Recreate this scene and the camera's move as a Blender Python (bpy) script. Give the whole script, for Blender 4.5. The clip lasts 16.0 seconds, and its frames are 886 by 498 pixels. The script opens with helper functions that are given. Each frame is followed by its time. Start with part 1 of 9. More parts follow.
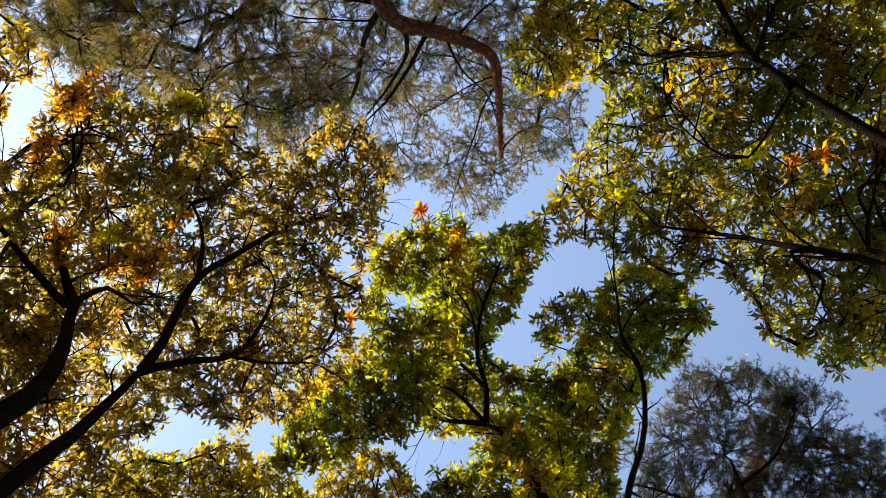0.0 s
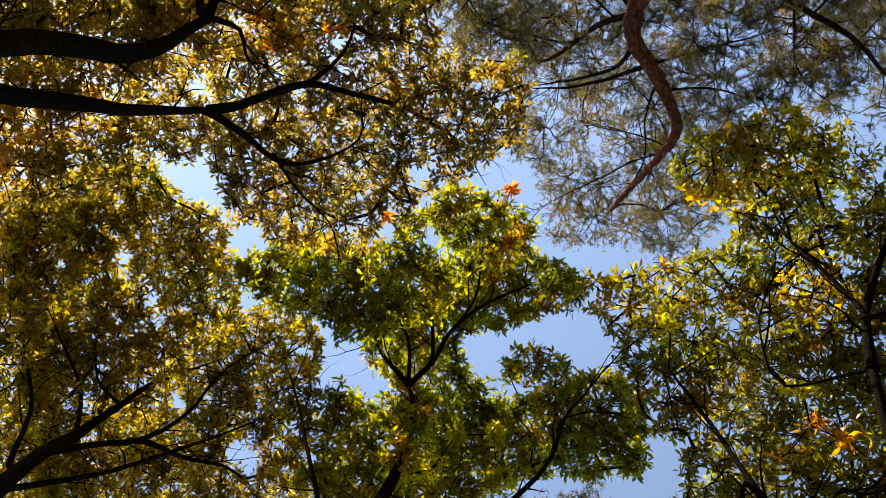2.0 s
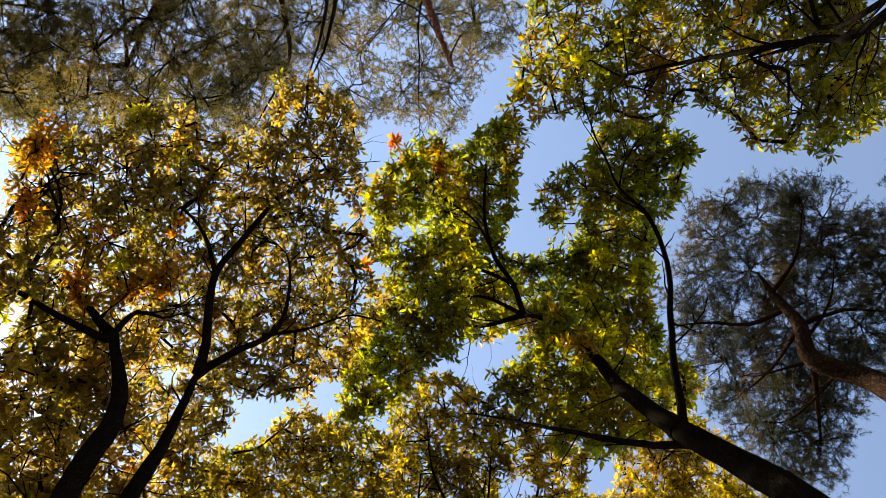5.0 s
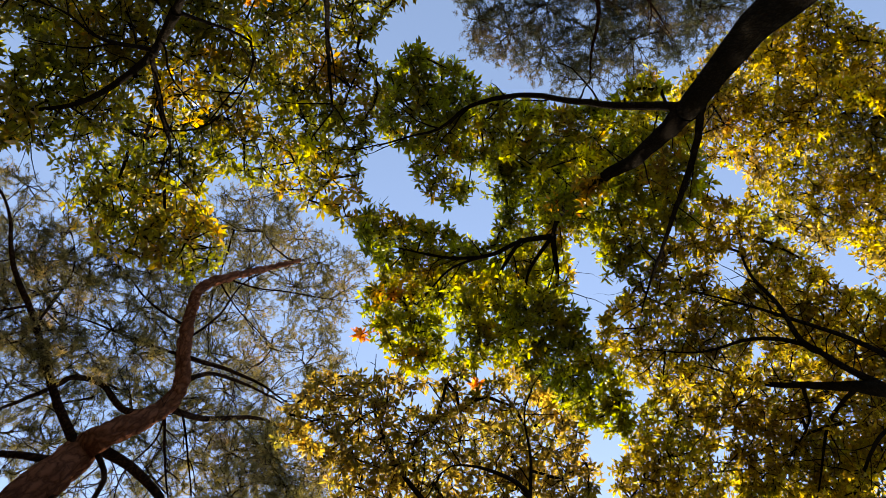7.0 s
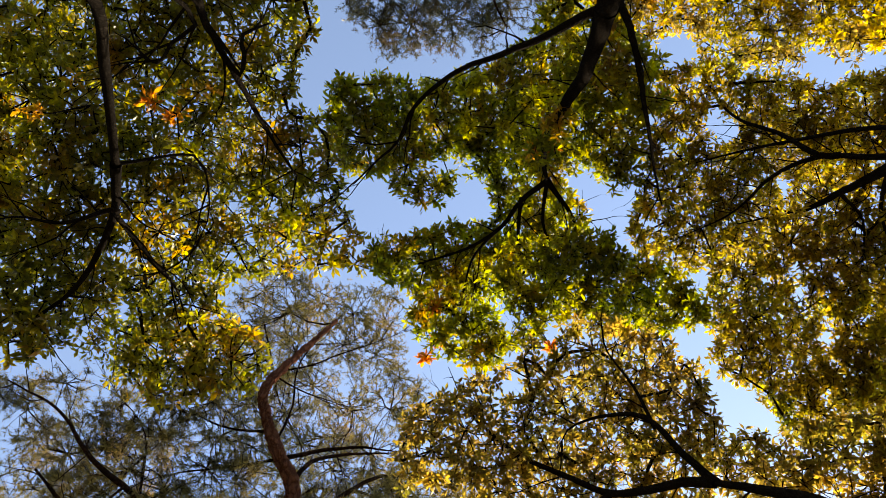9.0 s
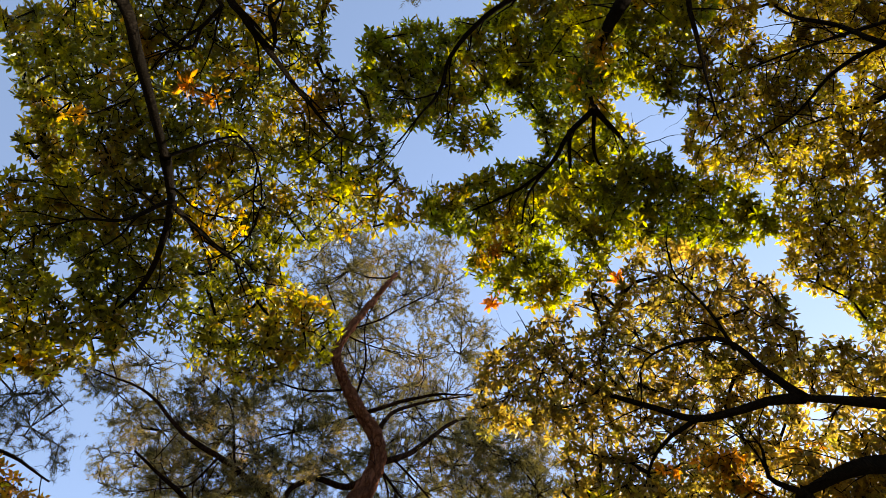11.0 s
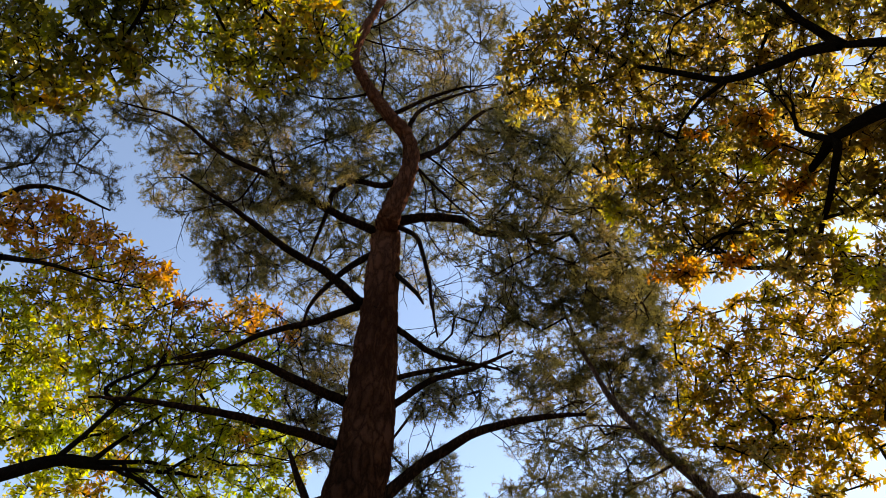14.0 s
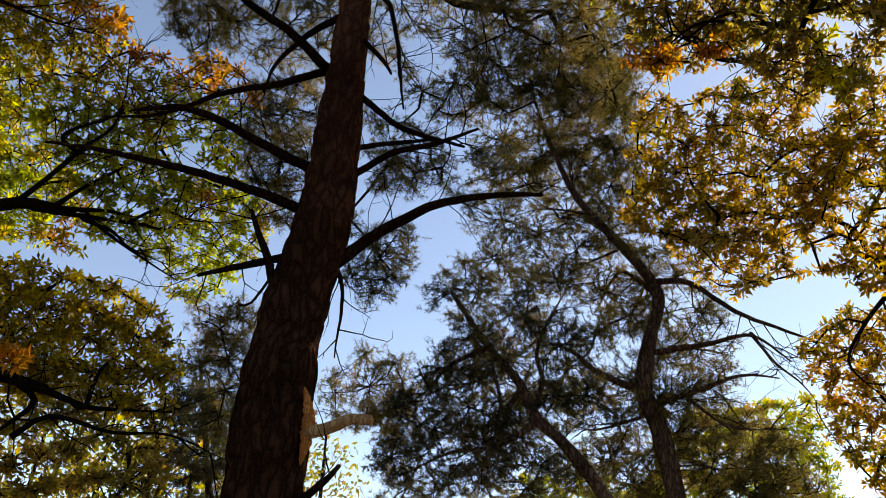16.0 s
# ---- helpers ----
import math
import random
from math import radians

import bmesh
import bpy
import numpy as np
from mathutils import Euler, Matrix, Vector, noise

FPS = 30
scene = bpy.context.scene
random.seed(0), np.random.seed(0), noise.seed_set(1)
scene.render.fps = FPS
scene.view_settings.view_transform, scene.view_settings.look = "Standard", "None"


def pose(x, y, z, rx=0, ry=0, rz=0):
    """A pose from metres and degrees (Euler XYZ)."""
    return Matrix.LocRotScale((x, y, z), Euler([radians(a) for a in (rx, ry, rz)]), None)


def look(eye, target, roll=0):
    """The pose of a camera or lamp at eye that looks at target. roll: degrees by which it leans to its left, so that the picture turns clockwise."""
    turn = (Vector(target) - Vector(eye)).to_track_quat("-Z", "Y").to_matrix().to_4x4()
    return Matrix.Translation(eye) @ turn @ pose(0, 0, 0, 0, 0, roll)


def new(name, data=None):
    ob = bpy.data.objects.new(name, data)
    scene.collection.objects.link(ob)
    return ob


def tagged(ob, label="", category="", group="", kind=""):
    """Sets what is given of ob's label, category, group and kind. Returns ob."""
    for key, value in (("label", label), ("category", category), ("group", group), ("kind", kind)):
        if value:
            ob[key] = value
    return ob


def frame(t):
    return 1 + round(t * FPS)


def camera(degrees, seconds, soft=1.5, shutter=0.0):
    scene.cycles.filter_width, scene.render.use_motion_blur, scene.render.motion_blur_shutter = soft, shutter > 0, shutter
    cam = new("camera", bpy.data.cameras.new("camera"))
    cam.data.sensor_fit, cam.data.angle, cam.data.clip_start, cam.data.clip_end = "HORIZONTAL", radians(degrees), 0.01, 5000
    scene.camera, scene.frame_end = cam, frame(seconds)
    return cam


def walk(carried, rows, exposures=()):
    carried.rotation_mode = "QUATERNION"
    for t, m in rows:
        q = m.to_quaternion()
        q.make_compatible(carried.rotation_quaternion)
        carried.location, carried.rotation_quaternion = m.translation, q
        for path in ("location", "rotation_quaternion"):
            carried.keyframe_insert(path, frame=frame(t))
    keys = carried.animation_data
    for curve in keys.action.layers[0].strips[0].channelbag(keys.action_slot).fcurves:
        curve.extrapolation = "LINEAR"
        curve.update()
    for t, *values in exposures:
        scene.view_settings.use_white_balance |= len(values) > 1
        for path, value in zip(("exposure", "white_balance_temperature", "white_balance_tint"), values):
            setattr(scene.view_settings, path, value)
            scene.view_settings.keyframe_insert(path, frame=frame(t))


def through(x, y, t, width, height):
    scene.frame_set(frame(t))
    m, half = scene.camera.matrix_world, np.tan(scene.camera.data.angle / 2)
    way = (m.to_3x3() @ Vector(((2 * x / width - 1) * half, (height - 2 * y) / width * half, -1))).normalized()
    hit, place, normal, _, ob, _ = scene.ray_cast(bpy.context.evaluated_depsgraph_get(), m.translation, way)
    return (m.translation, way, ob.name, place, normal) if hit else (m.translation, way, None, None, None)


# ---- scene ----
cam = camera(62.50, 16.0, soft=0.5)
PATH = [
    (0.0, pose(-0.000, 0.000, 1.750, -168.45, -13.88, -141.03)),
    (0.5, pose(-0.009, -0.003, 1.728, -166.39, -12.66, -152.05)),
    (1.0, pose(-0.047, -0.026, 1.716, -164.70, -10.79, -165.67)),
    (1.5, pose(-0.061, -0.031, 1.713, -163.70, -8.62, -177.03)),
    (2.0, pose(-0.063, -0.028, 1.729, -163.04, -6.58, 173.74)),
    (2.3, pose(-0.066, -0.026, 1.732, -163.22, -5.75, 170.30)),
    (2.5, pose(-0.068, -0.024, 1.734, -163.77, -6.03, 171.58)),
    (3.0, pose(-0.059, -0.028, 1.714, -167.40, -9.47, -169.04)),
    (5.5, pose(0.080, -0.091, 1.556, 176.07, -16.02, -103.36)),
    (5.7, pose(0.074, -0.111, 1.566, 173.91, -15.46, -93.79)),
    (6.0, pose(0.065, -0.140, 1.581, 171.19, -13.62, -78.43)),
    (6.5, pose(0.048, -0.180, 1.610, 168.80, -9.76, -56.32)),
    (7.0, pose(0.037, -0.237, 1.613, 167.90, -6.03, -39.13)),
    (7.5, pose(0.026, -0.257, 1.606, 168.62, -2.77, -26.72)),
    (8.0, pose(0.019, -0.262, 1.605, 168.51, -0.67, -19.00)),
    (8.5, pose(0.018, -0.276, 1.587, 167.09, 0.22, -13.74)),
    (9.0, pose(0.005, -0.263, 1.580, 165.94, -0.50, -11.22)),
    (11.5, pose(-0.091, -0.341, 1.688, 157.82, -2.19, -1.38)),
    (12.0, pose(-0.101, -0.338, 1.685, 153.89, -2.09, 0.27)),
    (12.5, pose(-0.099, -0.334, 1.684, 150.60, -1.34, 2.04)),
    (13.0, pose(-0.089, -0.327, 1.685, 146.76, -0.46, 3.94)),
    (13.5, pose(-0.101, -0.308, 1.677, 142.02, -0.21, 4.06)),
    (14.0, pose(-0.102, -0.297, 1.661, 137.27, -0.35, 3.30)),
    (14.5, pose(-0.100, -0.300, 1.658, 131.96, -0.30, 2.43)),
    (15.0, pose(-0.087, -0.278, 1.637, 127.06, -0.56, 1.53)),
    (15.2, pose(-0.082, -0.271, 1.623, 125.56, -0.74, 1.07)),
    (15.5, pose(-0.073, -0.262, 1.603, 123.69, -0.92, 0.49)),
    (16.0, pose(-0.078, -0.241, 1.589, 120.41, -1.95, -1.32)),
]

walk(cam, PATH, [(0.0, 1.74, 8000, 10), (9.0, 1.75, 8100, 11), (13.0, 1.55, 8100, 11), (14.5, 1.24, 8100, 11), (16.0, 0.92, 8200, 12)])

# ---- light: afternoon sun through the crowns, clear sky ----
SUN_AZ, SUN_EL = radians(43), radians(40)      # azimuth clockwise from +y
world = bpy.data.worlds.new("sky")
scene.world = world
world.use_nodes = True
wn = world.node_tree.nodes
sky = wn.new("ShaderNodeTexSky")
sky.sky_type, sky.sun_disc = "NISHITA", False
sky.sun_elevation, sky.sun_rotation = SUN_EL, SUN_AZ
sky.air_density, sky.dust_density, sky.ozone_density = 0.7, 0.05, 0.9
wn["Background"].inputs["Strength"].default_value = 0.15
world.node_tree.links.new(sky.outputs["Color"], wn["Background"].inputs["Color"])
sun = new("sun", bpy.data.lights.new("sun", "SUN"))
sun.data.energy, sun.data.angle, sun.data.color = 4.8, radians(0.5), (1.0, 0.93, 0.82)
to_sun = Vector((math.sin(SUN_AZ) * math.cos(SUN_EL), math.cos(SUN_AZ) * math.cos(SUN_EL), math.sin(SUN_EL)))
sun.matrix_world = look(tuple(to_sun * 60), (0, 0, 6))


# ---- materials ----
def material(name):
    m = bpy.data.materials.new(name)
    m.use_nodes = True
    n = m.node_tree.nodes
    n.clear()
    return m, n, m.node_tree.links.new, n.new("ShaderNodeOutputMaterial")


def ramp(n, stops):
    r = n.new("ShaderNodeValToRGB")
    el = r.color_ramp.elements
    while len(el) < len(stops):
        el.new(0.5)
    for e, (p, c) in zip(el, stops):
        e.position, e.color = p, (*c, 1)
    return r


GREEN, OLIVE, LIME = (0.055, 0.070, 0.008), (0.13, 0.102, 0.009), (0.19, 0.185, 0.011)
YELLOW, OCHRE, RUST = (0.38, 0.30, 0.02), (0.27, 0.155, 0.015), (0.33, 0.125, 0.015)


def leaf_material(name, stops, thin=0.66, through=(2.85, 2.35, 0.8), gloss=0.015, patch=1.7):
    """Thin leaf: reflects, lets light through, a little gloss; hue drifts from bough to bough and leaf to leaf."""
    m, n, link, out = material(name)
    pos = n.new("ShaderNodeNewGeometry")
    noise_a = n.new("ShaderNodeTexNoise")
    noise_a.inputs["Scale"].default_value, noise_a.inputs["Detail"].default_value = patch, 2.0
    link(pos.outputs["Position"], noise_a.inputs["Vector"])
    mix = n.new("ShaderNodeMath")
    mix.operation = "MULTIPLY_ADD"
    mix.inputs[1].default_value = 0.2
    star = n.new("ShaderNodeTexVoronoi")
    star.inputs["Scale"].default_value = 7.5
    link(pos.outputs["Position"], star.inputs["Vector"])
    star_own = n.new("ShaderNodeSeparateColor")
    link(star.outputs["Color"], star_own.inputs[0])
    hue = n.new("ShaderNodeMath")
    hue.operation = "MULTIPLY_ADD"
    hue.inputs[1].default_value = 0.26
    own = n.new("ShaderNodeObjectInfo")
    both = n.new("ShaderNodeMath")
    both.operation = "ADD"
    link(pos.outputs["Random Per Island"], both.inputs[0])
    link(own.outputs["Random"], both.inputs[1])
    part_of = n.new("ShaderNodeMath")
    part_of.operation = "FRACT"
    link(both.outputs[0], part_of.inputs[0])
    link(part_of.outputs[0], mix.inputs[0])
    shift = n.new("ShaderNodeMath")
    shift.operation = "MULTIPLY_ADD"
    shift.inputs[1].default_value, shift.inputs[2].default_value = 1.75, -0.6
    link(noise_a.outputs["Fac"], shift.inputs[0])
    link(shift.outputs[0], mix.inputs[2])
    r = ramp(n, stops)
    link(star_own.outputs["Green"], hue.inputs[0])
    link(mix.outputs[0], hue.inputs[2])
    link(hue.outputs[0], r.inputs[0])
    blot = n.new("ShaderNodeTexNoise")
    blot.inputs["Scale"].default_value, blot.inputs["Detail"].default_value = 45, 3
    link(pos.outputs["Position"], blot.inputs["Vector"])
    tone = n.new("ShaderNodeMapRange")
    tone.inputs[1].default_value, tone.inputs[2].default_value, tone.inputs[3].default_value, tone.inputs[4].default_value = 0.3, 0.7, 0.7, 1.05
    link(blot.outputs["Fac"], tone.inputs[0])
    scatter = n.new("ShaderNodeMath")
    scatter.operation, scatter.inputs[1].default_value = "MULTIPLY", 7.31
    link(part_of.outputs[0], scatter.inputs[0])
    own_tone = n.new("ShaderNodeMath")
    own_tone.operation = "FRACT"
    link(scatter.outputs[0], own_tone.inputs[0])
    both_tones = n.new("ShaderNodeMath")
    both_tones.operation = "MULTIPLY_ADD"
    both_tones.inputs[1].default_value = 0.45
    lone = n.new("ShaderNodeMath")
    lone.operation, lone.inputs[1].default_value = "MULTIPLY", 0.55
    link(star_own.outputs["Red"], lone.inputs[0])
    link(own_tone.outputs[0], both_tones.inputs[0])
    link(lone.outputs[0], both_tones.inputs[2])
    spread = n.new("ShaderNodeMapRange")
    spread.inputs[1].default_value, spread.inputs[2].default_value, spread.inputs[3].default_value, spread.inputs[4].default_value = 0.2, 0.8, 0.5, 1.5
    link(both_tones.outputs[0], spread.inputs[0])
    shade = n.new("ShaderNodeMath")
    shade.operation = "MULTIPLY"
    link(tone.outputs[0], shade.inputs[0])
    link(spread.outputs[0], shade.inputs[1])
    col = n.new("ShaderNodeVectorMath")
    col.operation = "SCALE"
    link(r.outputs[0], col.inputs[0])
    link(shade.outputs[0], col.inputs[3])
    dif, tra, glo = n.new("ShaderNodeBsdfDiffuse"), n.new("ShaderNodeBsdfTranslucent"), n.new("ShaderNodeBsdfGlossy")
    bright = n.new("ShaderNodeVectorMath")
    bright.operation = "MULTIPLY"
    bright.inputs[1].default_value = through
    link(col.outputs[0], bright.inputs[0])
    link(col.outputs[0], dif.inputs["Color"])
    most = n.new("ShaderNodeVectorMath")
    most.operation = "MINIMUM"
    most.inputs[1].default_value = (0.8, 0.75, 0.5)
    link(bright.outputs[0], most.inputs[0])
    link(most.outputs[0], tra.inputs["Color"])
    glo.inputs["Roughness"].default_value = 0.36
    glo.inputs["Color"].default_value = (0.95, 0.97, 0.9, 1)
    a, b = n.new("ShaderNodeMixShader"), n.new("ShaderNodeMixShader")
    a.inputs[0].default_value, b.inputs[0].default_value = thin, gloss
    link(dif.outputs[0], a.inputs[1])
    link(tra.outputs[0], a.inputs[2])
    link(a.outputs[0], b.inputs[1])
    link(glo.outputs[0], b.inputs[2])
    link(b.outputs[0], out.inputs["Surface"])
    return m


def bark_material(name, dark, light, scale, flat=1.0, bump=0.6, upper=None):
    """Bark: long ridged plates with darker cracks between, lichen-grey drift, real relief."""
    m, n, link, out = material(name)
    tex = n.new("ShaderNodeTexCoord")
    mapping = n.new("ShaderNodeMapping")
    mapping.inputs["Scale"].default_value = (1, 1, 0.35 * flat)
    link(tex.outputs["Object"], mapping.inputs["Vector"])
    vor = n.new("ShaderNodeTexVoronoi")
    vor.feature = "DISTANCE_TO_EDGE"
    vor.inputs["Scale"].default_value = scale
    warp = n.new("ShaderNodeTexNoise")
    warp.inputs["Scale"].default_value, warp.inputs["Detail"].default_value = scale * 0.7, 4
    link(mapping.outputs[0], warp.inputs["Vector"])
    add = n.new("ShaderNodeVectorMath")
    add.operation = "MULTIPLY_ADD"
    add.inputs[1].default_value = (2.4 / scale, 2.4 / scale, 3.2 / scale)
    link(warp.outputs["Color"], add.inputs[0])
    link(mapping.outputs[0], add.inputs[2])
    link(add.outputs[0], vor.inputs["Vector"])
    fine = n.new("ShaderNodeTexNoise")
    fine.inputs["Scale"].default_value, fine.inputs["Detail"].default_value = scale * 5, 6
    link(tex.outputs["Object"], fine.inputs["Vector"])
    crack = n.new("ShaderNodeMapRange")
    crack.inputs[1].default_value, crack.inputs[2].default_value = 0.0, 0.3
    link(vor.outputs["Distance"], crack.inputs[0])
    height = n.new("ShaderNodeMath")
    height.operation = "MULTIPLY_ADD"
    height.inputs[1].default_value = 0.9
    link(fine.outputs["Fac"], height.inputs[0])
    link(crack.outputs[0], height.inputs[2])
    big = n.new("ShaderNodeTexNoise")
    big.inputs["Scale"].default_value = 2.2
    link(tex.outputs["Object"], big.inputs["Vector"])
    blend = n.new("ShaderNodeMath")
    blend.operation = "MULTIPLY"
    link(height.outputs[0], blend.inputs[0])
    link(big.outputs["Fac"], blend.inputs[1])
    r = ramp(n, [(0.1, dark), (0.5, tuple((a + b) / 2 for a, b in zip(dark, light))), (0.85, light)])
    link(blend.outputs[0], r.inputs[0])
    p = n.new("ShaderNodeBsdfPrincipled")
    p.inputs["Roughness"].default_value = 0.9
    p.inputs["Specular IOR Level"].default_value = 0.0
    link(r.outputs[0], p.inputs["Base Color"])
    if upper:
        # old plated bark below, thin flaking bark of another colour higher up
        r2 = ramp(n, [(0.1, tuple(0.3 * c for c in upper)), (0.85, upper)])
        link(blend.outputs[0], r2.inputs[0])
        split = n.new("ShaderNodeSeparateXYZ")
        link(tex.outputs["Object"], split.inputs[0])
        rise = n.new("ShaderNodeMapRange")
        rise.inputs[1].default_value, rise.inputs[2].default_value = 4.5, 9.0
        link(split.outputs["Z"], rise.inputs[0])
        two = n.new("ShaderNodeMix")
        two.data_type = "RGBA"
        link(rise.outputs[0], two.inputs[0])
        link(r.outputs[0], two.inputs[6])
        link(r2.outputs[0], two.inputs[7])
        link(two.outputs[2], p.inputs["Base Color"])
    bm = n.new("ShaderNodeBump")
    bm.inputs["Strength"].default_value, bm.inputs["Distance"].default_value = bump, 0.02
    link(height.outputs[0], bm.inputs["Height"])
    link(bm.outputs[0], p.inputs["Normal"])
    link(p.outputs[0], out.inputs["Surface"])
    return m


# near black: the crowns' shade on the oak wood is put into the colour
SHADED_OAK_BARK = bark_material("shaded_oak_bark", (0.005, 0.0043, 0.0036), (0.018, 0.015, 0.012), 60, 0.5)
# pale pine bark for the curved trunks: sunlight on them is put into the colour
LIT_PINE_BARK = bark_material("lit_pine_bark", (0.02, 0.014, 0.011), (0.17, 0.11, 0.085), 22, 0.8)
PINE_BARK = bark_material("pine_bark", (0.006, 0.0035, 0.0025), (0.062, 0.03, 0.02), 9, 1.1, 0.9, (0.135, 0.056, 0.034))
PINE_LIMB = bark_material("pine_limb_bark", (0.005, 0.0035, 0.003), (0.034, 0.02, 0.014), 18, 0.8)
PINE_TWIG = bark_material("pine_twig_bark", (0.007, 0.005, 0.004), (0.04, 0.025, 0.018), 40)
WOOD = bark_material("broken_wood", (0.22, 0.12, 0.06), (0.6, 0.4, 0.22), 14, 1.0, 0.25)
TORN = bark_material("torn_wood", (0.30, 0.10, 0.03), (0.62, 0.30, 0.10), 45, 0.15, 0.5)
LEAF_MIXED = leaf_material("oak_leaf_green_to_ochre", [(0.1, GREEN), (0.3, (0.12, 0.135, 0.01)), (0.46, (0.075, 0.078, 0.009)), (0.6, (0.15, 0.14, 0.01)), (0.74, OLIVE), (0.86, (0.2, 0.115, 0.012)), (1.0, (0.28, 0.19, 0.013))], through=(2.85, 2.5, 0.6), gloss=0.03)
LEAF_GREEN = leaf_material("oak_leaf_green", [(0.1, (0.07, 0.085, 0.011)), (0.36, (0.15, 0.185, 0.016)), (0.52, (0.12, 0.12, 0.013)), (0.7, (0.18, 0.18, 0.015)), (0.86, (0.2, 0.13, 0.015)), (1.0, OCHRE)], through=(2.6, 2.35, 0.45), gloss=0.02)
LEAF_GOLD = leaf_material("oak_leaf_gold", [(0.08, (0.075, 0.076, 0.014)), (0.22, (0.115, 0.105, 0.015)), (0.34, (0.15, 0.145, 0.016)), (0.46, (0.115, 0.077, 0.018)), (0.58, (0.12, 0.1, 0.016)), (0.7, (0.2, 0.15, 0.02)), (0.8, (0.14, 0.1, 0.018)), (0.9, (0.31, 0.2, 0.03)), (1.0, OCHRE)], through=(2.7, 2.4, 1.5), gloss=0.03)
LEAF_AMBER = leaf_material("oak_leaf_amber", [(0.08, (0.09, 0.075, 0.009)), (0.3, (0.14, 0.135, 0.01)), (0.5, (0.18, 0.13, 0.012)), (0.7, (0.13, 0.08, 0.011)), (0.86, (0.28, 0.2, 0.018)), (1.0, (0.24, 0.095, 0.013))])
# yellow-green leaves, raised in tone: sun on these crowns is put into the colour
LEAF_SUNLIT = leaf_material("oak_leaf_sunlit", [(0.08, (0.1, 0.14, 0.012)), (0.26, (0.24, 0.3, 0.016)), (0.42, (0.13, 0.15, 0.012)), (0.54, (0.24, 0.26, 0.016)), (0.68, (0.18, 0.16, 0.013)), (0.8, (0.32, 0.25, 0.02)), (0.9, (0.32, 0.16, 0.02)), (1.0, RUST)], through=(2.65, 2.5, 0.8), gloss=0.02)
LEAF_ORANGE_SPOT = leaf_material("oak_leaf_orange", [(0.1, OLIVE), (0.35, (0.27, 0.15, 0.018)), (0.6, (0.22, 0.09, 0.015)), (0.8, OCHRE), (0.97, YELLOW)])
LEAF_RUST_SPOT = leaf_material("oak_leaf_rust", [(0.1, (0.27, 0.11, 0.015)), (0.5, (0.28, 0.09, 0.02)), (0.95, OCHRE)])
LEAF_LIME_SPOT = leaf_material("oak_leaf_lime", [(0.1, LIME), (0.5, (0.22, 0.26, 0.012)), (0.95, (0.26, 0.22, 0.012))])
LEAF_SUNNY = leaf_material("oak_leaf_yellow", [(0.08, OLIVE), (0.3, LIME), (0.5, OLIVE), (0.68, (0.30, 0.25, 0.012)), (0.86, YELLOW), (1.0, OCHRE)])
LEAF_YELLOW = leaf_material("oak_leaf_olive", [(0.08, (0.085, 0.1, 0.01)), (0.27, (0.22, 0.22, 0.014)), (0.43, OLIVE), (0.54, (0.14, 0.1, 0.014)), (0.65, (0.24, 0.215, 0.015)), (0.78, (0.15, 0.125, 0.012)), (0.9, (0.32, 0.235, 0.02)), (1.0, OCHRE)], through=(2.7, 2.35, 1.0), gloss=0.02)
NEEDLE = leaf_material("pine_needle", [(0.1, (0.036, 0.037, 0.018)), (0.4, (0.075, 0.071, 0.031)), (0.7, (0.122, 0.105, 0.046)), (0.95, (0.19, 0.13, 0.062))], 0.55, (1.95, 1.75, 0.95), 0.015, 1.1)
NEEDLE_DARK = leaf_material("pine_needle_dark", [(0.1, (0.018, 0.024, 0.017)), (0.6, (0.04, 0.043, 0.026)), (0.95, (0.1, 0.068, 0.038))], 0.42, (1.7, 1.6, 1.0), 0.02, 1.1)


# ---- building trees ----
def mesh_object(name, verts, faces, mat, parent=None, label="", smooth=False):
    """faces: an array of triangles or quads, or a list of such arrays."""
    me = bpy.data.meshes.new(name)
    groups = faces if isinstance(faces, list) else [faces]
    groups = [g for g in groups if len(g)]
    me.vertices.add(len(verts))
    me.vertices.foreach_set("co", np.asarray(verts, np.float32).ravel())
    loops = np.concatenate([g.ravel() for g in groups]).astype(np.int32)
    totals = np.concatenate([np.full(len(g), g.shape[1]) for g in groups]).astype(np.int32)
    me.loops.add(len(loops))
    me.loops.foreach_set("vertex_index", loops)
    me.polygons.add(len(totals))
    me.polygons.foreach_set("loop_start", (np.cumsum(totals) - totals).astype(np.int32))
    me.polygons.foreach_set("use_smooth", np.full(len(totals), smooth))
    me.update(calc_edges=True)
    me.materials.append(mat)
    ob = new(name, me)
    ob.parent = parent
    if label:
        ob["label"] = label
    return ob


def unit(v):
    return v / np.maximum(np.linalg.norm(v, axis=-1, keepdims=True), 1e-9)


def smooth_line(points, step):
    """A Catmull-Rom line through the points, with its share of the whole length at each sample."""
    p = np.asarray(points, float)
    p = np.vstack([2 * p[0] - p[1], p, 2 * p[-1] - p[-2]])
    out = []
    for i in range(1, len(p) - 2):
        k = max(2, int(np.linalg.norm(p[i + 1] - p[i]) / step))
        s = np.linspace(0, 1, k, endpoint=False)[:, None]
        a, b, c, d = p[i - 1], p[i], p[i + 1], p[i + 2]
        out.append(0.5 * (2 * b + (c - a) * s + (2 * a - 5 * b + 4 * c - d) * s ** 2 + (3 * b - a - 3 * c + d) * s ** 3))
    line = np.vstack(out + [p[-2:-1]])
    run = np.concatenate([[0], np.cumsum(np.linalg.norm(np.diff(line, axis=0), axis=1))])
    return line, run / run[-1]


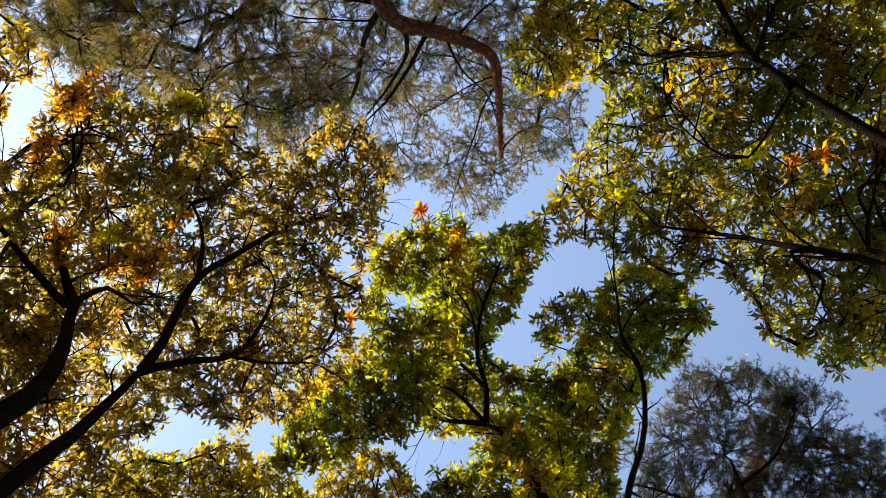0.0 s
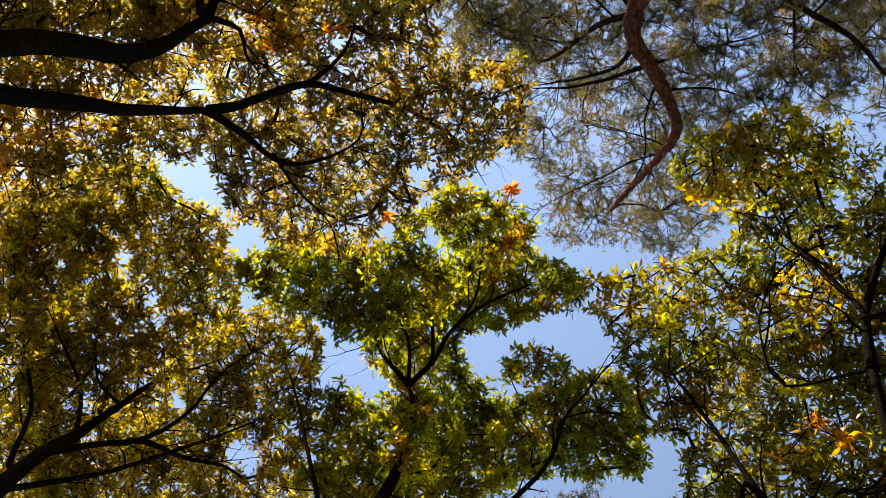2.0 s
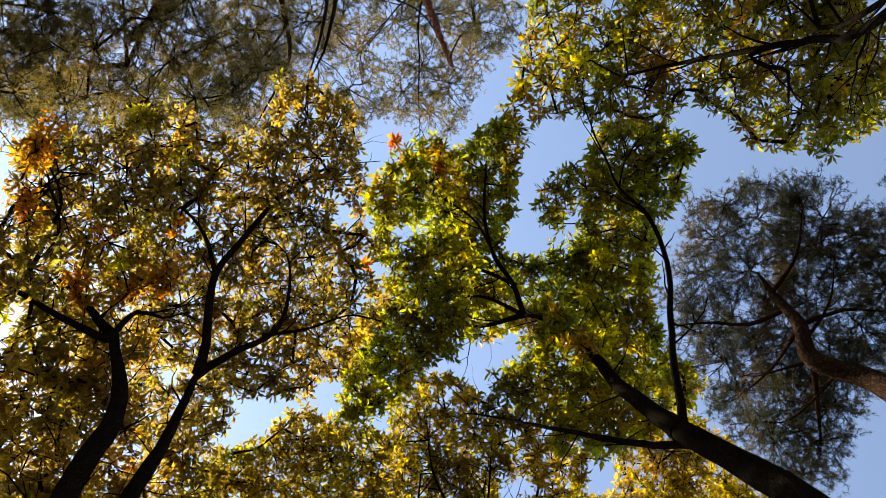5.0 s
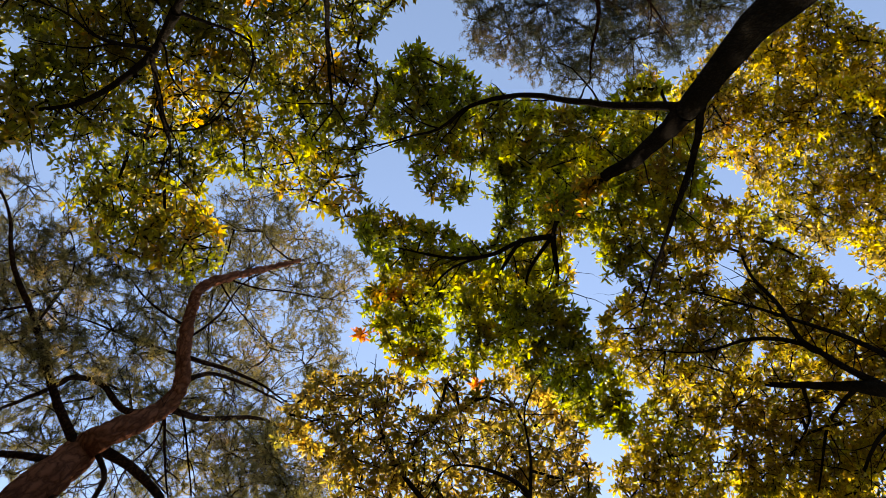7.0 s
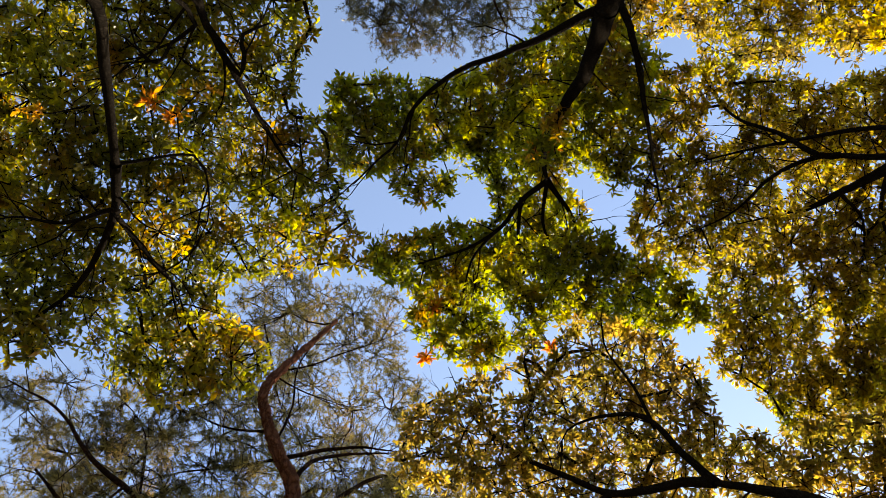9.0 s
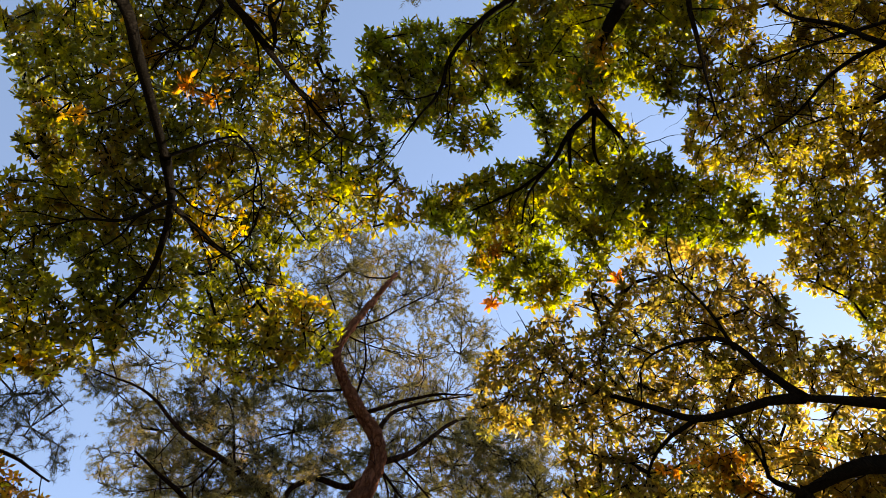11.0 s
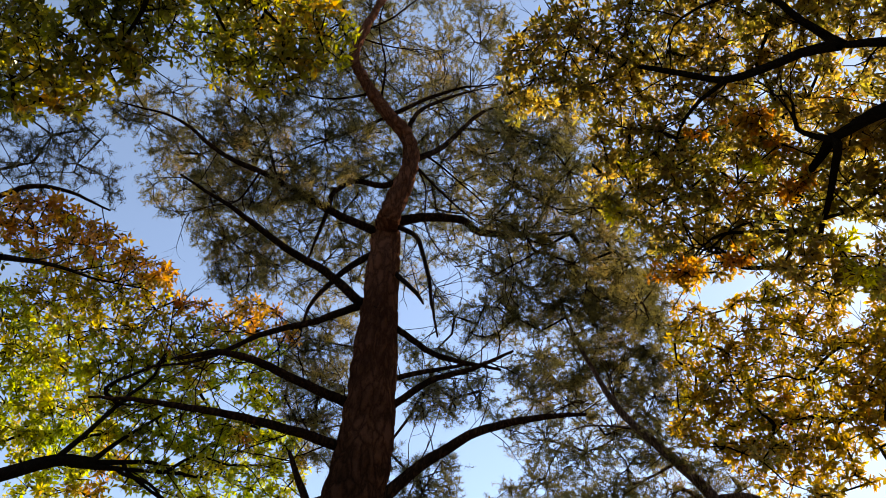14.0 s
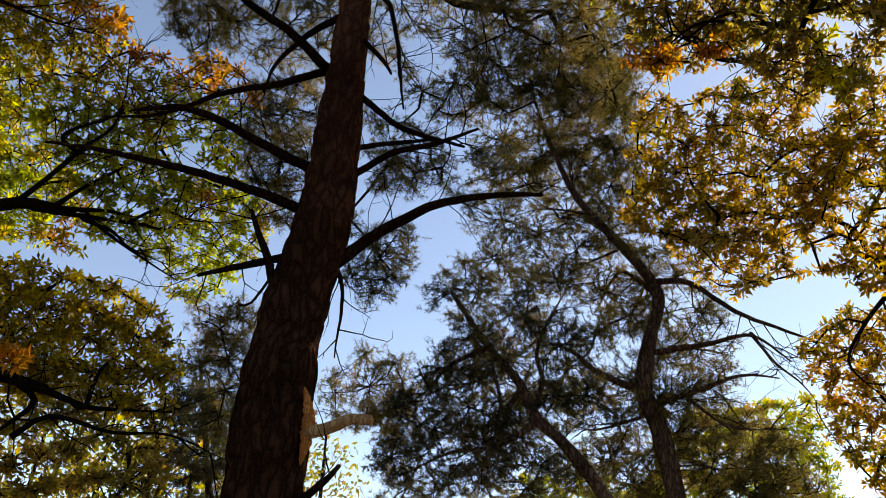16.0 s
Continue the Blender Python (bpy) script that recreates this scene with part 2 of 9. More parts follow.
def tube(line, radii, sides, rng, rough=0.0):
    """Rings along a line, joined, closed at the tip."""
    n = len(line)
    tang = unit(np.gradient(line, axis=0))
    up = np.array([0.31, 0.17, 0.93]) if abs(tang[0][2]) < 0.9 else np.array([0.9, 0.3, 0.1])
    u = np.zeros_like(tang)
    u[0] = unit(np.cross(tang[0], up))
    for i in range(1, n):
        u[i] = unit(u[i - 1] - tang[i] * (u[i - 1] @ tang[i]))
    v = np.cross(tang, u)
    ang = np.linspace(0, 2 * np.pi, sides, endpoint=False)
    lump = 1 + rough * rng.normal(size=(n, sides))
    ring = np.cos(ang)[None, :, None] * u[:, None] + np.sin(ang)[None, :, None] * v[:, None]
    verts = (line[:, None] + ring * (np.asarray(radii)[:, None] * lump)[:, :, None]).reshape(-1, 3)
    i, j = np.meshgrid(np.arange(n - 1), np.arange(sides), indexing="ij")
    a, b = i * sides + j, i * sides + (j + 1) % sides
    quads = np.stack([a, b, b + sides, a + sides], -1).reshape(-1, 4)
    verts = np.vstack([verts, line[-1] + tang[-1] * radii[-1] * 0.6])
    last = (n - 1) * sides
    cap = np.stack([last + np.arange(sides), last + (np.arange(sides) + 1) % sides, np.full(sides, n * sides)], 1)
    return verts, [quads, cap]


class Tree:
    def __init__(self, name, base, seed, bark, leaf, needles=False, size=0.096, label="", category="tree", dense=1.0, far=False):
        self.root = tagged(new(name), label, category, "pines among the oaks" if needles else "oaks round the clearing")
        self.root.location = base
        self.base = np.array(base, float)
        self.rng = np.random.default_rng(seed)
        self.bark, self.leaf, self.needles, self.size, self.dense, self.far = bark, leaf, needles, size, dense, far
        self.wood = np.zeros((0, 3))
        self.kept, self.tints = [], []


def trunk(tree, *points, plated=False):
    """The stem from the ground up: (x, y, z, radius) at its bends."""
    p = np.array(points)
    line, share = smooth_line(p, 0.045 if plated else 0.12)
    line, radii = line[:, :3], np.maximum(line[:, 3], 0.01)
    swell = 1 + 0.5 * np.exp(-np.maximum(line[:, 2], 0) / 0.35)
    big = np.array([noise.noise(Vector(q) * 2.2) for q in line])
    v, f = tube(line - tree.base, radii * swell * (1 + 0.1 * big), 72 if plated else 26, tree.rng, 0.004 if plated else 0.02)
    if plated:      # long bark plates with deep cracks between them
        mid = np.repeat(line - tree.base, 72, 0)
        out = unit(v[:-1] - mid)
        depth = [noise.voronoi((q[0] * 9 + 0.4 * noise.noise((q[0] * 7, q[1] * 7, q[2] * 5)), q[1] * 9, q[2] * 2.6))[0] for q in v[:-1]]
        depth = np.clip(np.array([e[1] - e[0] for e in depth]) / 0.35, 0, 1)
        v[:-1] += out * (depth * 0.026 - 0.013)[:, None]
    tree.wood = np.vstack([tree.wood, line[line[:, 2] > 3.2]])
    return mesh_object("trunk", v, f, tree.bark, tree.root, "", True)


def limb(tree, name, r0, r1, *points, mat=None, label=""):
    """A tapered, slightly knotted limb along a few bends, rooted in the wood that it springs from."""
    root = tree.wood[np.linalg.norm(tree.wood - np.array(points[0]), axis=1).argmin()]
    gap = np.linalg.norm(root - np.array(points[0]))
    if mat is None and 0.015 < gap < 0.6:
        points = (tuple(root),) + points
    line, share = smooth_line(points, 0.09)
    rng = tree.rng
    wob = np.cumsum(rng.normal(size=line.shape), axis=0)
    wob -= wob[0] + (wob[-1] - wob[0]) * share[:, None]
    line = line + wob * min(0.0045, r1 * 0.25)
    radii = r0 + (r1 - r0) * share
    if name == "limb" and mat is None:
        radii = radii * (1 + 0.25 * np.exp(-share * len(line) / 2.5))
    if name == "limb":
        radii = radii * (1 - 0.45 * np.clip((share - 0.55) / 0.45, 0, 1) ** 1.5)
    sides = 16 if r0 > 0.1 else 10 if r0 > 0.04 else 7
    v, f = tube(line - tree.base, radii, sides, rng, 0.014)
    tree.wood = np.vstack([tree.wood, line])
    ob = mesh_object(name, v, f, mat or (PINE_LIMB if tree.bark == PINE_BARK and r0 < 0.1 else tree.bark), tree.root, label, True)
    if mat is None:
        side_twigs(tree, ob, line, share)
    return ob


def side_twigs(tree, ob, line, share):
    """Thin forked twigs all along a limb, with no leaves of their own."""
    rng = np.random.default_rng(len(line) * 7 + int(abs(line[0][0]) * 100))
    run = share * np.linalg.norm(np.diff(line, axis=0), axis=1).sum()
    reach = 0.7 if tree.needles else 0.5
    at, segs = 0.25, []
    while at < run[-1]:
        i = min(int(np.searchsorted(run, at)), len(line) - 2)
        if line[i][2] > 2.6:
            shoot(segs, line[i], unit(line[i + 1] - line[i]), reach * rng.uniform(0.4, 1.4), rng.uniform(0.006, 0.0105), rng, 0)
        at += rng.uniform(0.1, 0.34) * (1.0 if tree.needles else 0.9)
    if not segs:
        return
    a, b = np.array([q[0] for q in segs]), np.array([q[1] for q in segs])
    ra, rb = np.array([q[2] for q in segs]), np.array([q[3] for q in segs])
    d = unit(b - a)
    u = unit(np.cross(d, np.array([0.37, 0.21, 0.9])))
    w = np.cross(d, u)
    ang = np.array([0, 2.094, 4.189])
    ring = np.cos(ang)[None, :, None] * u[:, None] + np.sin(ang)[None, :, None] * w[:, None]
    verts = np.concatenate([a[:, None] + ring * ra[:, None, None], b[:, None] + ring * rb[:, None, None]], 1).reshape(-1, 3)
    quad = np.array([[j, (j + 1) % 3, 3 + (j + 1) % 3, 3 + j] for j in range(3)])
    faces = (quad[None] + 6 * np.arange(len(a))[:, None, None]).reshape(-1, 4)
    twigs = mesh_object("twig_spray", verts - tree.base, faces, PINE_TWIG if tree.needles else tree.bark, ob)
    twigs["kind"] = "stuff"


def shoot(segs, start, along, length, radius, rng, depth):
    """One crooked twig and its side shoots."""
    side = unit(np.cross(along, rng.normal(size=3)))
    lean = rng.uniform(0.5, 1.2)
    d = along * math.cos(lean) + side * math.sin(lean) + np.array([0, 0, 0.12])
    steps = max(2, int(length / 0.09))
    p = np.array(start)
    for i in range(steps):
        d = unit(d + rng.normal(size=3) * 0.17)
        q = p + d * length / steps
        r = radius * (1 - 0.75 * i / steps)
        segs.append((p, q, r, r * 0.85))
        if depth < 2 and i > 0 and rng.uniform() < 0.5:
            shoot(segs, q, d, length * rng.uniform(0.25, 0.6) * (1 - 0.5 * i / steps), r * 0.65, rng, depth + 1)
        p = q


def grow(root, tips, rng):
    """Joins tips to a root through each other: the parent of every node, nearest first."""
    pts = np.vstack([root[None], tips[np.argsort(np.linalg.norm(tips - root, axis=1))]])
    n = len(pts)
    parent, reach = np.zeros(n, int), np.zeros(n)
    for i in range(1, n):
        d = np.linalg.norm(pts[:i] - pts[i], axis=1)
        k = int(np.argmin(d + 0.45 * reach[:i]))
        parent[i], reach[i] = k, reach[k] + d[k]
    load = np.ones(n)
    for i in range(n - 1, 0, -1):
        load[parent[i]] += load[i]
    return pts, parent, load


def sticks(pts, parent, load, thin, tufted):
    """Three-sided twigs along every joint of a grown spray; the last ones taper to a point, or are left to the needles."""
    a, b = pts[parent[1:]], pts[1:]
    ra = thin * load[1:] ** 0.36
    rb = ra * 0.75
    d = unit(b - a)
    u = unit(np.cross(d, np.array([0.37, 0.21, 0.9])))
    v = np.cross(d, u)
    ang = np.array([0, 2.094, 4.189])
    ring = np.cos(ang)[None, :, None] * u[:, None] + np.sin(ang)[None, :, None] * v[:, None]
    end = load[1:] < 1.5
    m, k = ~end, int((~end).sum())
    end = end & (not tufted)
    body = np.concatenate([a[m][:, None] + ring[m] * ra[m][:, None, None], b[m][:, None] + ring[m] * rb[m][:, None, None]], 1).reshape(-1, 3)
    spike = np.concatenate([a[end][:, None] + ring[end] * ra[end][:, None, None], b[end][:, None]], 1).reshape(-1, 3)
    quad = np.array([[j, (j + 1) % 3, 3 + (j + 1) % 3, 3 + j] for j in range(3)])
    tri = np.array([[j, (j + 1) % 3, 3] for j in range(3)])
    quads = (quad[None] + 6 * np.arange(k)[:, None, None]).reshape(-1, 4)
    tris = (tri[None] + 6 * k + 4 * np.arange(int(end.sum()))[:, None, None]).reshape(-1, 3)
    return np.vstack([body, spike]), quads, tris


# one oak leaf: along y from its stalk, widest past the middle, bent down to its tip; and a plainer one for far trees
LEAF_T = np.array([[0, 0, 0], [-0.135, 0.36, 0.02], [0.165, 0.5, 0.02], [-0.15, 0.7, -0.01], [0, 1, -0.12]])
LEAF_F = np.array([[0, 2, 1], [1, 2, 3], [3, 2, 4]])
FAR_T = np.array([[0, 0, 0], [-0.175, 0.56, 0.0], [0.175, 0.56, 0.0], [0, 1, -0.1]])
FAR_F = np.array([[0, 2, 1], [1, 2, 3]])


def leaves_at(origin, along, flat, length, wide, far=False):
    """Many leaves at once: origins, directions, rough face normals, lengths and width factors."""
    x = unit(np.cross(along, flat))
    z = np.cross(x, along)
    shape, tris = (FAR_T, FAR_F) if far else (LEAF_T, LEAF_F)
    t = shape[None] * np.stack([wide, np.ones_like(wide), np.ones_like(wide)], 1)[:, None] * length[:, None, None]
    v = origin[:, None] + t[..., :1] * x[:, None] + t[..., 1:2] * along[:, None] + t[..., 2:] * z[:, None]
    f = (tris[None] + len(shape) * np.arange(len(origin))[:, None, None]).reshape(-1, 3)
    return v.reshape(-1, 3), f


def whorl_lay(tips, axis, rng, size, count):
    """Where the leaves sit that spread like stars round the twig tips."""
    k = len(tips)
    n = k * count
    ax = np.repeat(axis, count, 0)
    u0 = unit(np.cross(axis, rng.normal(size=(k, 3))))
    w0 = np.cross(axis, u0)
    turn = (np.tile(np.arange(count), k) * (2 * np.pi / count) + rng.normal(size=n) * 0.3)[:, None]
    u = np.repeat(u0, count, 0) * np.cos(turn) + np.repeat(w0, count, 0) * np.sin(turn)
    open_angle = rng.uniform(0.75, 1.75, n)[:, None]
    along = unit(ax * np.cos(open_angle) + u * np.sin(open_angle) + np.array([0, 0, -0.15]))
    origin = np.repeat(tips, count, 0) - ax * rng.uniform(0, 0.06, n)[:, None]
    flat = unit(ax + rng.normal(size=(n, 3)) * 0.4)
    whole = np.repeat(rng.uniform(0.75, 1.15, k), count)
    return origin, along, flat, size * whole * rng.uniform(0.75, 1.1, n), rng.uniform(0.8, 1.2, n)


def whorls(tips, axis, rng, size, count, far=False):
    return leaves_at(*whorl_lay(tips, axis, rng, size, count), far)


def single_leaves(lay, mat, parent):
    """Leaves one by one, on one of three shared shapes."""
    shapes = []
    for w in (0.82, 1.0, 1.17):
        me = bpy.data.meshes.new("leaf")
        me.from_pydata([tuple(q) for q in LEAF_T * np.array([w, 1, 1])], [], [tuple(int(i) for i in q) for q in LEAF_F])
        me.materials.append(mat)
        shapes.append(me)
    for o, a, z, size, w in zip(*lay):
        x = unit(np.cross(a, z))
        m = np.eye(4)
        m[:3, 0], m[:3, 1], m[:3, 2], m[:3, 3] = x * size, a * size, np.cross(x, a) * size, o
        ob = new("leaf", shapes[0 if w < 0.9 else 1 if w < 1.07 else 2])
        ob.parent = parent
        ob.matrix_basis = Matrix(m)


def tufts(tips, axis, rng, size, count):
    """Pine shoots: fine needles, two by two, brushing forward round the shoot."""
    k = len(tips)
    n = k * count
    ax = np.repeat(axis, count, 0)
    u = unit(np.cross(ax, rng.normal(size=(n, 3))))
    ang = rng.uniform(0.35, 1.8, n)[:, None]
    along = unit(ax * np.cos(ang) + u * np.sin(ang))
    origin = np.repeat(tips, count, 0) - ax * rng.uniform(0, 0.10, n)[:, None]
    side = unit(np.cross(along, rng.normal(size=(n, 3)))) * rng.uniform(0.0026, 0.0042, n)[:, None]
    tip = origin + along * (size * rng.uniform(0.7, 1.15, n))[:, None]
    v = np.stack([origin - side, origin + side, tip], 1).reshape(-1, 3)
    return v, np.arange(3 * n).reshape(-1, 3)


def sprays(tree, pads, leaf=None):
    """Remembers the leafy boughs of a tree, (x, y, z, radius), and the leaves that they bear."""
    tree.kept += pads
    tree.tints += [leaf or tree.leaf] * len(pads)


def leaf_out(tree):
    """Grows every bough from the nearest wood, the near ones first, so that later ones spring from earlier ones."""
    rng = tree.rng
    pads = np.array(tree.kept)
    wood, owner = tree.wood, np.full(len(tree.wood), -1)
    d = np.linalg.norm(pads[:, None, :3] - wood[None], axis=2)
    best, dist = d.argmin(1), d.min(1)
    order, came, line_of, left = [], {}, {}, set(range(len(pads)))
    while left:
        k = min(left, key=lambda q: dist[q])
        left.remove(k)
        a, c = wood[best[k]], pads[k, :3]
        gap = np.linalg.norm(c - a)
        steps = max(2, int(gap / 0.16))
        s = np.linspace(0, 1, steps)[:, None]
        bend = rng.normal(size=3) * 0.09 * gap - np.array([0, 0, 0.08]) * gap
        line = a + (c - a) * s + bend * np.sin(np.pi * s) + rng.normal(size=(steps, 3)) * 0.006 * np.sin(np.pi * s)
        came[k], line_of[k] = owner[best[k]], line
        order.append(k)
        new_d = np.linalg.norm(pads[:, None, :3] - line[None], axis=2)
        n0 = len(wood)
        wood, owner = np.vstack([wood, line]), np.concatenate([owner, np.full(steps, k)])
        closer = new_d.min(1) * 1.12 < dist
        best = np.where(closer, n0 + new_d.argmin(1), best)
        dist = np.where(closer, new_d.min(1) * 1.12, dist)
    below = np.ones(len(pads))
    for k in reversed(order):
        if came[k] >= 0:
            below[came[k]] += below[k]
    thin = 0.0034 if tree.needles else 0.0042
    # the bough that hangs nearest over the path gets its leaves one by one
    nearest = -1 if tree.needles or tree.base[1] > 4 else int(np.argmin(np.hypot(pads[:, 0], pads[:, 1]) + pads[:, 2] + np.abs(pads[:, 3] - 0.32) * 20))
    for k in order:
        c, r, line = pads[k, :3], pads[k, 3], line_of[k]
        if tree.needles:
            amount = int(max(6, 205 * tree.dense * (r / 0.5) ** 1.9))
        else:
            amount = int(max(5, 80 * tree.dense * (r / 0.4) ** 1.9))
        if tree.needles:
            heart = unit(rng.normal(size=(max(3, amount // 9), 3))) * (rng.uniform(0, 1, (max(3, amount // 9), 1)) ** 0.4) * r * 1.02
            tips = heart[rng.integers(0, len(heart), amount)] + rng.normal(size=(amount, 3)) * 0.085
        else:
            tips = unit(rng.normal(size=(amount, 3))) * (rng.uniform(0, 1, (amount, 1)) ** 0.42) * r * 1.02
        tips[:, 2] *= 0.75 if tree.needles else 0.42
        tips = tips + c
        stout = (0.005 if tree.needles else 0.004) * math.sqrt(below[k]) * 0.8 + 0.004
        stout = min(stout, 0.02, 0.25 * np.linalg.norm(line[-1] - line[0]) + 0.003)
        bv, bf = tube(line - tree.base, np.linspace(stout, stout * 0.6, len(line)), 5, rng, 0.04)
        pts, parent, load = grow(line[-1], tips, rng)
        v, f, cones = sticks(pts - tree.base, parent, load, thin, tree.needles)
        bough = mesh_object("bough", np.vstack([bv, v]), bf + [f + len(bv), cones + len(bv)], PINE_TWIG if tree.needles else tree.bark, tree.root)
        axis = unit(pts[1:] - pts[parent[1:]] + rng.normal(size=(len(pts) - 1, 3)) * 0.03 + np.array([0, 0, 0.03 if tree.needles else 0.0]))
        if not tree.needles:
            axis = unit(axis * 0.75 + rng.normal(size=axis.shape) * 0.3 + np.array([0, 0, -0.25]) + unit(pts[1:] - c) * 0.5)
        if k == nearest:
            single_leaves(whorl_lay(pts[1:] - tree.base, axis, rng, tree.size, 8), tree.tints[k], bough)
            continue
        if tree.needles:
            v, f = tufts(pts[1:] - tree.base, axis, rng, tree.size * 0.85, 18)
        else:
            v, f = whorls(pts[1:] - tree.base, axis, rng, tree.size, 7, tree.far)
        leafage = mesh_object("needles" if tree.needles else "leaves", v, f, tree.tints[k], bough)
        leafage["kind"] = "stuff"


# ---- the ground: leaf litter to the horizon ----
def ground_material():
    m, n, link, out = material("leaf_litter")
    pos = n.new("ShaderNodeNewGeometry")
    a = n.new("ShaderNodeTexVoronoi")
    a.inputs["Scale"].default_value = 14
    link(pos.outputs["Position"], a.inputs["Vector"])
    b = n.new("ShaderNodeTexNoise")
    b.inputs["Scale"].default_value, b.inputs["Detail"].default_value = 0.8, 6
    link(pos.outputs["Position"], b.inputs["Vector"])
    mix = n.new("ShaderNodeMath")
    mix.operation = "MULTIPLY_ADD"
    mix.inputs[1].default_value = 0.5
    link(a.outputs["Color"], mix.inputs[0])
    half = n.new("ShaderNodeMath")
    half.operation = "MULTIPLY"
    half.inputs[1].default_value = 0.6
    link(b.outputs["Fac"], half.inputs[0])
    link(half.outputs[0], mix.inputs[2])
    r = ramp(n, [(0.15, (0.02, 0.013, 0.008)), (0.5, (0.075, 0.045, 0.02)), (0.85, (0.15, 0.095, 0.045))])
    link(mix.outputs[0], r.inputs[0])
    p = n.new("ShaderNodeBsdfPrincipled")
    p.inputs["Roughness"].default_value = 0.85
    link(r.outputs[0], p.inputs["Base Color"])
    bm = n.new("ShaderNodeBump")
    bm.inputs["Distance"].default_value = 0.03
    link(a.outputs["Distance"], bm.inputs["Height"])
    link(bm.outputs[0], p.inputs["Normal"])
    link(p.outputs[0], out.inputs["Surface"])
    return m


edge = np.concatenate([-np.geomspace(400, 2, 30), np.linspace(-1.5, 1.5, 4), np.geomspace(2, 400, 30)])
gxx, gyy = np.meshgrid(edge, edge, indexing="ij")
gzz = 0.06 * np.sin(gxx * 0.9) * np.cos(gyy * 0.7) - 0.05
gi, gj = np.meshgrid(np.arange(63), np.arange(63), indexing="ij")
ga = gi * 64 + gj
ground = mesh_object("ground", np.stack([gxx, gyy, gzz], -1).reshape(-1, 3), np.stack([ga, ga + 64, ga + 65, ga + 1], -1).reshape(-1, 4), ground_material(), smooth=True)
tagged(ground, "forest floor covered with brown fallen leaves", "ground", kind="structure")

# ---- woods all round, beyond the near trees; unseen ones added to block low light ----
def woods(seed):
    rng = np.random.default_rng(seed)
    leaf_v, leaf_size, stems = [], [], []
    for i in range(84):
        az = 2 * np.pi * (i + rng.uniform(-0.4, 0.4)) / 84
        far = rng.uniform(17, 34)
        ahead = math.cos(az) > 0.55
        shady = ahead and 5.2 < az % (2 * np.pi) < 6.2          # taller, feathery trees past the great pine
        top = 1.7 + far * (rng.uniform(0.27, 0.36) if shady else rng.uniform(0.12, 0.2) if ahead else rng.uniform(0.7, 1.05))
        foot = np.array([math.sin(az) * far, math.cos(az) * far, -0.1])
        stems.append((foot, top, rng.uniform(0.1, 0.2)))
        n = 1500 if shady else 260
        q = unit(rng.normal(size=(n, 3))) * rng.uniform(0.3, 1, (n, 1)) ** 0.5 * np.array([2.4, 2.4, top * 0.42])
        q = q + foot + np.array([0, 0, top * 0.56])
        q[:, 2] = np.maximum(q[:, 2], 0.3)
        leaf_v.append(q)
        leaf_size.append(np.full(n, 0.36 if shady else 1.0))
    c = np.concatenate(leaf_v)
    n = len(c)
    v, f = leaves_at(c, unit(rng.normal(size=(n, 3))), unit(rng.normal(size=(n, 3))), rng.uniform(0.5, 1.0, n) * np.concatenate(leaf_size), rng.uniform(0.9, 1.6, n))
    ob = mesh_object("woodland", v, f, LEAF_MIXED)
    tagged(ob, "autumn trees all round the clearing, the unseen ones added as light blockers", "woods", kind="stuff")
    vs, fs, base = [], [], 0
    for foot, top, r in stems:
        line = foot + np.array([[0, 0, 0], [0.1, 0.05, 0.5], [0, 0.1, 0.95]]) * np.array([1, 1, top])
        tv, tf = tube(line, [r, r * 0.8, r * 0.3], 7, rng, 0.05)
        vs.append(tv)
        fs += [q + base for q in tf]
        base += len(tv)
    stem_ob = mesh_object("woods_and_blockers_stem", np.concatenate(vs), fs, SHADED_OAK_BARK, ob, smooth=True)
    stem_ob["kind"] = "stuff"


woods(5)

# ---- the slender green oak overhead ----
oak_a = Tree("oak_tree", (0.3, -2.1, 0), 11, SHADED_OAK_BARK, LEAF_GREEN, size=0.108, dense=1.25, label="slender green oak tree with a forked leaning trunk")
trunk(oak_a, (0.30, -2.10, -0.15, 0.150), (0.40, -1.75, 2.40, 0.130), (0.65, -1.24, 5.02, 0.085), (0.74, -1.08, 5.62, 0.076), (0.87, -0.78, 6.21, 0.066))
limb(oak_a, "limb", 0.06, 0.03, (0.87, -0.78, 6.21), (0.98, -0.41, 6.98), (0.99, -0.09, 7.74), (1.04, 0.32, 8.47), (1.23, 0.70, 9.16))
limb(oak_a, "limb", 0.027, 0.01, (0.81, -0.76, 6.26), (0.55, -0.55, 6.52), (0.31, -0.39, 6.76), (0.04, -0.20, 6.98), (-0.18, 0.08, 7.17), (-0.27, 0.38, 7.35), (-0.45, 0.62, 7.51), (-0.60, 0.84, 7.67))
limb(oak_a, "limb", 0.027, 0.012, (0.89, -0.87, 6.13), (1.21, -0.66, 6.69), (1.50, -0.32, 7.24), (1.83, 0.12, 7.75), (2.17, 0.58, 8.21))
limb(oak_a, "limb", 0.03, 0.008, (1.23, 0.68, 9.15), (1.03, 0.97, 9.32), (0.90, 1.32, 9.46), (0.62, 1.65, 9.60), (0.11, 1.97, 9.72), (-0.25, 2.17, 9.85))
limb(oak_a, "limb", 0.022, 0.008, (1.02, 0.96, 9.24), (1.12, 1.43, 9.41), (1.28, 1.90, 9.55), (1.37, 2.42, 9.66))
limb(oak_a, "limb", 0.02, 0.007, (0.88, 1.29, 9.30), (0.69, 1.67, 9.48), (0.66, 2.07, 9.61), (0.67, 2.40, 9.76))
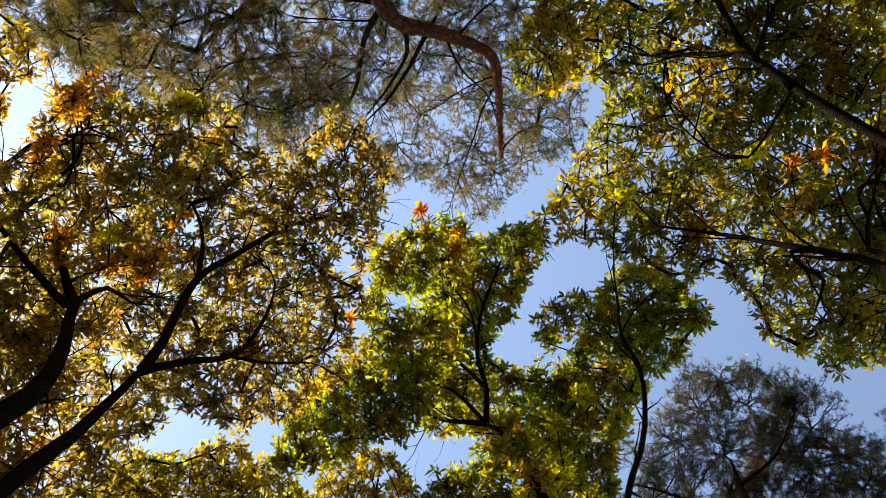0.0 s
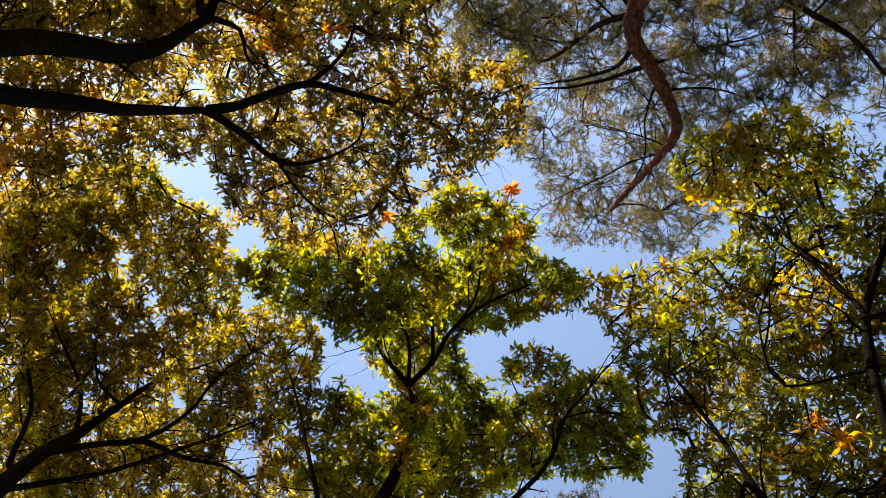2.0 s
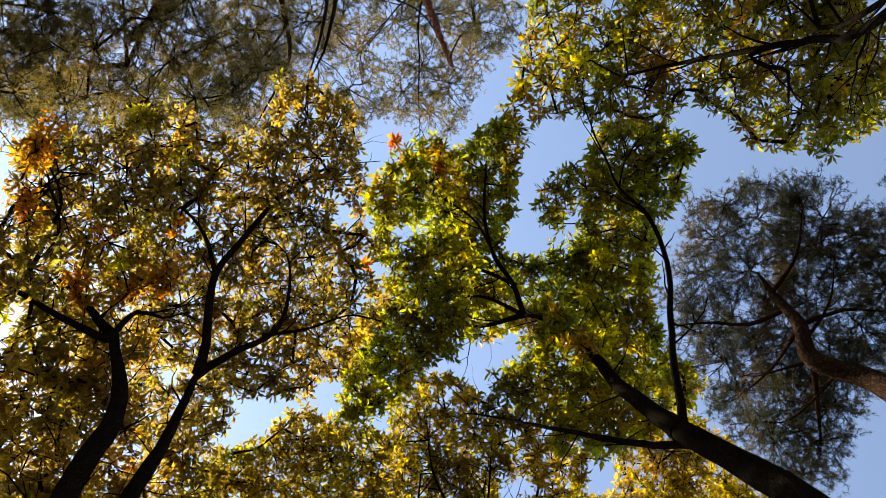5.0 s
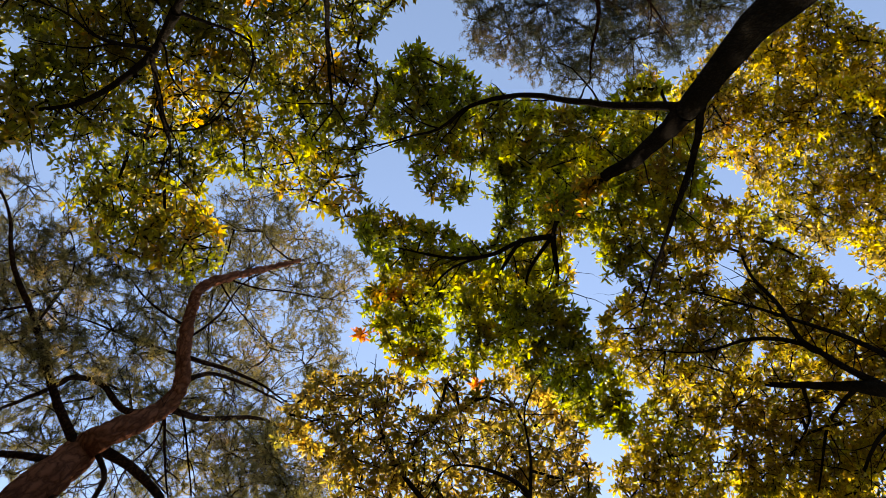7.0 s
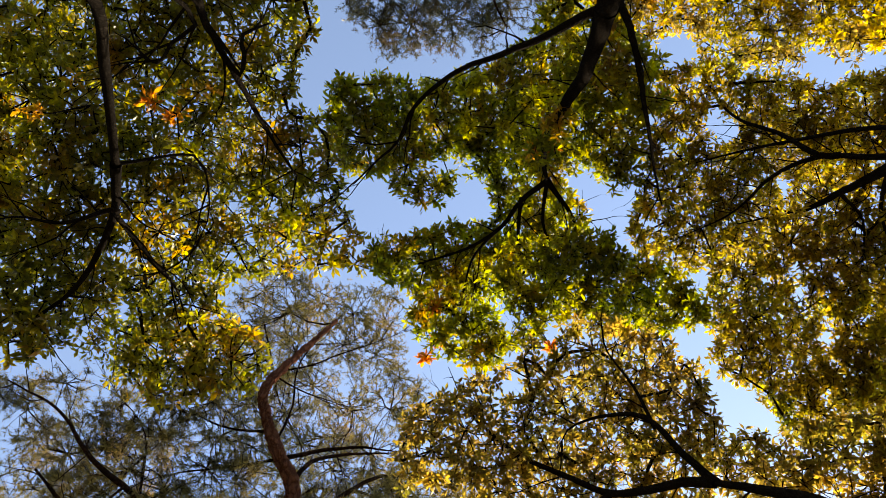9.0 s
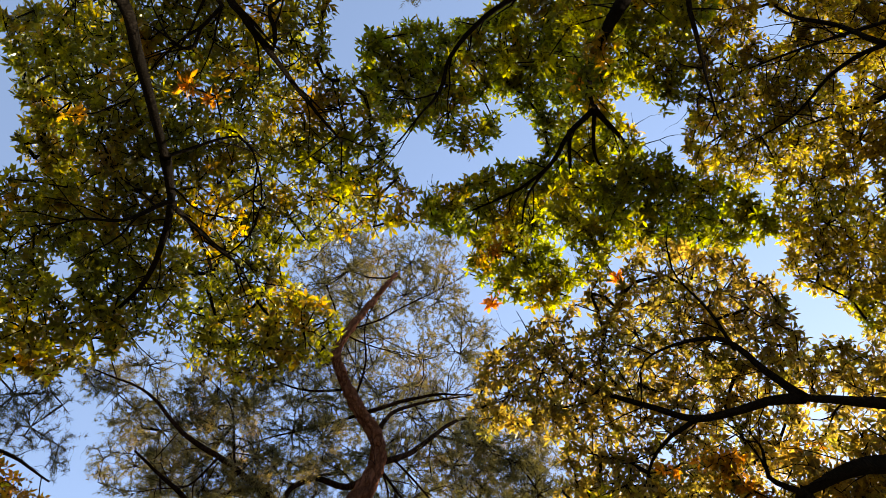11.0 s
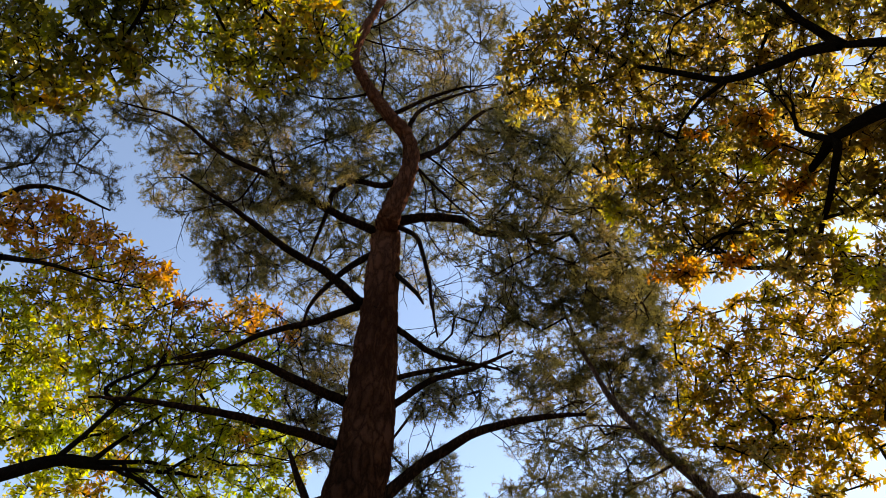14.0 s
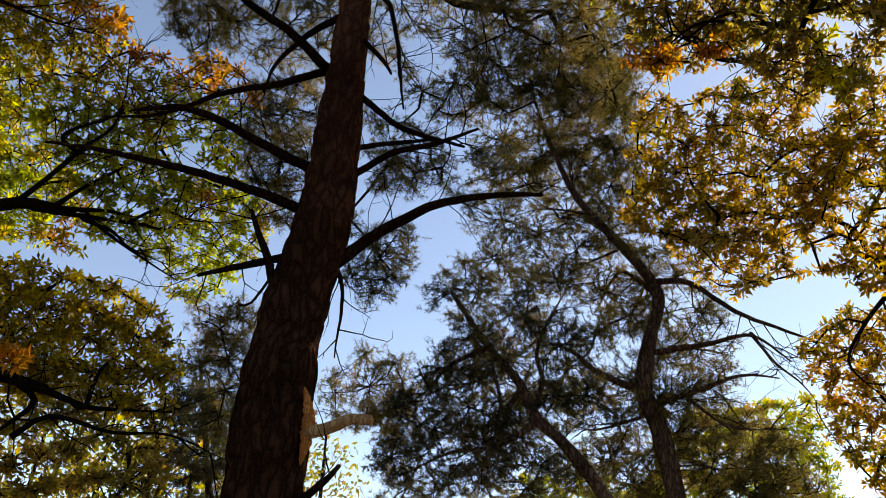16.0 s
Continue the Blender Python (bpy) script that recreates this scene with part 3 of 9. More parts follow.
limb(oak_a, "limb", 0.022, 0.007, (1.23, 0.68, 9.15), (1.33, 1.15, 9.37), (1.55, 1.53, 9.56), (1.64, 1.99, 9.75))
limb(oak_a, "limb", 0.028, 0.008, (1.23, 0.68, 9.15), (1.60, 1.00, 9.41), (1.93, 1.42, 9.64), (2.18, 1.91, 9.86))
sprays(oak_a, [(1.13, -1.30, 10.52, 0.15), (1.02, -1.10, 9.88, 0.18), (0.95, -1.00, 9.96, 0.14), (1.17, -1.18, 9.79, 0.17), (0.98, -0.86, 10.12, 0.15), (0.14, -0.12, 10.62, 0.15), (1.35, -1.04, 9.47, 0.14), (0.77, -0.59, 10.24, 0.15), (1.23, -0.95, 10.09, 0.35), (1.43, -1.02, 9.26, 0.13), (0.66, -0.47, 10.40, 0.15), (0.36, -0.24, 10.41, 0.15), (0.94, -0.61, 10.35, 0.18), (1.45, -0.92, 8.86, 0.16), (0.57, -0.32, 10.23, 0.20), (1.67, -0.89, 9.44, 0.18), (1.16, -0.60, 9.83, 0.35), (1.40, -0.73, 9.48, 0.41)])
sprays(oak_a, [(0.27, -0.13, 10.33, 0.17), (1.70, -0.80, 8.83, 0.13), (1.83, -0.74, 8.96, 0.13), (0.05, -0.02, 10.09, 0.14), (1.62, -0.56, 8.97, 0.39), (1.98, -0.60, 9.16, 0.13), (0.93, -0.28, 10.27, 0.44), (1.42, -0.41, 9.35, 0.40), (1.19, -0.27, 9.72, 0.42), (1.95, -0.40, 9.33, 0.28), (2.04, -0.32, 8.84, 0.13), (1.75, -0.21, 9.44, 0.41), (1.98, -0.22, 9.01, 0.16), (1.90, -0.02, 8.94, 0.16), (0.60, 0.03, 10.73, 0.47), (1.61, 0.08, 9.53, 0.41), (0.96, 0.07, 10.60, 0.46), (2.11, 0.19, 9.32, 0.14)])
sprays(oak_a, [(1.83, 0.20, 9.27, 0.35), (1.99, 0.41, 9.24, 0.21), (1.69, 0.40, 9.54, 0.17), (1.51, 0.37, 9.99, 0.34), (1.17, 0.30, 10.16, 0.44), (1.92, 0.51, 9.66, 0.14), (1.97, 0.56, 9.21, 0.13), (1.28, 0.63, 10.04, 0.36), (3.04, 1.56, 9.83, 0.15), (2.97, 1.58, 9.23, 0.25), (2.99, 1.59, 8.77, 0.14), (2.76, 1.50, 9.63, 0.15), (3.13, 1.72, 8.81, 0.14), (0.65, 0.36, 10.26, 0.44), (1.45, 0.82, 9.84, 0.14), (3.01, 1.71, 8.80, 0.14), (1.94, 1.12, 8.93, 0.13), (2.38, 1.39, 9.28, 0.14)])
sprays(oak_a, [(1.69, 0.99, 9.31, 0.14), (3.04, 1.80, 9.32, 0.26), (2.56, 1.52, 9.48, 0.18), (2.91, 1.87, 9.82, 0.43), (2.10, 1.35, 9.12, 0.29), (1.61, 1.07, 10.04, 0.28), (2.97, 1.97, 9.27, 0.14), (1.01, 0.69, 10.70, 0.47), (2.91, 2.04, 9.40, 0.15), (1.85, 1.31, 9.08, 0.26), (2.74, 2.02, 9.21, 0.14), (2.46, 1.84, 9.58, 0.44), (1.69, 1.26, 9.42, 0.27), (2.80, 2.20, 9.89, 0.19), (2.01, 1.67, 9.24, 0.41), (2.70, 2.33, 10.01, 0.16), (1.28, 1.12, 10.40, 0.46), (2.45, 2.22, 9.64, 0.15)])
sprays(oak_a, [(0.27, 0.25, 10.38, 0.45), (1.43, 1.32, 9.78, 0.43), (1.61, 1.51, 9.07, 0.40), (2.31, 2.18, 9.85, 0.28), (1.88, 1.96, 9.24, 0.26), (0.90, 0.97, 10.04, 0.15), (0.80, 0.92, 10.04, 0.15), (1.48, 1.74, 8.79, 0.34), (0.60, 0.71, 10.21, 0.29), (1.81, 2.19, 9.57, 0.15), (1.29, 1.63, 9.21, 0.41), (0.88, 1.14, 10.22, 0.15), (1.19, 1.62, 10.25, 0.46), (0.95, 1.33, 10.21, 0.17), (1.31, 1.91, 8.58, 0.23), (0.39, 0.58, 10.22, 0.22), (1.19, 1.78, 8.62, 0.24), (1.53, 2.30, 9.26, 0.14)])
sprays(oak_a, [(1.31, 2.28, 8.83, 0.20), (0.83, 1.50, 10.17, 0.15), (1.01, 1.84, 9.05, 0.27), (1.21, 2.42, 8.89, 0.18), (0.95, 1.93, 10.43, 0.47), (1.02, 2.31, 8.96, 0.13), (0.71, 1.64, 10.40, 0.19), (0.93, 2.27, 9.28, 0.14), (0.95, 2.35, 8.50, 0.24), (0.82, 2.18, 9.91, 0.42), (0.96, 2.58, 8.59, 0.13), (0.81, 2.45, 8.44, 0.13), (0.80, 2.47, 9.15, 0.34), (0.18, 0.57, 9.87, 0.17), (0.46, 1.50, 9.80, 0.14), (0.72, 2.52, 8.53, 0.13), (0.53, 1.85, 10.11, 0.35), (0.28, 1.01, 10.00, 0.14)])
sprays(oak_a, [(0.62, 2.56, 8.73, 0.13), (0.55, 2.33, 9.33, 0.42), (0.49, 2.28, 10.28, 0.46), (0.47, 2.46, 8.75, 0.21), (0.28, 1.60, 9.81, 0.14), (0.15, 1.06, 9.56, 0.21), (0.09, 0.68, 9.86, 0.14), (0.32, 2.65, 9.62, 0.22), (0.18, 1.65, 9.71, 0.14), (0.25, 2.49, 9.85, 0.19), (0.17, 2.02, 9.95, 0.39), (0.17, 2.58, 9.64, 0.15), (0.15, 2.37, 10.06, 0.15), (0.03, 1.64, 9.60, 0.14), (-0.06, 2.16, 9.69, 0.14), (-0.07, 1.61, 9.16, 0.13), (-0.04, 0.95, 8.97, 0.24), (-0.16, 2.12, 9.44, 0.14)])
sprays(oak_a, [(-0.06, 0.68, 9.74, 0.19), (-0.19, 1.82, 9.22, 0.27), (-0.32, 1.92, 8.97, 0.13), (-0.07, 0.34, 9.93, 0.43), (-0.40, 1.92, 9.30, 0.14), (-0.39, 1.65, 8.88, 0.13), (-0.26, 1.01, 9.10, 0.13), (-0.23, 0.81, 9.37, 0.28), (-0.47, 0.83, 9.48, 0.18), (-0.58, 0.89, 9.05, 0.13), (-0.33, 0.49, 9.27, 0.39), (-0.77, 0.97, 9.48, 0.18), (-0.87, 0.86, 9.20, 0.13), (-0.67, 0.58, 8.92, 0.38), (-0.99, 0.80, 9.32, 0.13), (-1.03, 0.71, 9.44, 0.14), (-0.59, 0.33, 9.47, 0.38), (-0.99, 0.52, 9.05, 0.17)])
sprays(oak_a, [(-0.34, 0.18, 9.63, 0.25), (-0.84, 0.33, 9.11, 0.32), (-1.12, 0.44, 9.43, 0.14), (-1.05, 0.22, 9.06, 0.13), (-0.05, 0.01, 9.80, 0.14), (-0.96, 0.12, 8.99, 0.13), (-0.77, 0.09, 9.41, 0.13), (-0.18, 0.02, 10.16, 0.15), (-0.91, 0.10, 9.32, 0.13), (-0.52, 0.05, 9.79, 0.14), (-0.61, 0.03, 9.04, 0.13)])
sprays(oak_a, [(1.07, 0.28, 8.81, 0.15), (1.16, 0.22, 8.80, 0.12), (0.98, 0.37, 8.81, 0.10)], LEAF_ORANGE_SPOT)
sprays(oak_a, [(0.35, 2.26, 9.19, 0.11), (0.43, 2.61, 9.06, 0.09), (0.37, 2.77, 9.00, 0.09), (1.66, 2.41, 8.96, 0.09)], LEAF_RUST_SPOT)
sprays(oak_a, [(0.90, -0.11, 9.15, 0.18), (0.25, -0.15, 9.20, 0.16), (1.25, -0.23, 9.10, 0.15), (0.69, 0.24, 9.16, 0.13), (0.33, 0.28, 9.18, 0.15)], LEAF_LIME_SPOT)
sprays(oak_a, [(0.95, -0.01, 7.60, 0.22), (0.97, 0.18, 7.90, 0.20)])
leaf_out(oak_a)

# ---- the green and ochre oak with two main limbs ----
oak_b = Tree("oak_tree", (-2.3, -1.6, 0), 12, SHADED_OAK_BARK, LEAF_MIXED, dense=0.78, far=True, label="oak tree with dark limbs and green to ochre leaves")
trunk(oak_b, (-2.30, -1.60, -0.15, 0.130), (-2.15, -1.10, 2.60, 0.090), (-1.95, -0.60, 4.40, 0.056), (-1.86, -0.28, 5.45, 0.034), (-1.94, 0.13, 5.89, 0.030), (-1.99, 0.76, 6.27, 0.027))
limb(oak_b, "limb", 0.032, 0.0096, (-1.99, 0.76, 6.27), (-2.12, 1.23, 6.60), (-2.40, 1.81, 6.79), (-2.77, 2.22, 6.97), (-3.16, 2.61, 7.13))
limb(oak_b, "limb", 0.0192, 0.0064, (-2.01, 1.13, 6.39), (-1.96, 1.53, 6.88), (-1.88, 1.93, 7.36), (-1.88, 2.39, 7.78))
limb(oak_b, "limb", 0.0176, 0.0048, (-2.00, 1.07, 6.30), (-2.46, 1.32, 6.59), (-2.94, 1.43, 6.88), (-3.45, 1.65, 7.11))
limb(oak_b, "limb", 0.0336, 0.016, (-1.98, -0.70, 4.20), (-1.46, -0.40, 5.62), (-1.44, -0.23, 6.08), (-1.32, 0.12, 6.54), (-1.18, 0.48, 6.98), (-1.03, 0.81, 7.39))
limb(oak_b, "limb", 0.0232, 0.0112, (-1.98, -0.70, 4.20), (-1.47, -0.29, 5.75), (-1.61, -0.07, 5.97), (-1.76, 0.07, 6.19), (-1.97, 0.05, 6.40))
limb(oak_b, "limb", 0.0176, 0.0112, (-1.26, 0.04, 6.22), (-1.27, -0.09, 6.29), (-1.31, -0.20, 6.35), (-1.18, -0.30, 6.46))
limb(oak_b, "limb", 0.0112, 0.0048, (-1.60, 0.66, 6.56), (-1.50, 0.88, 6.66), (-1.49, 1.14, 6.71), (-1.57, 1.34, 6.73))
sprays(oak_b, [(-3.27, -0.00, 6.92, 0.11), (-3.46, -0.01, 7.66, 0.15), (-1.48, -0.01, 8.78, 0.12), (-3.28, -0.05, 7.20, 0.11), (-3.51, -0.08, 8.23, 0.16), (-3.46, -0.10, 8.48, 0.20), (-2.23, -0.10, 8.33, 0.36), (-2.49, -0.12, 7.67, 0.34), (-3.33, -0.16, 8.02, 0.12), (-2.89, -0.17, 8.02, 0.25), (-3.15, -0.21, 8.12, 0.12), (-2.62, -0.19, 7.90, 0.11), (-1.81, -0.15, 9.10, 0.39), (-1.95, -0.16, 8.61, 0.37), (-3.20, -0.27, 8.39, 0.13), (-1.40, -0.12, 8.56, 0.12), (-2.48, -0.23, 7.74, 0.11), (-2.34, -0.22, 7.87, 0.34)])
sprays(oak_b, [(-2.87, -0.30, 8.25, 0.15), (-2.39, -0.28, 7.64, 0.11), (-2.41, -0.32, 7.94, 0.14), (-2.85, -0.38, 8.37, 0.13), (-2.71, -0.37, 8.32, 0.15), (-1.48, -0.22, 8.96, 0.13), (-2.23, -0.36, 8.09, 0.11), (-2.42, -0.40, 7.90, 0.11), (-2.10, -0.37, 7.73, 0.26), (-2.16, -0.39, 7.60, 0.19), (-2.47, -0.45, 7.97, 0.12), (-2.01, -0.37, 8.16, 0.35), (-2.36, -0.46, 7.98, 0.12), (-2.49, -0.50, 8.53, 0.12), (-2.42, -0.49, 8.14, 0.12), (-1.86, -0.44, 7.70, 0.12), (-2.20, -0.53, 7.73, 0.11), (-2.09, -0.51, 7.85, 0.26)])
sprays(oak_b, [(-1.60, -0.39, 9.13, 0.27), (-1.87, -0.46, 8.00, 0.11), (-2.43, -0.62, 8.44, 0.18), (-1.32, -0.35, 8.64, 0.12), (-2.05, -0.55, 7.85, 0.11), (-1.71, -0.48, 7.71, 0.11), (-2.42, -0.70, 8.29, 0.12), (-2.15, -0.66, 7.90, 0.11), (-1.88, -0.58, 7.55, 0.11), (-1.68, -0.53, 8.52, 0.36), (-1.84, -0.59, 8.22, 0.21), (-1.92, -0.62, 8.04, 0.11), (-2.23, -0.74, 8.39, 0.15), (-2.22, -0.75, 8.18, 0.23), (-1.70, -0.59, 8.10, 0.15), (-2.20, -0.79, 8.60, 0.12), (-1.99, -0.72, 8.38, 0.36), (-1.63, -0.62, 8.17, 0.14)])
sprays(oak_b, [(-2.34, -0.90, 8.37, 0.12), (-2.18, -0.84, 8.38, 0.12), (-1.43, -0.57, 8.69, 0.12), (-1.77, -0.71, 8.30, 0.12), (-2.24, -0.96, 8.61, 0.29), (-2.16, -0.94, 8.62, 0.12), (-1.57, -0.69, 9.23, 0.13), (-2.39, -1.05, 8.58, 0.12), (-1.85, -0.82, 8.73, 0.28), (-2.11, -0.94, 8.75, 0.13), (-1.58, -0.71, 8.28, 0.12), (-2.23, -1.07, 8.27, 0.12), (-1.62, -0.78, 8.81, 0.19), (-1.61, -0.78, 8.17, 0.12), (-2.14, -1.05, 9.16, 0.27), (-2.16, -1.08, 8.99, 0.16), (-1.67, -0.90, 8.67, 0.12), (-1.94, -1.05, 9.14, 0.13)])
sprays(oak_b, [(-2.03, -1.10, 8.88, 0.13), (-2.14, -1.22, 9.12, 0.13), (-1.51, -0.88, 8.60, 0.12), (-0.40, 1.64, 8.01, 0.11), (-0.46, 1.52, 7.74, 0.11), (-0.54, 1.45, 7.71, 0.13), (-0.63, 1.63, 8.04, 0.11), (-0.58, 1.38, 8.18, 0.15), (-1.13, 2.58, 7.51, 0.14), (-1.21, 2.76, 7.62, 0.12), (-0.68, 1.56, 7.69, 0.11), (-1.30, 2.86, 7.61, 0.12), (-1.10, 2.32, 7.28, 0.11), (-0.82, 1.67, 7.91, 0.11), (-1.37, 2.74, 7.38, 0.14), (-0.63, 1.24, 8.09, 0.11), (-1.23, 2.33, 7.51, 0.11), (-1.29, 2.36, 7.13, 0.32)])
sprays(oak_b, [(-1.49, 2.69, 7.08, 0.11), (-1.49, 2.68, 7.35, 0.20), (-1.00, 1.78, 8.40, 0.15), (-0.78, 1.39, 7.93, 0.32), (-1.60, 2.69, 7.00, 0.11), (-1.12, 1.87, 8.31, 0.12), (-1.31, 2.19, 7.29, 0.11), (-1.81, 2.87, 7.32, 0.12), (-1.70, 2.65, 7.34, 0.29), (-1.50, 2.33, 7.61, 0.15), (-1.65, 2.54, 7.59, 0.35), (-1.23, 1.90, 8.39, 0.12), (-1.90, 2.89, 7.28, 0.12), (-2.16, 3.04, 7.64, 0.18), (-1.73, 2.39, 8.18, 0.12), (-2.09, 2.86, 7.78, 0.37), (-1.28, 1.71, 8.77, 0.39), (-0.84, 1.12, 8.30, 0.18)])
sprays(oak_b, [(-1.99, 2.63, 8.40, 0.34), (-2.06, 2.72, 8.08, 0.38), (-1.44, 1.89, 8.51, 0.22), (-1.51, 1.95, 8.25, 0.12), (-0.81, 1.04, 8.53, 0.12), (-1.72, 2.20, 8.78, 0.13), (-1.07, 1.37, 8.47, 0.36), (-2.28, 2.90, 7.62, 0.20), (-1.91, 2.40, 8.47, 0.19), (-1.82, 2.25, 8.42, 0.13), (-2.51, 3.07, 7.84, 0.13), (-2.33, 2.80, 7.75, 0.17), (-2.31, 2.74, 7.98, 0.13), (-2.43, 2.80, 8.35, 0.13), (-1.82, 2.09, 8.48, 0.17), (-2.48, 2.76, 7.78, 0.12), (-2.39, 2.66, 8.40, 0.23), (-2.20, 2.41, 8.37, 0.39)])
sprays(oak_b, [(-1.62, 1.72, 8.97, 0.40), (-1.69, 1.76, 8.33, 0.37), (-2.12, 2.21, 8.54, 0.39), (-2.35, 2.38, 7.88, 0.12), (-0.93, 0.89, 8.39, 0.23), (-2.23, 2.13, 7.69, 0.23), (-1.21, 1.15, 8.80, 0.38), (-2.75, 2.53, 6.83, 0.11), (-2.53, 2.31, 7.29, 0.11), (-2.15, 1.94, 7.81, 0.25), (-2.73, 2.45, 7.15, 0.12), (-2.39, 2.14, 7.66, 0.18), (-2.74, 2.45, 6.86, 0.14), (-2.89, 2.58, 7.14, 0.12), (-1.43, 1.26, 8.55, 0.37), (-2.40, 2.10, 7.37, 0.11), (-3.02, 2.62, 7.40, 0.12), (-2.49, 2.15, 6.73, 0.11)])
sprays(oak_b, [(-1.93, 1.67, 8.29, 0.37), (-2.84, 2.44, 6.90, 0.11), (-2.21, 1.90, 7.54, 0.11), (-2.11, 1.81, 8.17, 0.37), (-2.32, 1.98, 7.02, 0.11), (-3.24, 2.71, 6.85, 0.12), (-2.55, 2.12, 7.04, 0.20), (-2.62, 2.18, 6.67, 0.22), (-2.39, 1.99, 6.95, 0.11), (-2.95, 2.45, 7.19, 0.12), (-2.92, 2.40, 6.82, 0.24), (-3.19, 2.62, 6.59, 0.11), (-2.23, 1.82, 7.08, 0.11), (-2.95, 2.39, 6.54, 0.18), (-2.13, 1.70, 7.32, 0.11), (-3.48, 2.75, 6.83, 0.12), (-2.30, 1.82, 6.96, 0.18), (-2.96, 2.30, 7.04, 0.17)])
sprays(oak_b, [(-2.93, 2.25, 7.02, 0.11), (-2.85, 2.19, 7.21, 0.35), (-3.33, 2.53, 6.83, 0.30), (-1.97, 1.49, 8.83, 0.39), (-2.28, 1.71, 7.01, 0.11), (-2.31, 1.72, 7.54, 0.11), (-3.61, 2.67, 6.88, 0.18), (-3.02, 2.22, 6.68, 0.32), (-2.60, 1.91, 7.14, 0.30), (-0.93, 0.68, 8.24, 0.13), (-3.20, 2.33, 7.41, 0.12), (-3.61, 2.59, 6.64, 0.11), (-2.06, 1.48, 7.35, 0.32), (-3.06, 2.18, 7.05, 0.22), (-3.82, 2.71, 6.79, 0.12), (-1.45, 1.02, 8.78, 0.38), (-2.63, 1.83, 7.54, 0.22), (-4.07, 2.81, 7.04, 0.13)])
sprays(oak_b, [(-3.19, 2.19, 7.49, 0.18), (-3.37, 2.29, 6.68, 0.33), (-2.93, 1.98, 7.36, 0.35), (-3.01, 2.01, 7.06, 0.12), (-3.84, 2.53, 6.99, 0.36), (-1.69, 1.11, 8.60, 0.37), (-2.47, 1.63, 7.42, 0.18), (-3.09, 2.03, 7.05, 0.11), (-3.04, 2.00, 6.63, 0.16), (-4.50, 2.94, 7.23, 0.13), (-3.55, 2.29, 7.95, 0.13), (-2.41, 1.55, 7.59, 0.27), (-4.06, 2.60, 6.90, 0.25), (-2.95, 1.89, 6.97, 0.11), (-2.91, 1.85, 7.62, 0.36), (-3.45, 2.17, 6.97, 0.28), (-3.31, 2.05, 7.63, 0.19), (-2.08, 1.26, 7.91, 0.35)])
sprays(oak_b, [(-4.48, 2.72, 7.32, 0.13), (-4.20, 2.55, 7.18, 0.22), (-1.24, 0.74, 8.53, 0.35), (-3.90, 2.34, 7.11, 0.36), (-3.08, 1.84, 7.14, 0.11), (-3.46, 2.04, 7.12, 0.13), (-3.41, 1.99, 7.63, 0.12), (-2.27, 1.32, 7.61, 0.34), (-0.97, 0.56, 8.23, 0.11), (-2.70, 1.57, 7.45, 0.34), (-3.21, 1.85, 7.73, 0.37), (-4.32, 2.48, 7.30, 0.13), (-3.29, 1.88, 7.40, 0.14), (-2.07, 1.18, 8.98, 0.40), (-3.68, 2.09, 7.07, 0.35), (-3.64, 2.05, 8.05, 0.13), (-3.07, 1.71, 7.16, 0.11), (-3.50, 1.92, 7.13, 0.21)])
sprays(oak_b, [(-4.18, 2.29, 7.24, 0.15), (-3.52, 1.87, 7.70, 0.23), (-4.30, 2.26, 7.39, 0.13), (-3.57, 1.88, 7.94, 0.16), (-4.07, 2.14, 7.29, 0.22), (-2.57, 1.35, 7.47, 0.34), (-3.58, 1.83, 8.01, 0.13), (-3.81, 1.93, 7.75, 0.34), (-4.03, 2.03, 7.60, 0.38), (-2.14, 1.07, 8.25, 0.36), (-4.18, 2.04, 7.43, 0.13), (-3.44, 1.66, 7.80, 0.26), (-3.84, 1.85, 8.09, 0.31), (-3.02, 1.44, 7.45, 0.35), (-2.75, 1.31, 7.37, 0.34), (-4.14, 1.93, 7.39, 0.13), (-3.76, 1.72, 8.26, 0.13), (-4.25, 1.94, 7.64, 0.13)])
sprays(oak_b, [(-1.96, 0.89, 9.05, 0.40), (-2.51, 1.14, 7.65, 0.34), (-3.59, 1.62, 7.79, 0.13), (-4.25, 1.91, 7.86, 0.23), (-4.09, 1.84, 8.03, 0.40), (-2.34, 1.05, 7.95, 0.35), (-1.54, 0.69, 8.60, 0.37), (-3.62, 1.56, 8.01, 0.13), (-1.02, 0.44, 7.95, 0.11), (-3.74, 1.60, 8.07, 0.13), (-3.64, 1.53, 7.69, 0.28), (-3.97, 1.63, 7.39, 0.12), (-3.32, 1.35, 7.44, 0.11), (-3.43, 1.38, 7.87, 0.37), (-3.81, 1.53, 8.10, 0.13), (-3.35, 1.33, 7.49, 0.12), (-3.96, 1.56, 7.44, 0.12), (-2.79, 1.09, 7.20, 0.33)])
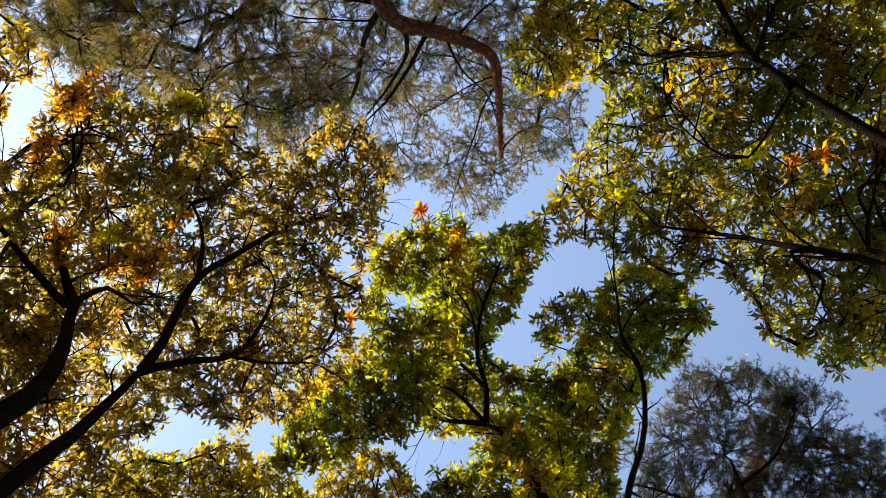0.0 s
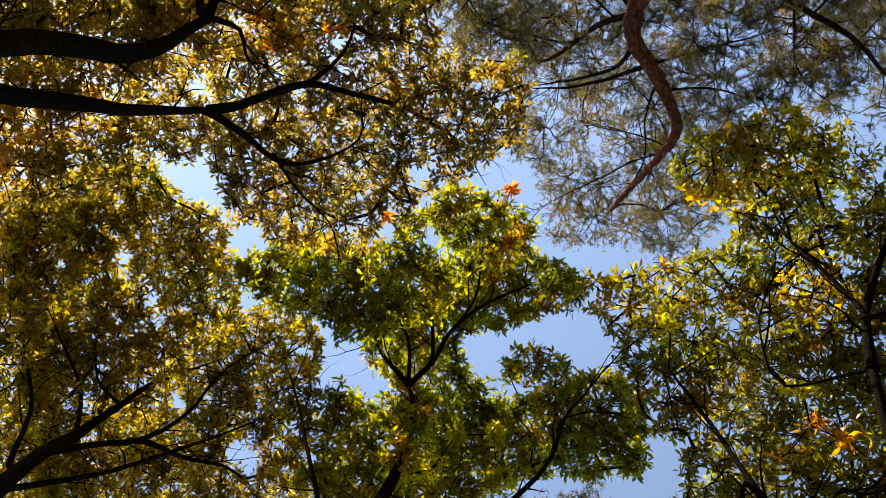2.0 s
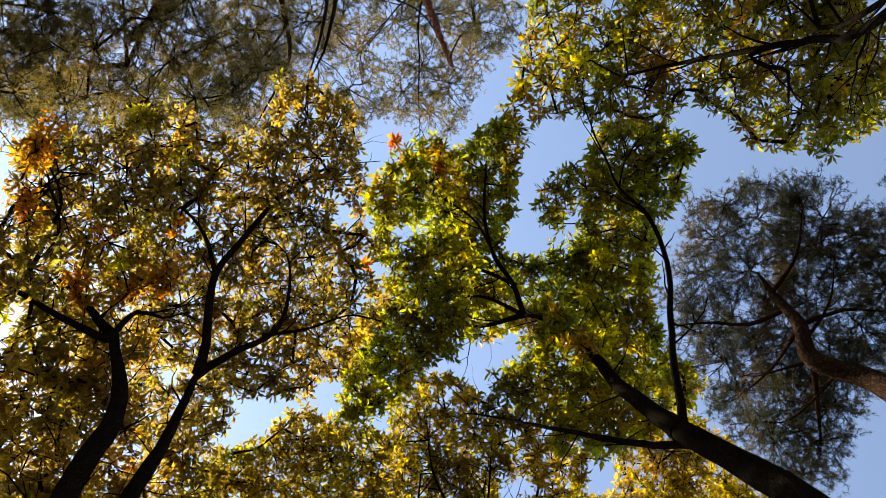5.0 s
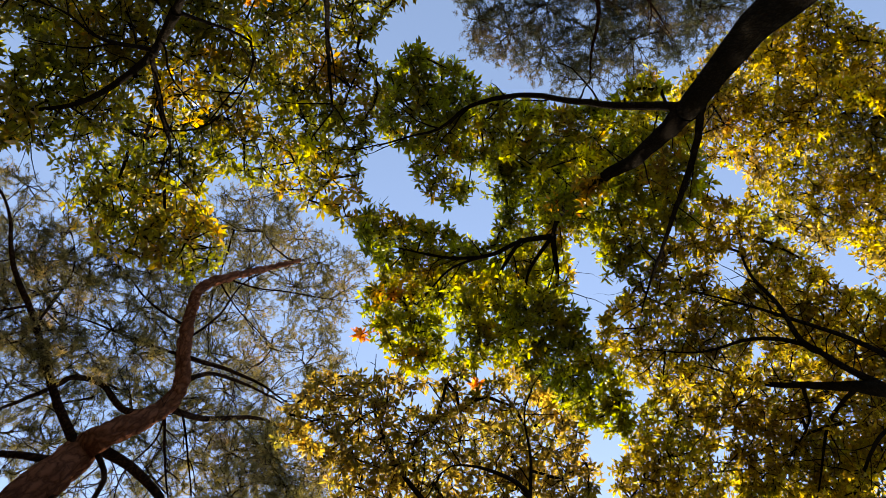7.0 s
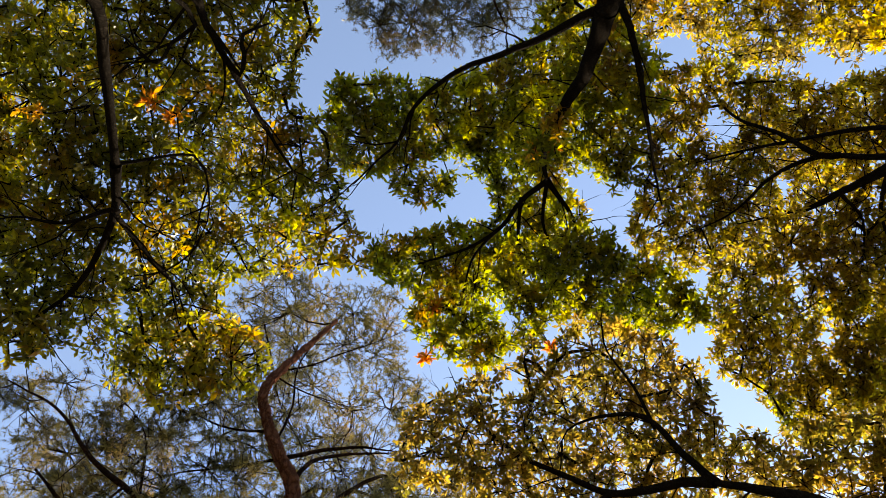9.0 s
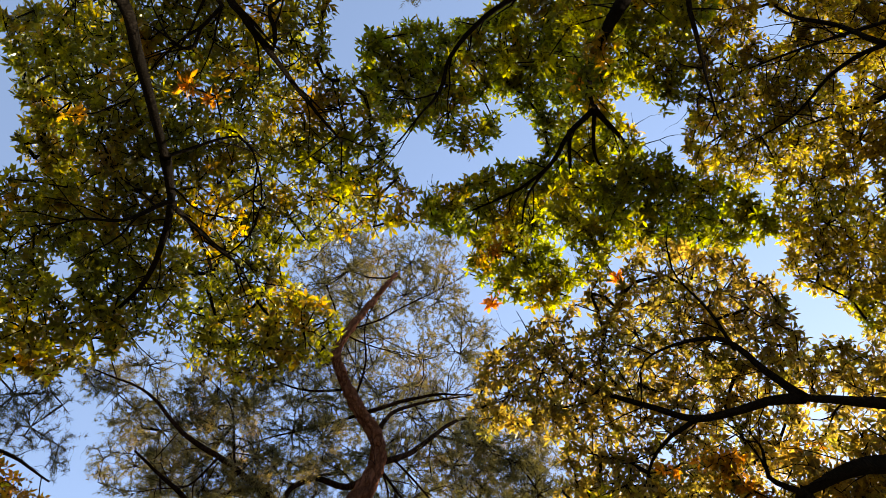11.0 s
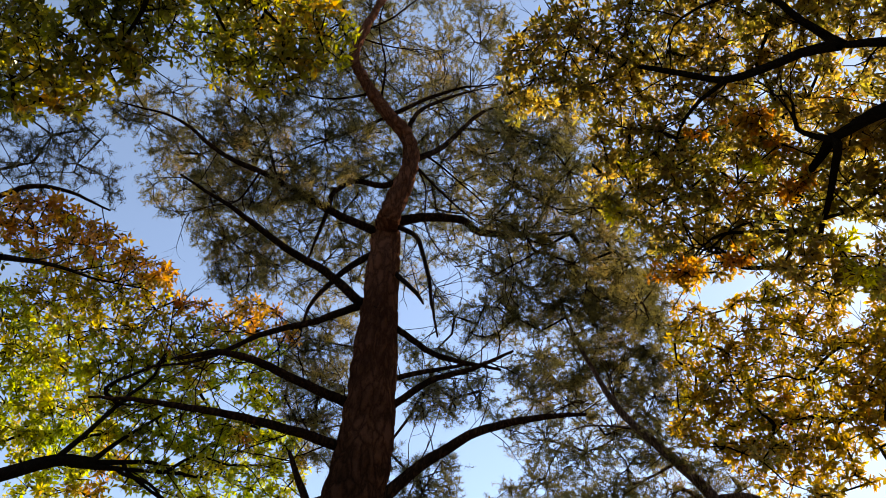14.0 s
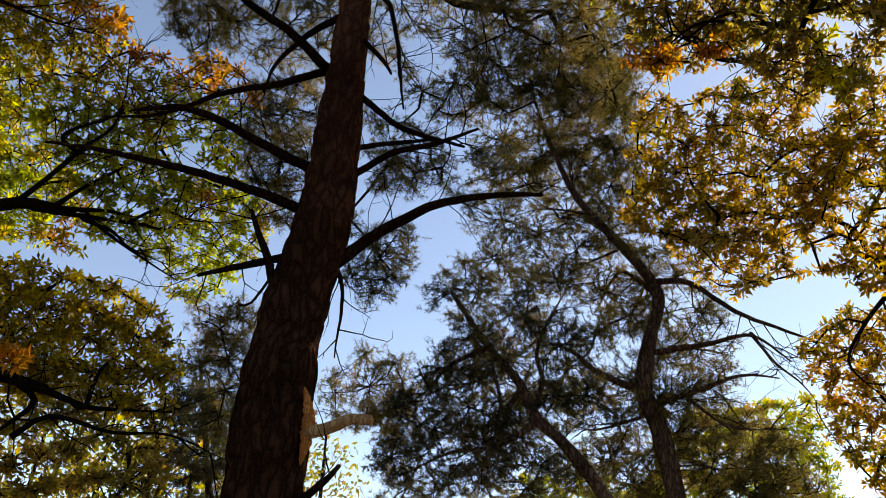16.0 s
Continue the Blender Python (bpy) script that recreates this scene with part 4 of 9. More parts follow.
sprays(oak_b, [(-3.68, 1.40, 7.31, 0.27), (-2.60, 0.98, 7.41, 0.33), (-3.70, 1.39, 7.94, 0.13), (-3.46, 1.30, 7.61, 0.13), (-1.12, 0.42, 8.14, 0.11), (-2.25, 0.84, 8.74, 0.39), (-3.41, 1.24, 7.16, 0.11), (-2.45, 0.89, 7.71, 0.34), (-1.29, 0.46, 8.39, 0.12), (-3.80, 1.28, 8.06, 0.19), (-3.56, 1.19, 7.75, 0.19), (-3.41, 1.12, 6.78, 0.11), (-3.87, 1.25, 7.96, 0.13), (-3.85, 1.20, 8.06, 0.13), (-1.39, 0.43, 8.49, 0.12), (-2.93, 0.90, 7.29, 0.33), (-2.80, 0.86, 7.48, 0.34), (-2.51, 0.74, 8.18, 0.36)])
sprays(oak_b, [(-2.63, 0.77, 7.59, 0.34), (-3.99, 1.17, 8.28, 0.25), (-3.47, 1.01, 7.87, 0.37), (-3.70, 1.05, 7.82, 0.13), (-3.90, 1.11, 7.88, 0.13), (-2.13, 0.59, 8.78, 0.39), (-3.96, 1.01, 8.16, 0.13), (-3.82, 0.97, 8.09, 0.13), (-1.85, 0.46, 8.98, 0.39), (-3.72, 0.91, 7.94, 0.22), (-3.51, 0.82, 7.60, 0.12), (-2.89, 0.67, 7.35, 0.33), (-3.98, 0.91, 8.16, 0.13), (-2.40, 0.51, 8.64, 0.38), (-2.59, 0.54, 7.18, 0.32), (-1.50, 0.30, 8.69, 0.12), (-3.26, 0.65, 7.56, 0.35), (-3.68, 0.72, 7.86, 0.26)])
sprays(oak_b, [(-2.51, 0.47, 8.01, 0.35), (-3.84, 0.63, 7.90, 0.13), (-1.46, 0.22, 8.71, 0.12), (-2.67, 0.39, 7.60, 0.34), (-3.07, 0.44, 7.64, 0.35), (-3.68, 0.51, 8.04, 0.38), (-4.03, 0.56, 8.18, 0.13), (-2.22, 0.23, 8.37, 0.37), (-3.73, 0.38, 7.74, 0.18), (-3.42, 0.34, 7.93, 0.37), (-2.05, 0.19, 8.73, 0.38), (-3.06, 0.27, 7.94, 0.36), (-2.53, 0.21, 7.97, 0.35), (-1.69, 0.14, 8.55, 0.37), (-3.79, 0.29, 7.72, 0.12), (-3.70, 0.25, 8.03, 0.38), (-1.44, 0.08, 8.72, 0.12), (-2.62, 0.15, 7.60, 0.34)])
sprays(oak_b, [(-3.50, 0.17, 8.38, 0.39), (-2.42, 0.11, 8.30, 0.36), (-3.60, 0.15, 7.50, 0.21), (-3.66, 0.06, 8.30, 0.27), (-3.15, 0.04, 8.23, 0.38), (-3.31, 0.04, 6.88, 0.11), (-3.37, 0.03, 7.26, 0.14)])
sprays(oak_b, [(-0.86, 1.09, 7.28, 0.14), (-1.79, 0.74, 7.13, 0.06), (-1.01, 1.11, 7.25, 0.08), (-1.28, 0.94, 7.23, 0.08), (-1.88, 0.71, 7.10, 0.05)], LEAF_LIME_SPOT)
sprays(oak_b, [(-2.10, 0.41, 7.07, 0.10), (-1.81, 0.29, 7.19, 0.14), (-2.80, 0.61, 6.71, 0.08), (-1.93, 0.48, 7.12, 0.07)], LEAF_ORANGE_SPOT)
sprays(oak_b, [(-3.03, 2.65, 8.38, 0.20), (-2.83, 2.84, 8.38, 0.13), (-2.56, 2.93, 8.44, 0.20), (-2.66, 3.20, 8.27, 0.10), (-2.51, 2.62, 8.60, 0.25), (-2.34, 3.22, 8.37, 0.20), (-1.72, 2.86, 8.73, 0.25), (-1.95, 3.05, 8.58, 0.25), (-1.54, 3.14, 8.63, 0.15)])
sprays(oak_b, [(-2.47, 3.39, 8.67, 0.25), (-2.77, 2.98, 8.76, 0.28), (-3.00, 3.16, 8.58, 0.25), (-2.96, 2.51, 8.86, 0.25), (-2.39, 2.99, 8.89, 0.20), (-2.07, 3.46, 8.77, 0.20), (-3.11, 2.76, 8.71, 0.20)])
leaf_out(oak_b)

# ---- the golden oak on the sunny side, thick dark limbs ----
oak_c = Tree("oak_tree", (4.7, 1.5, 0), 13, SHADED_OAK_BARK, LEAF_GOLD, dense=0.8, far=True, label="golden brown oak tree with thick dark forking limbs")
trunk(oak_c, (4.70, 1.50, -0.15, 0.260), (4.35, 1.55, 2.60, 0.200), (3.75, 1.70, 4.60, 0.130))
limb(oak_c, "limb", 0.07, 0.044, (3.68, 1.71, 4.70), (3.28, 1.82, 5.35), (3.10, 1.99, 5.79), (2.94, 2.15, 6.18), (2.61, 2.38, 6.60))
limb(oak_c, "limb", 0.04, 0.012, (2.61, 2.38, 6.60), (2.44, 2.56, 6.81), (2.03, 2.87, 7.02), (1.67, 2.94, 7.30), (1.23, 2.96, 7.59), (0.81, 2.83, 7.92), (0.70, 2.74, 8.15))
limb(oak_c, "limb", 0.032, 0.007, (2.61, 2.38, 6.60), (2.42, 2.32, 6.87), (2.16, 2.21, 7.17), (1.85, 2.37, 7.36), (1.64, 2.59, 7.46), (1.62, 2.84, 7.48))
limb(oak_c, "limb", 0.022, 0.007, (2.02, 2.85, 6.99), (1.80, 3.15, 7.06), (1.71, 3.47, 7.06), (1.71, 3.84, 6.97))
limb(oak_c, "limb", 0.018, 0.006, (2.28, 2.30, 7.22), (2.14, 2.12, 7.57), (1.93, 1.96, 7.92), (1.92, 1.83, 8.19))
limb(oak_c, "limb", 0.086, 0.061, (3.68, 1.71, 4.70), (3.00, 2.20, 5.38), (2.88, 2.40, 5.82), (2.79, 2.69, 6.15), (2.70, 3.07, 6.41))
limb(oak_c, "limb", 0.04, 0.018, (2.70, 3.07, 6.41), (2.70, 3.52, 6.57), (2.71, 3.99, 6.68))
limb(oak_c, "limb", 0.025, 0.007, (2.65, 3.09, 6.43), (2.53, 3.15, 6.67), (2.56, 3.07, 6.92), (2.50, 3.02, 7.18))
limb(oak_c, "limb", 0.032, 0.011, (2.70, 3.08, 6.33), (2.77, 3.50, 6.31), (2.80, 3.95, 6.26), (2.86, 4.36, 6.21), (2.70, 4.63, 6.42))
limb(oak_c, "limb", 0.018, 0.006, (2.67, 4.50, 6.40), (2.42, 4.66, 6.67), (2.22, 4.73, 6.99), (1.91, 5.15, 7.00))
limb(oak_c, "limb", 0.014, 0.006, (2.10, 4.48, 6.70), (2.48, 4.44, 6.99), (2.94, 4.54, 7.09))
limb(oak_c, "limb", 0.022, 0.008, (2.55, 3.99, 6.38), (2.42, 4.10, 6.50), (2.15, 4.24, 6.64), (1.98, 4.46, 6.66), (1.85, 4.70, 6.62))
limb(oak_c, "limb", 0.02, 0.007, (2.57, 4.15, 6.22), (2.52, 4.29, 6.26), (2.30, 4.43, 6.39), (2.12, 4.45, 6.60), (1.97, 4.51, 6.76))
sprays(oak_c, [(5.08, 1.68, 7.45, 0.13), (4.94, 1.80, 7.36, 0.23), (4.60, 1.70, 7.18, 0.15), (4.99, 1.87, 7.25, 0.13), (5.03, 1.95, 7.22, 0.13), (4.48, 1.78, 7.19, 0.15), (5.11, 2.08, 7.30, 0.13), (4.01, 1.66, 6.85, 0.12), (4.56, 1.92, 7.02, 0.37), (4.73, 2.03, 6.95, 0.13), (4.09, 1.79, 7.03, 0.12), (5.04, 2.25, 7.26, 0.13), (3.97, 1.79, 6.99, 0.12), (4.54, 2.06, 6.79, 0.28), (4.07, 1.88, 6.74, 0.35), (5.04, 2.33, 7.10, 0.13), (3.72, 1.75, 6.83, 0.11), (4.80, 2.28, 6.94, 0.13)])
sprays(oak_c, [(5.01, 2.44, 7.05, 0.16), (4.92, 2.42, 7.04, 0.13), (3.76, 1.87, 6.97, 0.12), (3.98, 2.02, 6.95, 0.34), (4.90, 2.49, 6.98, 0.13), (4.48, 2.32, 6.79, 0.37), (5.09, 2.65, 7.11, 0.13), (3.70, 1.93, 7.09, 0.12), (4.85, 2.54, 6.91, 0.26), (5.14, 2.72, 6.98, 0.13), (4.00, 2.17, 6.76, 0.35), (3.55, 1.94, 6.94, 0.11), (5.01, 2.75, 6.98, 0.13), (4.92, 2.71, 6.71, 0.13), (3.62, 2.04, 7.17, 0.12), (3.71, 2.10, 6.86, 0.34), (5.03, 2.87, 6.96, 0.13), (4.76, 2.71, 6.55, 0.13)])
sprays(oak_c, [(4.72, 2.74, 6.77, 0.36), (3.53, 2.05, 7.17, 0.12), (4.78, 2.78, 6.51, 0.13), (4.34, 2.54, 6.71, 0.36), (4.47, 2.67, 6.17, 0.12), (5.12, 3.06, 6.99, 0.14), (4.06, 2.44, 6.70, 0.35), (3.55, 2.20, 7.02, 0.28), (4.80, 3.02, 6.75, 0.37), (4.78, 3.01, 6.63, 0.13), (4.46, 2.82, 6.16, 0.15), (3.76, 2.40, 6.69, 0.34), (4.82, 3.11, 7.10, 0.40), (4.22, 2.77, 5.99, 0.11), (4.44, 2.93, 7.08, 0.39), (4.68, 3.09, 6.55, 0.19), (4.79, 3.20, 6.82, 0.13), (4.58, 3.06, 6.32, 0.12)])
sprays(oak_c, [(4.53, 3.06, 6.41, 0.12), (4.87, 3.35, 7.04, 0.14), (4.52, 3.12, 6.62, 0.19), (4.40, 3.04, 6.36, 0.12), (4.59, 3.18, 6.75, 0.13), (4.59, 3.19, 6.36, 0.15), (3.64, 2.52, 7.11, 0.36), (3.79, 2.65, 7.77, 0.30), (3.55, 2.49, 7.74, 0.13), (4.30, 3.06, 6.00, 0.12), (2.53, 1.81, 7.40, 0.11), (3.44, 2.47, 7.74, 0.13), (4.49, 3.22, 6.49, 0.32), (4.45, 3.19, 6.76, 0.23), (4.59, 3.30, 6.86, 0.13), (4.34, 3.13, 6.65, 0.12), (4.66, 3.35, 6.88, 0.16), (4.30, 3.11, 6.45, 0.12)])
sprays(oak_c, [(2.52, 1.83, 7.24, 0.11), (4.36, 3.17, 6.15, 0.12), (2.55, 1.85, 7.63, 0.12), (3.79, 2.75, 6.74, 0.35), (4.32, 3.16, 6.94, 0.38), (2.70, 1.97, 7.31, 0.11), (2.58, 1.90, 7.24, 0.11), (2.50, 1.85, 8.18, 0.12), (4.66, 3.46, 6.93, 0.13), (4.11, 3.07, 5.97, 0.11), (4.47, 3.34, 6.89, 0.15), (2.49, 1.87, 7.76, 0.13), (2.56, 1.94, 8.17, 0.14), (3.38, 2.56, 7.85, 0.13), (4.31, 3.27, 6.71, 0.13), (4.14, 3.16, 6.71, 0.12), (4.62, 3.54, 6.93, 0.27), (2.80, 2.16, 7.31, 0.12)])
sprays(oak_c, [(4.14, 3.20, 6.15, 0.12), (3.66, 2.86, 7.53, 0.38), (4.35, 3.41, 6.52, 0.15), (3.70, 2.91, 8.02, 0.40), (4.65, 3.66, 6.81, 0.16), (3.80, 3.01, 6.45, 0.12), (4.40, 3.51, 7.04, 0.13), (4.73, 3.77, 6.82, 0.14), (2.61, 2.08, 7.28, 0.20), (3.38, 2.70, 6.59, 0.33), (4.27, 3.47, 7.07, 0.20), (2.43, 1.98, 8.41, 0.23), (3.92, 3.21, 6.95, 0.37), (4.03, 3.34, 6.53, 0.36), (4.53, 3.77, 6.58, 0.13), (4.26, 3.54, 7.24, 0.13), (2.75, 2.29, 7.06, 0.11), (3.34, 2.79, 7.93, 0.26)])
sprays(oak_c, [(3.91, 3.29, 6.71, 0.18), (2.45, 2.06, 7.51, 0.34), (3.29, 2.81, 8.24, 0.13), (4.42, 3.77, 6.72, 0.34), (2.28, 1.95, 8.48, 0.16), (2.87, 2.45, 7.66, 0.25), (3.26, 2.80, 6.83, 0.27), (4.24, 3.64, 7.31, 0.13), (4.31, 3.73, 7.28, 0.14), (3.39, 2.96, 7.47, 0.12), (4.33, 3.81, 6.44, 0.19), (4.07, 3.60, 6.05, 0.12), (3.37, 2.98, 7.88, 0.23), (3.50, 3.10, 7.85, 0.13), (3.85, 3.42, 6.86, 0.12), (3.53, 3.14, 7.60, 0.13), (4.03, 3.59, 7.05, 0.13), (2.40, 2.14, 8.03, 0.37)])
sprays(oak_c, [(3.29, 2.94, 6.61, 0.34), (3.22, 2.89, 8.39, 0.14), (3.65, 3.29, 6.44, 0.26), (4.23, 3.82, 6.85, 0.39), (3.85, 3.49, 6.95, 0.13), (2.92, 2.65, 7.65, 0.12), (3.99, 3.67, 7.22, 0.20), (2.25, 2.08, 8.84, 0.18), (3.75, 3.46, 7.03, 0.22), (3.97, 3.70, 7.41, 0.13), (2.64, 2.46, 7.78, 0.37), (4.05, 3.78, 6.18, 0.25), (3.39, 3.16, 7.27, 0.19), (3.28, 3.07, 8.23, 0.35), (4.22, 3.96, 6.64, 0.39), (3.33, 3.16, 6.63, 0.12), (2.86, 2.72, 7.84, 0.16), (3.87, 3.68, 5.86, 0.12)])
sprays(oak_c, [(3.26, 3.12, 7.30, 0.12), (3.36, 3.27, 8.11, 0.15), (3.52, 3.43, 6.74, 0.21), (1.94, 1.89, 8.49, 0.13), (3.57, 3.48, 6.85, 0.12), (3.62, 3.54, 7.07, 0.14), (3.38, 3.32, 6.39, 0.11), (3.77, 3.72, 6.63, 0.37), (3.28, 3.25, 6.72, 0.24), (3.82, 3.79, 6.07, 0.12), (3.36, 3.34, 6.75, 0.18), (2.86, 2.85, 7.93, 0.17), (3.36, 3.34, 6.56, 0.12), (2.23, 2.23, 8.39, 0.39), (3.54, 3.55, 6.69, 0.12), (3.27, 3.30, 6.36, 0.12), (2.55, 2.58, 8.25, 0.39), (3.34, 3.37, 6.69, 0.12)])
sprays(oak_c, [(3.39, 3.43, 7.99, 0.14), (4.06, 4.12, 6.76, 0.34), (3.28, 3.34, 7.53, 0.19), (3.21, 3.27, 6.76, 0.12), (3.78, 3.86, 6.17, 0.12), (3.60, 3.68, 6.76, 0.12), (3.46, 3.56, 6.73, 0.13), (3.25, 3.35, 7.96, 0.17), (2.78, 2.87, 7.98, 0.13), (2.93, 3.04, 6.62, 0.33), (3.32, 3.44, 6.42, 0.12), (2.77, 2.88, 8.05, 0.13), (3.19, 3.34, 6.16, 0.11), (3.20, 3.37, 6.86, 0.12), (3.54, 3.73, 6.70, 0.14), (3.19, 3.38, 6.32, 0.11), (3.17, 3.37, 6.74, 0.14), (3.67, 3.97, 6.73, 0.13)])
sprays(oak_c, [(3.87, 4.18, 6.79, 0.15), (3.20, 3.47, 6.61, 0.36), (3.51, 3.83, 6.65, 0.15), (2.87, 3.13, 7.85, 0.38), (3.23, 3.54, 6.11, 0.11), (3.74, 4.11, 6.57, 0.13), (3.92, 4.31, 6.71, 0.13), (2.68, 2.95, 8.17, 0.20), (1.98, 2.18, 8.52, 0.37), (2.62, 2.92, 7.87, 0.19), (2.93, 3.27, 6.54, 0.11), (3.29, 3.68, 7.15, 0.23), (2.23, 2.53, 8.37, 0.39), (3.20, 3.62, 6.39, 0.31), (3.12, 3.55, 7.77, 0.39), (3.23, 3.67, 6.02, 0.12), (1.85, 2.11, 8.87, 0.13), (3.03, 3.49, 5.95, 0.19)])
sprays(oak_c, [(3.06, 3.53, 7.12, 0.13), (2.92, 3.38, 6.73, 0.14), (2.99, 3.48, 7.21, 0.37), (2.43, 2.83, 8.21, 0.39), (3.35, 3.96, 6.21, 0.15), (2.98, 3.58, 6.49, 0.35), (2.93, 3.51, 5.98, 0.11), (3.12, 3.75, 7.05, 0.28), (3.61, 4.35, 6.45, 0.13), (3.09, 3.73, 7.30, 0.13), (2.58, 3.13, 8.22, 0.13), (2.40, 2.92, 7.83, 0.15), (2.79, 3.42, 6.67, 0.11), (3.11, 3.83, 6.44, 0.12), (1.74, 2.14, 8.76, 0.13), (3.76, 4.65, 6.50, 0.13), (2.57, 3.20, 7.84, 0.38), (2.78, 3.49, 7.86, 0.39)])
sprays(oak_c, [(3.31, 4.20, 6.14, 0.23), (2.97, 3.78, 6.34, 0.12), (2.77, 3.53, 6.86, 0.12), (3.60, 4.59, 6.32, 0.16), (2.91, 3.74, 7.74, 0.39), (3.16, 4.08, 7.40, 0.18), (2.44, 3.15, 8.16, 0.13), (3.07, 4.01, 6.05, 0.12), (2.90, 3.81, 6.47, 0.21), (2.00, 2.63, 8.80, 0.41), (3.48, 4.59, 6.20, 0.13), (1.71, 2.26, 8.48, 0.14), (2.64, 3.52, 6.92, 0.17), (2.29, 3.06, 8.12, 0.20), (3.36, 4.51, 6.30, 0.13), (2.12, 2.86, 8.21, 0.39), (3.06, 4.16, 7.52, 0.17), (2.08, 2.84, 7.36, 0.14)])
sprays(oak_c, [(3.05, 4.19, 6.07, 0.18), (2.92, 4.00, 6.26, 0.12), (2.96, 4.07, 6.12, 0.12), (2.86, 3.95, 6.08, 0.12), (2.96, 4.12, 6.65, 0.20), (2.65, 3.71, 5.99, 0.12), (3.03, 4.24, 7.13, 0.40), (2.70, 3.79, 7.37, 0.13), (2.92, 4.10, 7.63, 0.14), (3.24, 4.58, 6.25, 0.13), (1.64, 2.37, 8.48, 0.14), (2.49, 3.61, 6.89, 0.12), (2.60, 3.77, 7.41, 0.29), (2.28, 3.33, 8.36, 0.14), (2.94, 4.31, 6.12, 0.27), (1.95, 2.86, 7.54, 0.12), (2.65, 3.89, 8.04, 0.40), (3.08, 4.59, 6.15, 0.13)])
sprays(oak_c, [(2.70, 4.07, 6.10, 0.31), (2.01, 3.03, 7.93, 0.19), (2.85, 4.31, 7.41, 0.41), (1.94, 2.93, 7.31, 0.23), (2.42, 3.68, 7.24, 0.12), (2.63, 4.01, 7.41, 0.27), (1.74, 2.69, 8.21, 0.38), (2.54, 3.96, 6.24, 0.35), (2.56, 4.01, 7.43, 0.13), (2.89, 4.57, 6.26, 0.12), (2.14, 3.40, 7.61, 0.37), (1.59, 2.54, 8.42, 0.26), (1.83, 2.93, 7.52, 0.14), (2.34, 3.78, 7.22, 0.17), (2.56, 4.15, 7.93, 0.31), (2.67, 4.40, 6.19, 0.12), (2.41, 3.96, 5.89, 0.12), (2.74, 4.53, 7.15, 0.40)])
sprays(oak_c, [(1.95, 3.23, 8.03, 0.13), (1.90, 3.16, 8.45, 0.40), (1.34, 2.25, 8.42, 0.13), (1.46, 2.46, 8.55, 0.19), (2.48, 4.20, 6.16, 0.13), (2.40, 4.07, 7.14, 0.38), (2.36, 4.11, 6.29, 0.21), (2.20, 3.84, 7.72, 0.38), (2.26, 4.00, 5.97, 0.11), (2.39, 4.24, 7.71, 0.13), (1.62, 2.88, 7.45, 0.11), (2.25, 4.06, 7.40, 0.30), (1.69, 3.07, 7.69, 0.12), (1.77, 3.23, 7.55, 0.35), (1.35, 2.50, 8.23, 0.12), (2.49, 4.62, 7.13, 0.40), (1.30, 2.41, 8.48, 0.14), (2.27, 4.24, 7.80, 0.16)])
sprays(oak_c, [(2.34, 4.39, 6.50, 0.12), (1.40, 2.65, 8.05, 0.17), (1.64, 3.14, 7.80, 0.12), (2.33, 4.48, 7.34, 0.40), (1.96, 3.83, 7.28, 0.15), (2.14, 4.25, 7.70, 0.13), (1.51, 3.02, 7.74, 0.25), (2.28, 4.55, 6.59, 0.14), (1.71, 3.44, 6.86, 0.11), (1.97, 3.99, 7.63, 0.29), (1.56, 3.23, 7.82, 0.15), (1.99, 4.15, 7.22, 0.38), (1.24, 2.61, 7.94, 0.12), (2.28, 4.87, 7.17, 0.40), (2.09, 4.50, 6.41, 0.15), (1.34, 2.88, 7.89, 0.37), (1.51, 3.28, 7.87, 0.13), (1.13, 2.45, 8.27, 0.12)])
sprays(oak_c, [(1.62, 3.52, 7.27, 0.35), (1.98, 4.36, 7.82, 0.13), (1.53, 3.43, 7.61, 0.36), (1.56, 3.52, 6.68, 0.23), (1.41, 3.21, 7.70, 0.15), (1.80, 4.15, 7.62, 0.16), (1.21, 2.78, 8.17, 0.14), (1.87, 4.33, 6.94, 0.37), (2.06, 4.79, 6.67, 0.13), (1.48, 3.48, 6.88, 0.11), (1.25, 2.93, 7.44, 0.24), (2.05, 4.97, 6.89, 0.13), (1.58, 3.88, 6.71, 0.35), (1.91, 4.71, 6.87, 0.26), (0.98, 2.44, 7.85, 0.14), (1.37, 3.42, 8.11, 0.13), (1.73, 4.36, 7.79, 0.13), (1.39, 3.51, 6.84, 0.11)])
sprays(oak_c, [(1.50, 3.81, 7.36, 0.31), (1.36, 3.55, 7.38, 0.35), (1.79, 4.73, 7.05, 0.19), (1.86, 4.93, 6.82, 0.13), (1.09, 2.92, 7.19, 0.14), (1.34, 3.67, 7.12, 0.12), (1.58, 4.36, 6.89, 0.21), (1.08, 3.02, 7.85, 0.36), (1.58, 4.42, 7.85, 0.13), (1.22, 3.44, 7.68, 0.31), (1.35, 3.88, 6.93, 0.35), (0.89, 2.56, 8.10, 0.12), (1.46, 4.29, 6.97, 0.21), (1.09, 3.22, 7.54, 0.12), (0.89, 2.65, 7.72, 0.33), (1.43, 4.26, 7.72, 0.13), (1.28, 3.90, 7.52, 0.15), (1.22, 3.72, 7.09, 0.12)])
